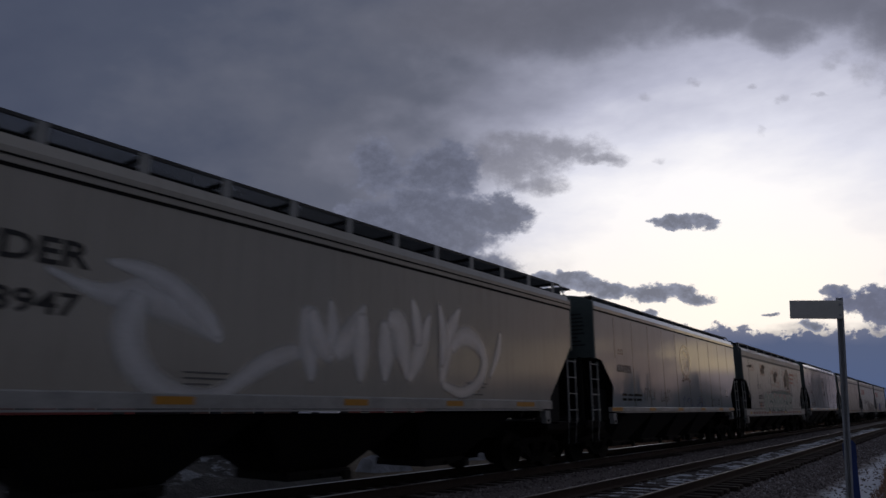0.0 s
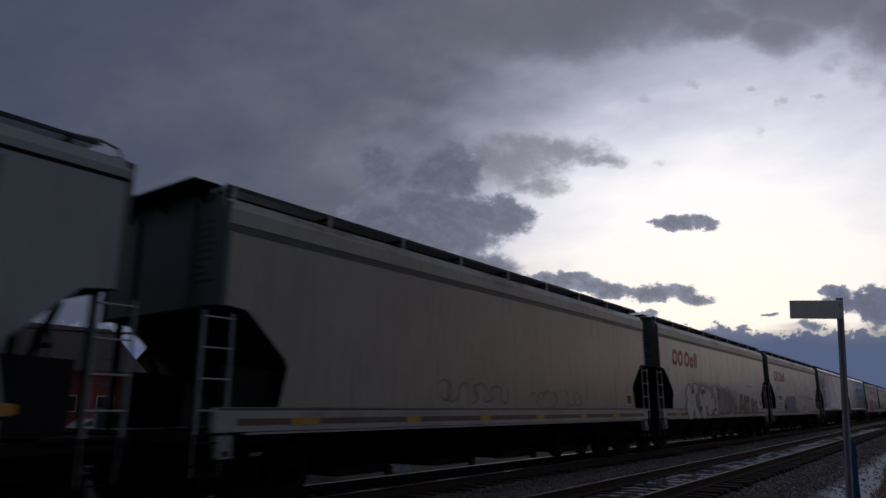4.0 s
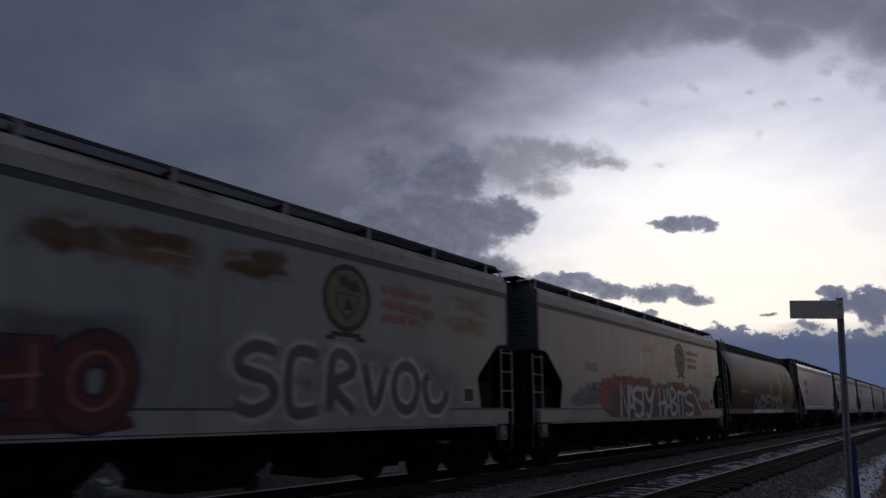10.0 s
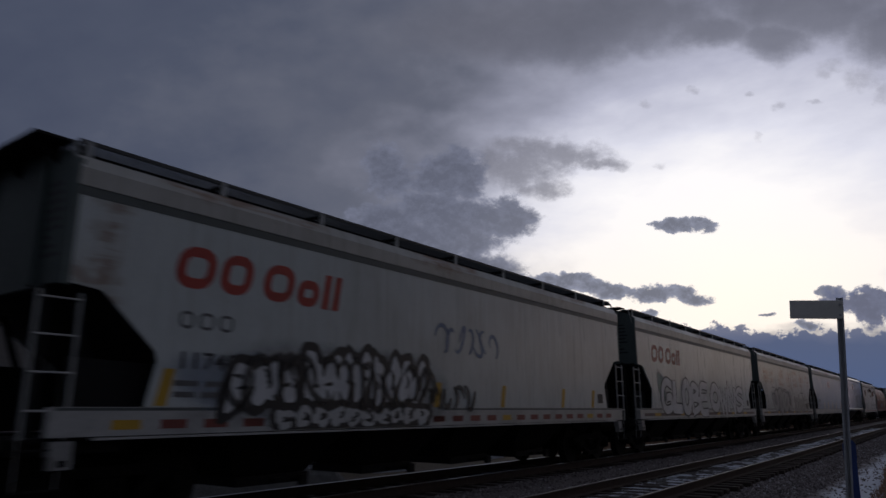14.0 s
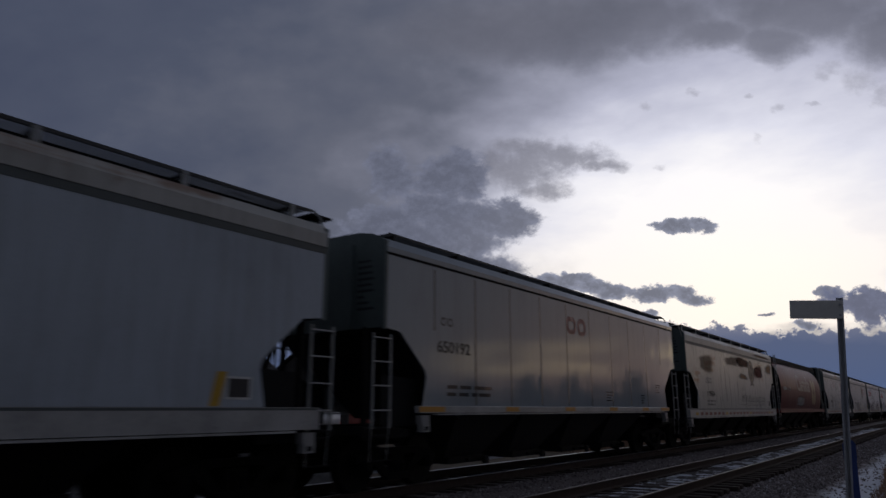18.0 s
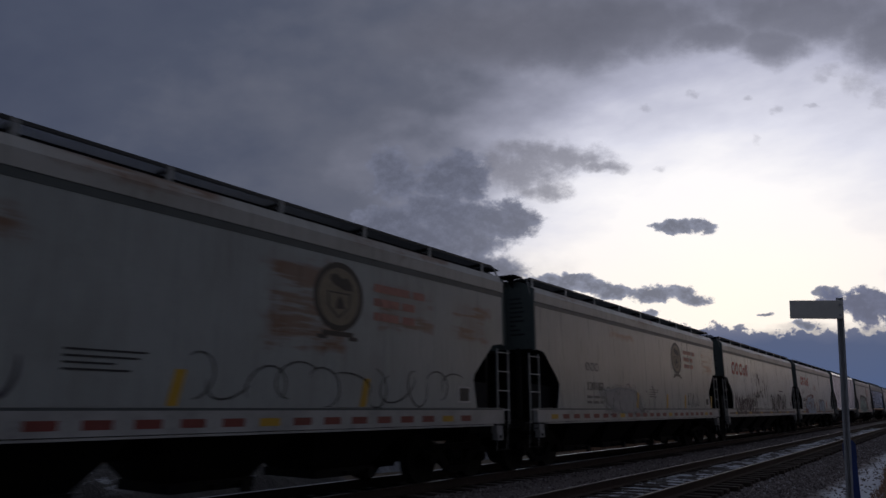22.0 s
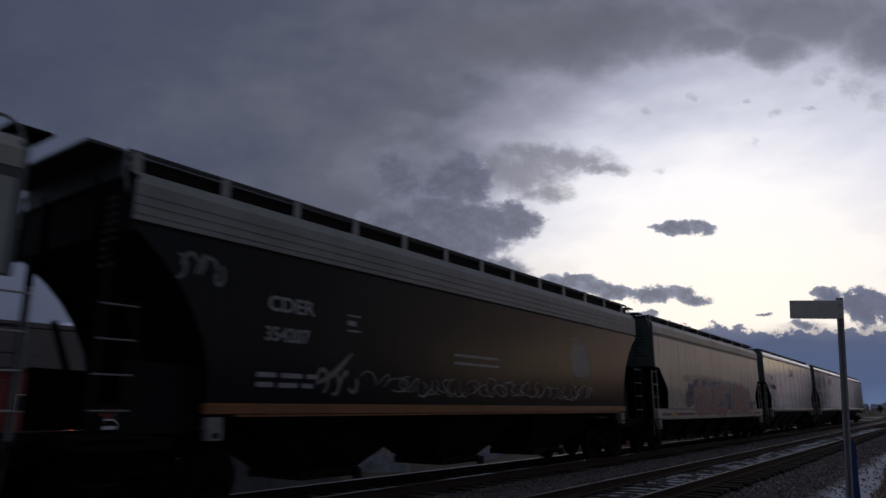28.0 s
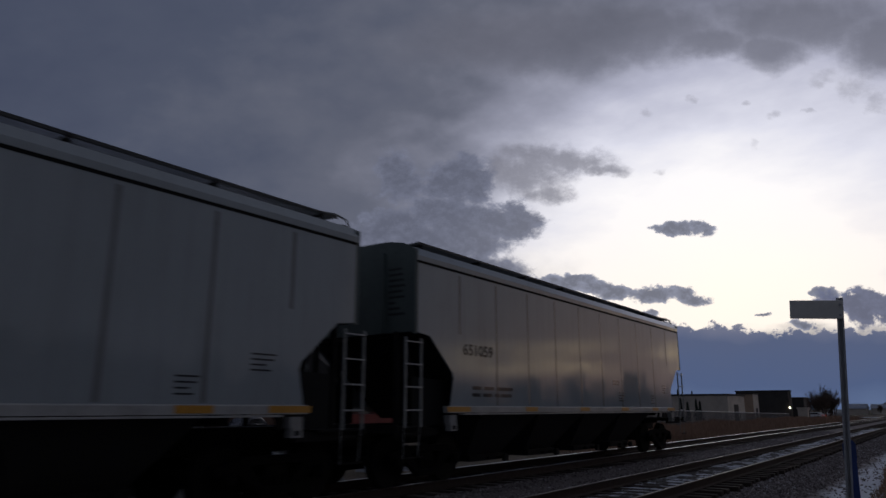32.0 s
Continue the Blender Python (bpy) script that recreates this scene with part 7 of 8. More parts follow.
def cars_last_quarter():
    out = [new_car(24, "650411", "none", "pale grey hopper car with plain ribbed panels")]
    car = old_car(25, "grey hopper car with teal and pink graffiti", [], "", shield=10.57, stripe="dashes")
    mist(car, 2.4, 11.2, 1.1, 3.0, M["mist_pink"], seed=251, ragged=0.12)
    mist(car, 2.6, 10.2, 0.9, 2.95, M["mist_teal"], seed=252, x=HALF + 0.0155, ragged=0.12)
    puffs(car, [(3.2, 9.4, 1.75, 0.38), (3.2, 9.6, 1.4, 0.3), (3.4, 9.2, 2.2, 0.26)], (M["spray_teal"], M["faint_teal"], M["spray_teal"], M["spray_mint"]), 253, HALF + 0.0172)
    for i, q in enumerate(([(7.75, 2.65), (8.6, 2.6), (8.45, 2.3), (8.0, 2.25)], [(8.55, 2.5), (9.1, 2.5), (9.05, 2.2), (8.5, 2.22)], [(8.1, 1.5), (8.5, 2.1), (8.65, 1.7), (8.3, 1.3)], [(8.9, 2.15), (9.15, 2.1), (9.3, 1.45), (9.0, 1.45)],
                           [(9.45, 1.35), (9.5, 1.7), (9.85, 1.8), (10.2, 1.65), (10.25, 1.18), (9.5, 1.18)], [(6.9, 2.5), (7.6, 2.35), (7.3, 1.9), (6.8, 2.0)], [(5.8, 2.6), (6.5, 2.5), (6.3, 2.1), (5.9, 2.2)], [(5.0, 1.9), (5.6, 2.2), (5.5, 1.4), (5.1, 1.3)],
                           [(3.6, 2.4), (4.5, 2.5), (4.4, 2.2), (3.7, 2.1)], [(4.0, 1.8), (4.4, 1.9), (4.7, 1.3), (4.2, 1.2)], [(6.2, 1.7), (6.7, 1.6), (6.6, 1.2), (6.2, 1.2)], [(7.2, 1.7), (7.7, 1.6), (7.5, 1.2), (7.1, 1.2)])):
        patch(car, q, M["spray_navy"], "graffiti_shade", HALF + 0.0245 + 0.0002 * i)
    mist(car, 9.3, 10.5, 1.75, 2.6, M["mist_pink"], seed=254, x=HALF + 0.0165, ragged=0.3, square=0.9)
    bm = BM()
    slab(bm, rounded(9.46, 10.24, 1.15, 1.80, 0.32, 0.0, 6), HALF + 0.0300, HALF + 0.0306)
    part("graffiti_shade", bm, M["spray_navy"], car)
    mist(car, 10.5, 10.95, 1.45, 2.0, M["mist_pink"], seed=255, ragged=0.2)
    scrawl(car, 10.5, 10.9, 1.5, 1.95, "spray_purple", 256, 0.06, 4, "tag")
    slash(car, 8.7)
    slash(car, 11.0)
    out.append(car)
    car = hopper("dark", length_of(26), paint=M["black_paint"], chord=M["roof_grey"], end=M["dark_steel"], sill=M["orange_sill"], ladders="dark_steel")
    words(car, "CDER", 2.18, 2.84, 0.31, M["spray_silver"], "reporting_mark", bold=0.008, stretch=1.15)
    words(car, "354207", 2.15, 2.40, 0.29, M["spray_silver"], "number", bold=0.006)
    small_print(car, 2.05, 1.94, M["spray_silver"])
    bars(car, 3.85, 2.95, [(0, 0.03, [(0.3, 0)]), (-0.25, 0.03, [(0.3, 0)]), (-0.1, 0.08, [(0.2, 0)])], M["spray_silver"], "data_panel")
    bars(car, 6.9, 2.50, [(0, 0.05, [(1.7, 0)]), (-0.16, 0.05, [(1.7, 0)])], M["spray_silver"], "data_lettering")
    scrawl(car, 4.2, 13.4, 1.66, 2.05, "faint_grey", 261, 0.045, 26, "graffiti")
    scrawl(car, 5.0, 13.2, 1.66, 1.98, "spray_silver", 264, 0.022, 22, "graffiti", 0.04)
    swept(car, [(3.2, 1.80, 0.05), (3.6, 2.0, 0.16), (4.0, 2.34, 0.05)], M["thin_faint_grey"], HALF + 0.0150, "graffiti")
    scrawl(car, 3.2, 4.1, 1.66, 2.05, "faint_grey", 265, 0.10, 4, "graffiti", 0.024)
    mist(car, 12.1, 13.4, 2.05, 3.35, M["mist_grey"], seed=262, ragged=0.12)
    scrawl(car, 0.6, 1.4, 3.05, 3.46, "faint_grey", 263, 0.09, 5, "tag")
    for s_ in (-1, 1):
        bm = BM()
        box(bm, s_ * 1.33 - 0.01, s_ * 1.33 + 0.01, 0.1, length_of(26) - 0.5, 4.36, 4.61)
        part("hatch_coaming", bm, M["dark_steel"], car, "black plate under the roof walkway")
    out.append(tagged(car, "black hopper car with grey eaves and orange sill stripe", "hopper car"))
    car = old_car(27, "grey hopper car with rose COOLIES LADY graffiti over blue", [], "124063", stripe="yellow", mark=3.05, tone=(0.42, 0.405, 0.375))
    mist(car, 3.0, 13.8, 1.2, 2.75, M["mist_blue"], seed=271, ragged=0.15)
    puffs(car, [(3.3, 5.0, 1.75, 0.22), (3.6, 4.4, 2.2, 0.2), (4.3, 6.0, 2.4, 0.13), (6.8, 8.4, 2.4, 0.12), (8.6, 9.6, 1.7, 0.28), (6.4, 8.2, 1.7, 0.2), (13.1, 13.7, 1.6, 0.2)], (M["spray_blue"], M["spray_navy"], M["spray_blue"]), 272)
    stroke_letters(car, [("C", 4.05, 4.6, 1.3, 2.15), ("O", 4.5, 5.5, 1.2, 2.42), ("O", 5.45, 6.25, 1.3, 2.26), ("L", 6.15, 6.9, 1.3, 2.3), ("I", 6.75, 7.2, 1.3, 2.4), ("E", 7.1, 7.95, 1.3, 2.3), ("S", 7.75, 8.95, 1.2, 2.45)], M["spray_rose"], M["faint_blue"], 0.30, 0.06, 275)
    stroke_letters(car, [("L", 9.55, 10.3, 1.25, 2.5), ("A", 10.2, 11.3, 1.25, 2.52), ("D", 11.3, 12.3, 1.25, 2.45), ("Y", 12.2, 13.25, 1.22, 2.38)], M["spray_rose"], M["faint_blue"], 0.32, 0.06, 276)
    scrawl(car, 1.4, 3.0, 1.6, 2.2, "faint_blue", 274, 0.06, 6, "tag")
    out.append(car)
    out.append(new_car(28, "650283", "red", "pale grey hopper car with a faded red mark"))
    out.append(new_car(29, "650102", "red", "pale grey hopper car with a faded red mark, streaked seams"))
    out.append(new_car(30, "651059", "none", "last pale grey hopper car of the train, shiny side"))
    return out


CARS = cars_first_quarter() + cars_second_quarter() + cars_third_quarter() + cars_last_quarter()
for car_, y_ in zip(CARS, FRONTS):
    tagged(car_, group="cars of the freight train")
    car_.location = (TRAIN_X, y_, 0)

# ---- beside the track ----
M["galvanised"] = worn("galvanised_post", (0.36, 0.37, 0.40), rough=0.5, metal=0.2, scale=9.0)
M["plate_back"] = worn("dull_plate_back", (0.68, 0.66, 0.63), (0.5, 0.48, 0.45), rough=0.6, scale=6.0)
M["marker_blue"] = worn("blue_marker_plastic", (0.02, 0.05, 0.22), rough=0.45, scale=7.0)
M["snow"] = worn("old_snow", (0.28, 0.29, 0.32), (0.08, 0.08, 0.085), rough=0.8, scale=3.0, amount=0.5)
M["dry_grass"] = worn("dry_grass", (0.36, 0.225, 0.155), (0.15, 0.092, 0.066), rough=0.9, scale=1.5)
M["beige_wall"] = worn("beige_metal_wall", (0.52, 0.46, 0.40), rough=0.6, scale=0.6)
M["cream_wall"] = worn("cream_wall", (0.68, 0.62, 0.54), rough=0.6, scale=0.6)
M["rust_wall"] = worn("rust_brown_wall", (0.40, 0.29, 0.21), rough=0.6, scale=0.6)
M["brown_wall"] = worn("dull_brown_wall", (0.12, 0.07, 0.05), rough=0.7, scale=0.6)
M["dark_wall"] = worn("dark_brick_wall", (0.05, 0.044, 0.042), rough=0.8, scale=0.8)
M["red_wall"] = worn("red_wall", (0.22, 0.035, 0.03), rough=0.6, scale=0.7)
M["shingle"] = worn("grey_shingle", (0.07, 0.062, 0.058), rough=0.85, scale=2.0)
M["blue_roof"] = worn("blue_grey_roof", (0.12, 0.16, 0.24), rough=0.5, scale=0.7)
M["bark"] = worn("bare_twig_bark", (0.13, 0.09, 0.072), rough=0.9, scale=4.0)
M["needles"] = worn("dark_needles", (0.018, 0.026, 0.018), rough=0.9, scale=3.0)
M["car_white"] = worn("white_car_paint", (0.62, 0.63, 0.65), rough=0.25, scale=3.0, amount=0.15)
M["car_dark"] = worn("dark_car_paint", (0.05, 0.05, 0.06), rough=0.25, scale=3.0, amount=0.2)
M["glass"] = worn("dark_window_glass", (0.02, 0.022, 0.026), rough=0.08, scale=2.0, amount=0.2)
M["pale_rail"] = worn("pale_galvanised_rail", (0.62, 0.63, 0.64), rough=0.45, scale=3.0)
M["wire"] = worn("fence_wire", (0.22, 0.22, 0.23), rough=0.5, metal=0.6, scale=5.0)


def glowing(name, colour, power):
    m = bpy.data.materials.new(name)
    n = Nodes(tree_of(m))
    out, e = n.add("ShaderNodeOutputMaterial"), n.add("ShaderNodeEmission")
    n.put(e.inputs[0], (*colour, 1))
    n.put(e.inputs[1], power)
    n.t.links.new(e.outputs[0], out.inputs[0])
    return m


M["lamp_glow"] = glowing("lamp_glow", (1.0, 0.86, 0.62), 6.0)
M["tail_glow"] = glowing("tail_lamp_glow", (1.0, 0.10, 0.05), 0.5)


def sign_post():
    post = tagged(new("sign_post"), "grey steel post carrying a blank plate, seen from behind", "sign post")
    bm = BM()
    # open channel section, a little twisted by use
    prof = [(0.74 * x, 0.74 * y) for x, y in [(-0.028, -0.016), (-0.012, -0.016), (-0.008, 0.014), (0.008, 0.014), (0.012, -0.016), (0.028, -0.016), (0.028, -0.010), (0.016, -0.010), (0.012, 0.020), (-0.012, 0.020), (-0.016, -0.010), (-0.028, -0.010)]]
    a = [bm.verts.new((x, y, -0.05)) for x, y in prof]
    b = [bm.verts.new((x, y, 2.72)) for x, y in prof]
    for i in range(len(prof)):
        j = (i + 1) % len(prof)
        bm.faces.new((a[i], a[j], b[j], b[i]))
    bm.faces.new(a[::-1])
    bm.faces.new(b)
    pole = part("pole", bm, M["galvanised"], post)
    bm = BM()
    box(bm, -0.300, 0.018, -0.026, -0.018, 2.575, 2.70)
    bmesh.ops.bevel(bm, geom=bm.edges[:], offset=0.003, segments=1, affect="EDGES")
    plate = part("plate", bm, M["plate_back"], post, "blank grey metal plate")
    for z in (2.60, 2.67):
        bm = BM()
        rod(bm, (0, -0.034, z), (0, 0.026, z), 0.008, 6)
        part("bolt", bm, M["galvanised"], plate)
    post.matrix_basis = pose(-0.70, 5.2, -0.56, 0, 4.0, 8)
    return post


def marker_post():
    post = tagged(new("marker_post"), "flat blue plastic marker post beside the sign post", "marker post")
    bm = BM()
    box(bm, -0.034, 0.034, -0.012, 0.012, -0.05, 1.72)
    bmesh.ops.bevel(bm, geom=bm.edges[:], offset=0.006, segments=2, affect="EDGES")
    part("blade", bm, M["marker_blue"], post)
    bm = BM()
    bar_y(bm, [(-0.036, 1.66), (0.036, 1.66), (0.036, 1.76), (0.02, 1.785), (-0.02, 1.785), (-0.036, 1.76)], -0.014, 0.014)
    part("cap", bm, M["marker_blue"], post)
    post.matrix_basis = pose(-0.618, 5.34, -0.56, 0, 1.2, 20)
    return post


sign_post()
marker_post()


def stone_mesh(bm, c, r, rnd):
    """A broken stone: a squashed, uneven octahedron."""
    v = []
    for d in ((1, 0, 0), (-1, 0, 0), (0, 1, 0), (0, -1, 0), (0, 0, 1), (0, 0, -0.6)):
        k = r * rnd.uniform(0.65, 1.25)
        v.append((c[0] + d[0] * k + rnd.uniform(-0.25, 0.25) * r, c[1] + d[1] * k + rnd.uniform(-0.25, 0.25) * r, c[2] + d[2] * k * 0.8))
    return v


def ballast_stones():
    rnd = random.Random(11)
    verts, faces = [], []
    tri = ((0, 2, 4), (2, 1, 4), (1, 3, 4), (3, 0, 4), (2, 0, 5), (1, 2, 5), (3, 1, 5), (0, 3, 5))
    for i in range(42000):
        y = 8 + 52 * rnd.random() ** 1.7
        z_ = rnd.random()
        if z_ < 0.50:
            x = rnd.uniform(-4.0, -1.5)
        elif z_ < 0.78:
            x = rnd.uniform(-8.3, -6.3)
        elif z_ < 0.9:
            x = rnd.uniform(-6.4, -3.9)
        else:
            x = rnd.uniform(-12.4, -8.2)
        if min(abs(x - TRAIN_X - s * 0.7535) for s in (-1, 1)) < 0.14 or min(abs(x - SIDING_X - s * 0.7535) for s in (-1, 1)) < 0.14:
            continue
        if x > -2.75 and rnd.random() < 0.88:
            continue
        r = rnd.uniform(0.018, 0.042) if y < 35 else rnd.uniform(0.03, 0.05)
        low = -0.02 if abs(x - SIDING_X) < 1.3 or abs(x - TRAIN_X) < 1.3 else 0.0
        base = len(verts)
        verts += stone_mesh(None, (x, y, ground_height(x, y) + r * 0.3 + low), r, rnd)
        faces += [tuple(base + j for j in f) for f in tri]
    me = bpy.data.meshes.new("ballast_stones")
    me.from_pydata(verts, [], faces)
    m, n, b = surface("broken_ballast", 0.85)
    geo = n.add("ShaderNodeNewGeometry")
    n.put(b.inputs["Base Color"], n.ramp(geo.outputs["Random Per Island"], [(0.0, (0.07, 0.058, 0.056)), (0.6, (0.19, 0.16, 0.157)), (0.93, (0.29, 0.255, 0.25)), (1.0, (0.46, 0.45, 0.46))]))
    me.materials.append(m)
    return tagged(new("ballast_stones", me), "loose dark grey broken ballast stones", "ballast", kind="stuff")


ballast_stones()


def gravel_bank(x, y, rx, ry, h, mat, name, label, seed):
    """A long low heap with an uneven surface."""
    rnd = random.Random(seed)
    nx, ny = 16, 48
    verts, faces = [], []
    for j in range(ny + 1):
        for i in range(nx + 1):
            u, v = 2 * i / nx - 1, 2 * j / ny - 1
            px, py = x + rx * u, y + ry * v
            top = max(0.0, 1 - abs(u) ** 1.5) * min(1.0, (1 - abs(v)) * 6)
            bumps = 0.75 + 0.5 * noise.noise((px * 0.9, py * 0.55, seed)) + 0.12 * noise.noise((px * 5, py * 5, seed))
            verts.append((px, py, -0.85 + (h + 0.2) * top * bumps + rnd.uniform(-0.02, 0.02)))
    w = nx + 1
    faces = [(j * w + i, j * w + i + 1, (j + 1) * w + i + 1, (j + 1) * w + i) for j in range(ny) for i in range(nx)]
    me = bpy.data.meshes.new(name)
    me.from_pydata(verts, [], faces)
    me.materials.append(mat)
    return tagged(new(name, me), label, "heap")


def snowy_gravel():
    m, n, b = surface("gravel_with_snow", 0.9)
    co = n.add("ShaderNodeTexCoord").outputs["Object"]
    geo = n.add("ShaderNodeNewGeometry")
    sep = n.add("ShaderNodeSeparateXYZ")
    n.put(sep.inputs[0], co)
    g = n.mix(n.noise(co, 14, 4, 0.7), (0.03, 0.028, 0.028), (0.17, 0.165, 0.16))
    s = n.math("MULTIPLY", n.remap(n.noise(n.scaled(co, (2, 1, 4)), 1.2, 5, 0.65), 0.52, 0.6), n.remap(sep.outputs[2], -0.35, 0.05))
    n.put(b.inputs["Base Color"], n.mix(s, g, (0.42, 0.44, 0.48)))
    bump(n, b, n.noise(co, 22, 3), 0.9, 0.06)
    return m


M["snowy_gravel"] = snowy_gravel()
gravel_bank(-15.2, 8.6, 1.9, 6.4, 1.75, M["snowy_gravel"], "gravel_bank", "long grey gravel heap with thin snow", 3.0)
gravel_bank(-16.6, 19.2, 0.7, 1.0, 0.62, M["snow"], "snow_mound", "low heap of old snow beyond the track", 5.0)
gravel_bank(-17.4, 26.5, 0.8, 1.3, 0.72, M["snow"], "snow_mound", "low heap of old snow beyond the track", 7.0)


def grass_tufts(name, spots, seed, label, tall):
    rnd = random.Random(seed)
    verts, faces = [], []
    for x0, x1, y0, y1, count in spots:
        for i in range(count):
            x, y = rnd.uniform(x0, x1), rnd.uniform(y0, y1)
            g = ground_height(x, y)
            hgt = tall * rnd.uniform(0.3, 1.0) * max(0.25, 0.75 + 0.9 * noise.noise((x * 0.35, y * 0.13, 2.0)))
            w = (0.006 + 0.0007 * max(0.0, y - 15)) * rnd.uniform(0.7, 1.3)
            a = rnd.uniform(0, 6.28)
            dx, dy = math.cos(a), math.sin(a)
            bend = rnd.uniform(0.05, 0.45) * hgt
            k = len(verts)
            verts += [(x - dx * w, y - dy * w, g - 0.02), (x + dx * w, y + dy * w, g - 0.02), (x - dy * bend * 0.4 + dx * w * 0.7, y + dx * bend * 0.4 + dy * w * 0.7, g + hgt * 0.6), (x - dy * bend, y + dx * bend, g + hgt)]
            faces += [(k, k + 1, k + 2), (k, k + 2, k + 3)]
    me = bpy.data.meshes.new(name)
    me.from_pydata(verts, [], faces)
    me.materials.append(M["dry_grass"])
    return tagged(new(name, me), label, "grass", kind="stuff")


grass_tufts("dry_grass", [(-24, -14.5, 32, 70, 12000), (-27, -14.0, 70, 170, 26000)], 4, "tall dry brown grass beyond the tracks", 0.9)
grass_tufts("verge_grass", [(-1.75, -0.9, 14.5, 24, 2600), (-1.9, 1.0, 24, 45, 2500), (-0.9, 1.5, 12, 24, 1500)], 5, "short dry brown grass on the verge", 0.42)


# ---- far side buildings ----
def hall(x0, x1, y0, y1, top, mats, label, windows=(), doors=(), roof="flat", name="shed", pitch=0.32):
    """A plain building: walls, roof, windows and doors on the two sides that face the track."""
    b = tagged(new(name), label, "building")
    g = -0.8
    t = 0.25
    for i, (a0, a1, c0, c1) in enumerate(((x0, x1, y0, y0 + t), (x0, x1, y1 - t, y1), (x0, x0 + t, y0 + t, y1 - t), (x1 - t, x1, y0 + t, y1 - t))):
        bm = BM()
        box(bm, a0, a1, c0, c1, g, top)
        part("wall", bm, mats[1] if i == 3 else mats[0], b)
    bm = BM()
    if roof == "flat":
        box(bm, x0 - 0.15, x1 + 0.15, y0 - 0.15, y1 + 0.15, top, top + 0.3)
    elif roof == "cross":
        c = (y0 + y1) / 2
        slab(bm, [(y0 - 0.5, top - 0.05), (y1 + 0.5, top - 0.05), (c, top + pitch)], x0 - 0.4, x1 + 0.4)
    else:
        c, rise = (x0 + x1) / 2, (x1 - x0) * pitch
        bar_y(bm, [(x0 - 0.5, top - 0.1), (c, top + rise), (x1 + 0.5, top - 0.1), (x1 + 0.5, top + 0.08), (c, top + rise + 0.2), (x0 - 0.5, top + 0.08)], y0 - 0.5, y1 + 0.5)
        for y in (y0, y1):
            g2 = BM()
            d = 0.06
            bar_y(g2, [(x0, top), (x1, top), (c, top + rise - 0.05)], y - d if y == y0 else y - t, y + t if y == y0 else y + d)
            part("gable", g2, mats[0], b)
    part("roof", bm, mats[2], b)
    for face, p, z, w, h in windows:
        f = BM()
        fx = BM()
        if face == "east":
            box(f, x1 - 0.02, x1 + 0.03, p, p + w, z, z + h)
            box(fx, x1 + 0.03, x1 + 0.05, p + 0.08, p + w - 0.08, z + 0.08, z + h - 0.08)
        else:
            box(f, p, p + w, y0 - 0.03, y0 + 0.02, z, z + h)
            box(fx, p + 0.08, p + w - 0.08, y0 - 0.05, y0 - 0.03, z + 0.08, z + h - 0.08)
        wn = part("window", f, M["cream_wall"], b)
        part("pane", fx, M["glass"], wn)
    for p, w, h in doors:
        f = BM()
        box(f, x1 - 0.02, x1 + 0.05, p, p + w, g, g + h)
        part("door", f, M["dark_wall"], b)
    return b


hall(-44, -30.9, 125, 137, 3.7, (M["beige_wall"], M["cream_wall"], M["dark_wall"]), "long beige metal shed with a flat roof", doors=[(129, 3.0, 3.0)])
hall(-34.4, -32.2, 150, 155, 4.3, (M["rust_wall"], M["cream_wall"], M["dark_wall"]), "narrow rust-brown shed with a cream side", doors=[(152, 1.5, 2.4)])
dark = hall(-43.6, -31.6, 185, 189, 5.6, (M["dark_wall"], M["dark_wall"], M["dark_wall"]), "large dark flat-roofed building with a lit lamp", doors=[(186, 1.5, 3.0)])
bm_ = BM()
lathe_y(bm_, [(-0.2, 0.08), (-0.1, 0.2), (0.1, 0.2), (0.2, 0.08)], 184.8, 10, -31.5, 1.75)
part("wall_lamp", bm_, M["lamp_glow"], dark, "lit warm wall lamp")
hall(-33.5, -30.1, 196, 206, 4.05, (M["dark_wall"], M["dark_wall"], M["shingle"]), "small dark flat-roofed annex")
hall(-26.7, -24.8, 165, 168, 1.45, (M["beige_wall"], M["cream_wall"], M["beige_wall"]), "low beige hut by the track", doors=[(166.5, 1.0, 2.0)], name="hut")
hall(-34, -27.5, 320, 332, 1.6, (M["beige_wall"], M["beige_wall"], M["blue_roof"]), "far shed with a blue-grey pitched roof", roof="cross", pitch=1.9)
hall(-26.5, -20.5, 330, 342, 1.7, (M["cream_wall"], M["beige_wall"], M["blue_roof"]), "far pale shed with a grey-blue pitched roof", roof="cross", pitch=1.7)
hall(-24, -19, 360, 380, 3.4, (M["beige_wall"], M["beige_wall"], M["shingle"]), "far house with a grey pitched roof", roof="pitched", name="house")
# street seen through the gaps between cars
hall(-70, -57, 12, 33, 4.4, (M["red_wall"], M["red_wall"], M["shingle"]), "red-walled building with a steep grey shingle roof", [("east", 14 + 3.1 * i, 1.2, 1.5, 1.3) for i in range(6)], [(31, 1.0, 2.1)], "pitched", "house")
hall(-68, -55, 37, 49, 3.2, (M["dark_wall"], M["brown_wall"], M["shingle"]), "brown house with a grey shingle roof", [("east", 39, 0.9, 1.4, 1.2), ("east", 44, 0.9, 1.4, 1.2)], [(42, 1.0, 2.1)], "pitched", "house")
hall(-66, -52, 54, 72, 4.0, (M["dark_wall"], M["red_wall"], M["shingle"]), "dark red house with a grey shingle roof", [("east", 56 + 4 * i, 1.0, 1.4, 1.2) for i in range(4)], [(70, 1.0, 2.1)], "pitched", "house")


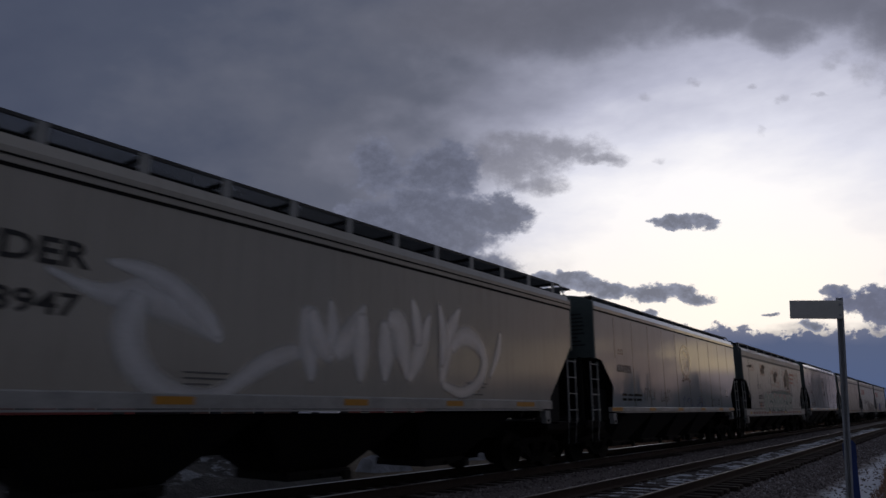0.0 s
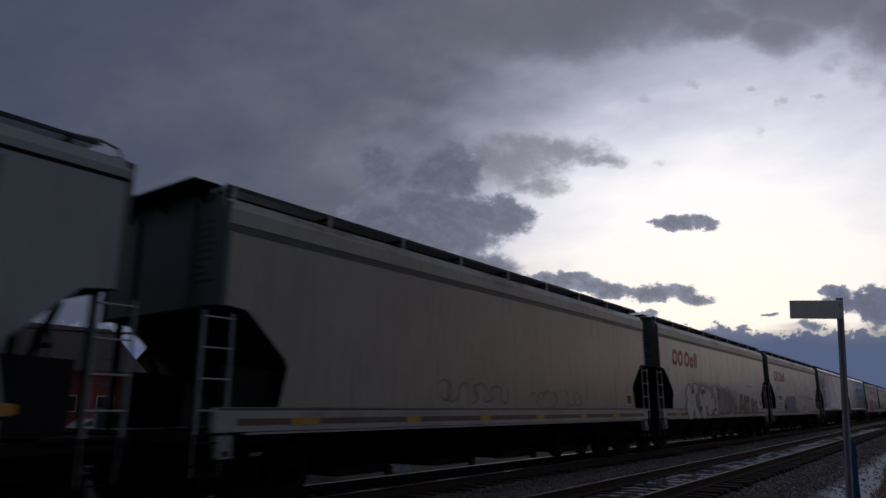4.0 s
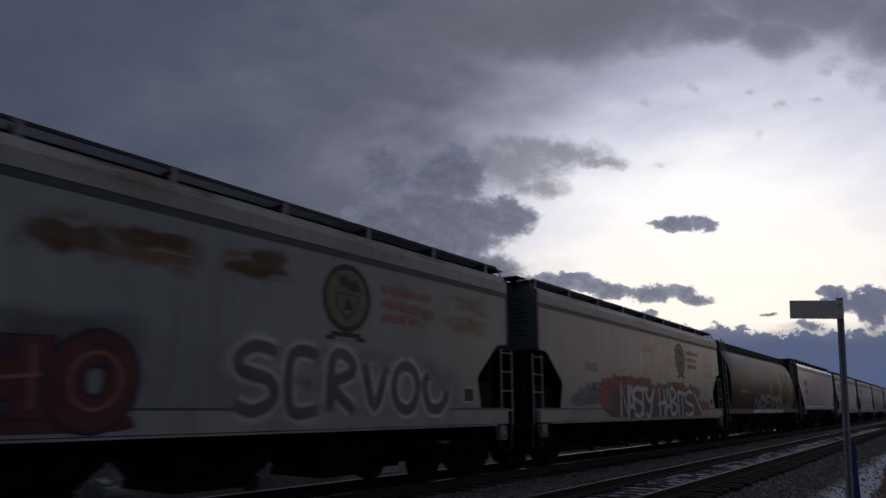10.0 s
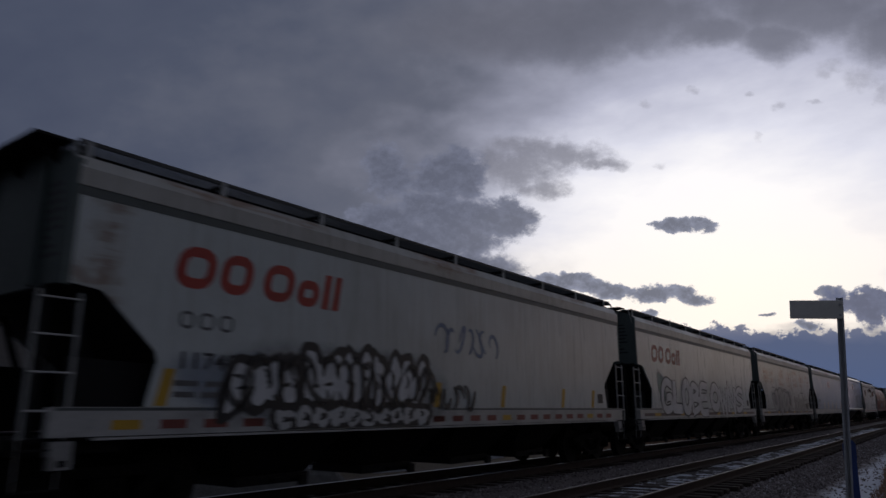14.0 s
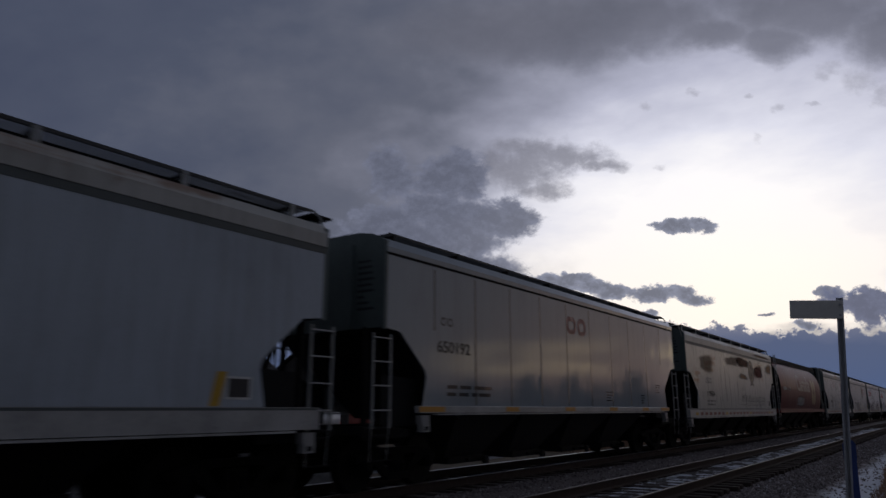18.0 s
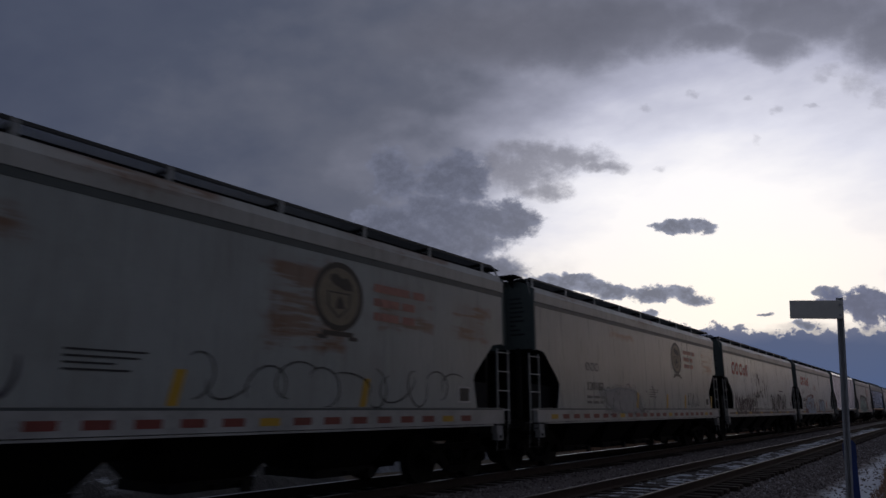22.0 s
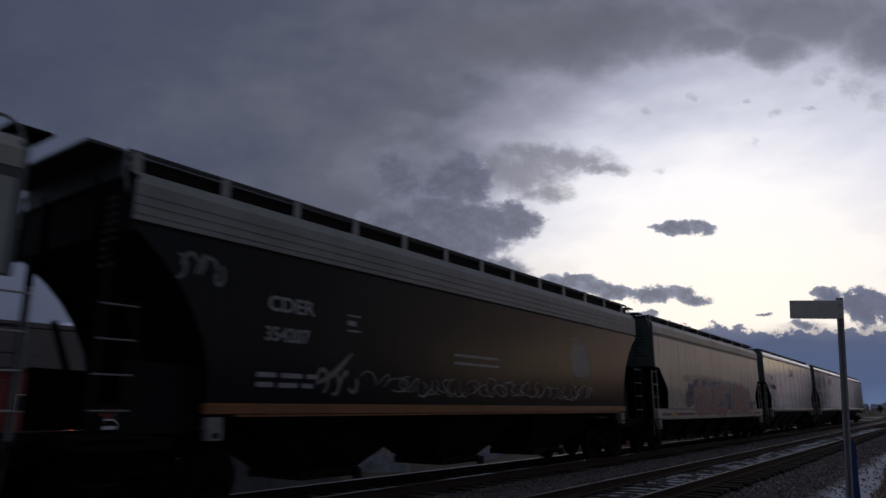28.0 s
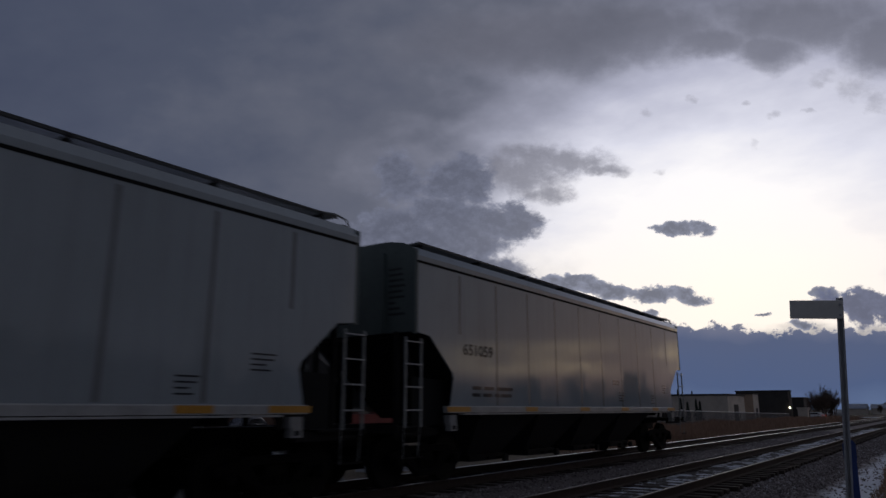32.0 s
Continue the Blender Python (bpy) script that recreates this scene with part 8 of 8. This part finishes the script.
def utility_pole(x, y):
    p = tagged(new("utility_pole"), "dark wooden utility pole with one crossarm", "utility pole", "utility poles of the street")
    bm = BM()
    rod(bm, (0, 0, -0.9), (0, 0, 8.2), 0.14, 8)
    part("pole", bm, M["bark"], p)
    bm = BM()
    box(bm, -0.06, 0.06, -1.1, 1.1, 7.4, 7.52)
    part("crossarm", bm, M["bark"], p)
    for yy in (-0.95, 0.0, 0.95):
        bm = BM()
        rod(bm, (0, yy, 7.52), (0, yy, 7.72), 0.05, 6)
        part("insulator", bm, M["wire"], p)
    p.location = (x, y, 0)
    return p


POLES = [(-50, 8), (-50, 34), (-50, 62)]
for x_, y_ in POLES:
    utility_pole(x_, y_)
for (xa, ya), (xb, yb) in zip(POLES, POLES[1:]):
    for off in (-0.95, 0.0, 0.95):
        bm_ = BM()
        pts_ = [(xa, ya + off + (yb - ya) * i / 10, 7.7 - 0.9 * (1 - (i / 5 - 1) ** 2)) for i in range(11)]
        for p_, q_ in zip(pts_, pts_[1:]):
            rod(bm_, p_, q_, 0.03, 4)
        tagged(new("overhead_wire", mesh_of("overhead_wire", bm_, M["dark_steel"])), "thin black overhead wire between utility poles", "wire", "wires of the street")


def parked_car(x, y, turn, paint, label, van=False):
    c = tagged(new("parked_van" if van else "parked_car"), label, "van" if van else "car")
    bm = BM()
    o = [(-2.2, 0.35), (2.2, 0.35), (2.25, 0.8), (1.3, 0.95), (0.75, 1.45), (-1.2, 1.48), (-2.0, 1.0), (-2.25, 0.9)] if not van else [(-2.6, 0.4), (2.5, 0.4), (2.6, 1.0), (1.9, 1.2), (1.3, 2.0), (-2.5, 2.05), (-2.6, 1.9)]
    slab(bm, o, -0.85, 0.85)
    bmesh.ops.bevel(bm, geom=bm.edges[:], offset=0.07, segments=2, affect="EDGES")
    body = part("body", bm, paint, c, smooth=True)
    for s in (-1, 1):
        bm = BM()
        g = [(0.62, 1.36), (1.05, 0.98), (-1.75, 1.0), (-1.1, 1.38)] if not van else [(1.2, 1.9), (1.65, 1.25), (0.3, 1.25), (0.3, 1.9)]
        slab(bm, g, s * 0.852 - 0.006, s * 0.852 + 0.006)
        part("side_window", bm, M["glass"], body)
        for yy in (-1.4, 1.4):
            bm = BM()
            lathe_y(bm, [(-0.1, 0.30), (-0.09, 0.33), (0.09, 0.33), (0.1, 0.30)], yy, 16, s * 0.78, 0.33)
            w = part("wheel", bm, M["dark_steel"], c)
            bm = BM()
            lathe_y(bm, [(-0.108, 0.12), (-0.106, 0.19), (0.106, 0.19), (0.108, 0.12)], yy, 12, s * 0.78, 0.33)
            part("rim", bm, M["wire"], w)
        bm = BM()
        box(bm, s * 0.65 - 0.14, s * 0.65 + 0.14, -2.275 if not van else -2.62, -2.2 if not van else -2.55, 0.72, 0.86)
        part("tail_lamp", bm, M["tail_glow"], c, "lit red tail lamp")
    c.matrix_basis = pose(x, y, -0.76, 0, 0, turn)
    return c


parked_car(-50.5, 26.5, 0, M["car_white"], "white car parked in front of the red building")
parked_car(-49.0, 38.5, 200, M["car_dark"], "dark car with lit tail lamps in the street")
parked_car(-48.5, 46.0, 180, M["car_white"], "white van standing in the street", van=True)
parked_car(-51.5, 17.0, 0, M["car_dark"], "dark car parked in front of the red building")
parked_car(-25.5, 178.0, 70, M["car_white"], "white car parked beside the track far off")
parked_car(-22.5, 190.0, 80, M["car_white"], "white van parked beside the track far off", van=True)


def fence():
    f = tagged(new("chain_link_fence"), "grey chain-link fence with a top rail beyond the grass", "fence")
    y0, y1, n_ = 60.0, 160.0, 33
    x = lambda y: -25.5 - 0.02 * (y - 60)
    zt = lambda y: 1.245 - 0.0102 * (y - 82)
    for i in range(n_ + 1):
        y = y0 + (y1 - y0) * i / n_
        bm = BM()
        rod(bm, (x(y), y, -0.8), (x(y), y, zt(y)), 0.035, 6)
        part("post", bm, M["wire"], f)
    bm = BM()
    for i in range(n_):
        a, b = y0 + (y1 - y0) * i / n_, y0 + (y1 - y0) * (i + 1) / n_
        rod(bm, (x(a), a, zt(a)), (x(b), b, zt(b)), 0.05, 5)
    part("top_rail", bm, M["pale_rail"], f)
    bm = BM()
    step = 0.22
    k = int((y1 - y0) / step)
    for i in range(k):
        a = y0 + step * i
        for d in (-1, 1):
            b = min(max(a + d * 1.8, y0), y1)
            rod(bm, (x(a), a, -0.72), (x(b), b, zt(b) - 0.03), 0.012, 3)
    tagged(part("mesh_wire", bm, M["wire"], f), kind="stuff")
    return f


fence()


def bare_tree(x, y, h, seed, name="bare_tree", label="leafless grey-brown tree with a dense twiggy crown"):
    """Tapered trunk, limbs and many fine twigs."""
    rnd = random.Random(seed)
    t = tagged(new(name), label, "tree", "trees beside the track")
    limbs, twigs = BM(), BM()

    def grow(p, d, length, r, level):
        q = p + d * length
        rod(limbs if level < 2 else twigs, p, q, r, 6 if level < 2 else 3)
        if level == 4:
            return
        for _ in range(6):
            nd = (d + Vector((rnd.uniform(-1, 1), rnd.uniform(-1, 1), rnd.uniform(-0.05, 0.9))) * 0.62).normalized()
            grow(p + d * length * rnd.uniform(0.45, 1.0), nd, length * rnd.uniform(0.45, 0.72), max(r * 0.45, 0.016), level + 1)

    for i in range(7):
        a = i * 0.9 + rnd.uniform(-0.3, 0.3)
        tilt = 0.0 if i == 0 else rnd.uniform(0.12, 0.42)
        grow(Vector((0.12 * math.cos(a), 0.12 * math.sin(a), -0.9)), Vector((tilt * math.cos(a), tilt * math.sin(a), 1)).normalized(), h * rnd.uniform(0.45, 0.62), h * 0.009, 1)
    part("trunk", limbs, M["bark"], t)
    tagged(part("crown", twigs, M["bark"], t, "fine bare twigs"), kind="stuff")
    t.location = (x, y, 0)
    return t


def conifer(x, y, h, seed):
    rnd = random.Random(seed)
    t = tagged(new("conifer"), "small dark conifer against the sky", "tree", "trees beside the track")
    bm = BM()
    rod(bm, (0, 0, -0.9), (0, 0, h * 0.95), 0.07, 6)
    part("trunk", bm, M["bark"], t)
    bm = BM()
    for i in range(150):
        u = rnd.random()
        z = -0.3 + u * (h + 0.3)
        r = (1 - u) * h * 0.22 * rnd.uniform(0.4, 1.0) + 0.06
        a = rnd.uniform(0, 6.28)
        c, s = math.cos(a), math.sin(a)
        w = 0.16
        p = [(0.02 * c, 0.02 * s, z + 0.15), (r * c - w * s, r * s + w * c, z - 0.15), (r * 1.15 * c, r * 1.15 * s, z - 0.25), (r * c + w * s, r * s - w * c, z - 0.15)]
        bm.faces.new([bm.verts.new(q) for q in p])
    tagged(part("crown", bm, M["needles"], t), kind="stuff")
    t.location = (x, y, 0)
    return t


for i_, (x_, y_, h_) in enumerate(((-25.4, 180, 5.0), (-24.2, 183, 5.8), (-22.9, 184, 6.3), (-21.9, 182, 5.6), (-23.2, 178, 4.6), (-24.6, 179, 4.2), (-22.5, 318, 3.2))):
    bare_tree(x_, y_, h_, 20 + i_)
for i_, (x_, y_, h_) in enumerate(((-36.4, 117, 3.3), (-35.3, 117, 2.6), (-34.2, 118, 3.0), (-33.3, 117, 2.7), (-44, 140, 5.2), (-41.5, 141, 4.9))):
    conifer(x_, y_, h_, 40 + i_)


def tree_line():
    """Low dark trees and roofs on the viewer's side, which the shiny car sides reflect. Unseen; set nearer at the right
    to darken those sides.
    """
    rnd = random.Random(9)
    verts, faces = [], []
    for i in range(274):
        deg = -0.5 + 130.5 * i / 274
        if deg < 6 and i % 3:
            continue
        a = radians(deg)
        # beyond 34 degrees the unseen trees close in and block low light
        d = 190 + 25 * math.sin(i * 0.7) if deg < 34 else max(58.0, 150 - 2.6 * (deg - 34)) + 6 * math.sin(i * 0.7)
        x, y = d * math.sin(a), d * math.cos(a)
        h = rnd.uniform(7.5, 12.5) * (0.75 + 0.25 * math.sin(i * 0.31) ** 2)
        w = rnd.uniform(1.5, 3.2)
        for j in range(11):
            u = j / 10
            z0 = -1 + h * u
            r = w * (1 - 0.75 * abs(u - 0.35)) * rnd.uniform(0.6, 1.0)
            k = len(verts)
            px, py = math.cos(a), -math.sin(a)
            verts += [(x - px * r, y - py * r, z0 - 0.6), (x + px * r, y + py * r, z0 - 0.6), (x + px * r * 0.4, y + py * r * 0.4, z0 + 0.8), (x - px * r * 0.5, y - py * r * 0.5, z0 + 0.9)]
            faces.append((k, k + 1, k + 2, k + 3))
    me = bpy.data.meshes.new("tree_line")
    me.from_pydata(verts, [], faces)
    me.materials.append(M["needles"])
    return tagged(new("tree_line", me), "unseen dark line of trees around the viewer that darkens the car sides", "trees", kind="stuff")


tree_line()

# low snow on the far level crossing
bm_ = BM()
slab(bm_, [(150, -0.2), (165, -0.2), (165, -0.15), (150, -0.15)], -14.5, -11.2)
tagged(new("crossing_snow", mesh_of("crossing_snow", bm_, M["snow"])), "thin snow on a far track crossing", "snow", kind="structure")


def motions():
    for car, y in zip(CARS, FRONTS):
        walk(car, [(0, pose(TRAIN_X, y, 0)), (32, pose(TRAIN_X, y - SPEED * 32, 0))])
    # the wheels roll, all alike: the axles of one place in their trucks share one action
    spin = math.degrees(SPEED / 0.457)
    for d in (-0.889, 0.889):
        axles = [w for place, w in WHEELSETS if place == d]
        walk(axles[0], [(t / 25, pose(0, d, 0.457, spin * t / 25, 0, 0)) for t in range(801)])
        lead = axles[0].animation_data
        for w in axles[1:]:
            w.rotation_mode = "QUATERNION"
            w.animation_data_create()
            w.animation_data.action = lead.action
            w.animation_data.action_slot = lead.action_slot
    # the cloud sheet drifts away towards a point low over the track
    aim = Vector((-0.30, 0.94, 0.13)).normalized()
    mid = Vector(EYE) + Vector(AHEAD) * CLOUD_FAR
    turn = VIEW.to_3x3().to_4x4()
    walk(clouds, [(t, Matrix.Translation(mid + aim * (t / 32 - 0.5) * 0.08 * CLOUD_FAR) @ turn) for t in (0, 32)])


motions()
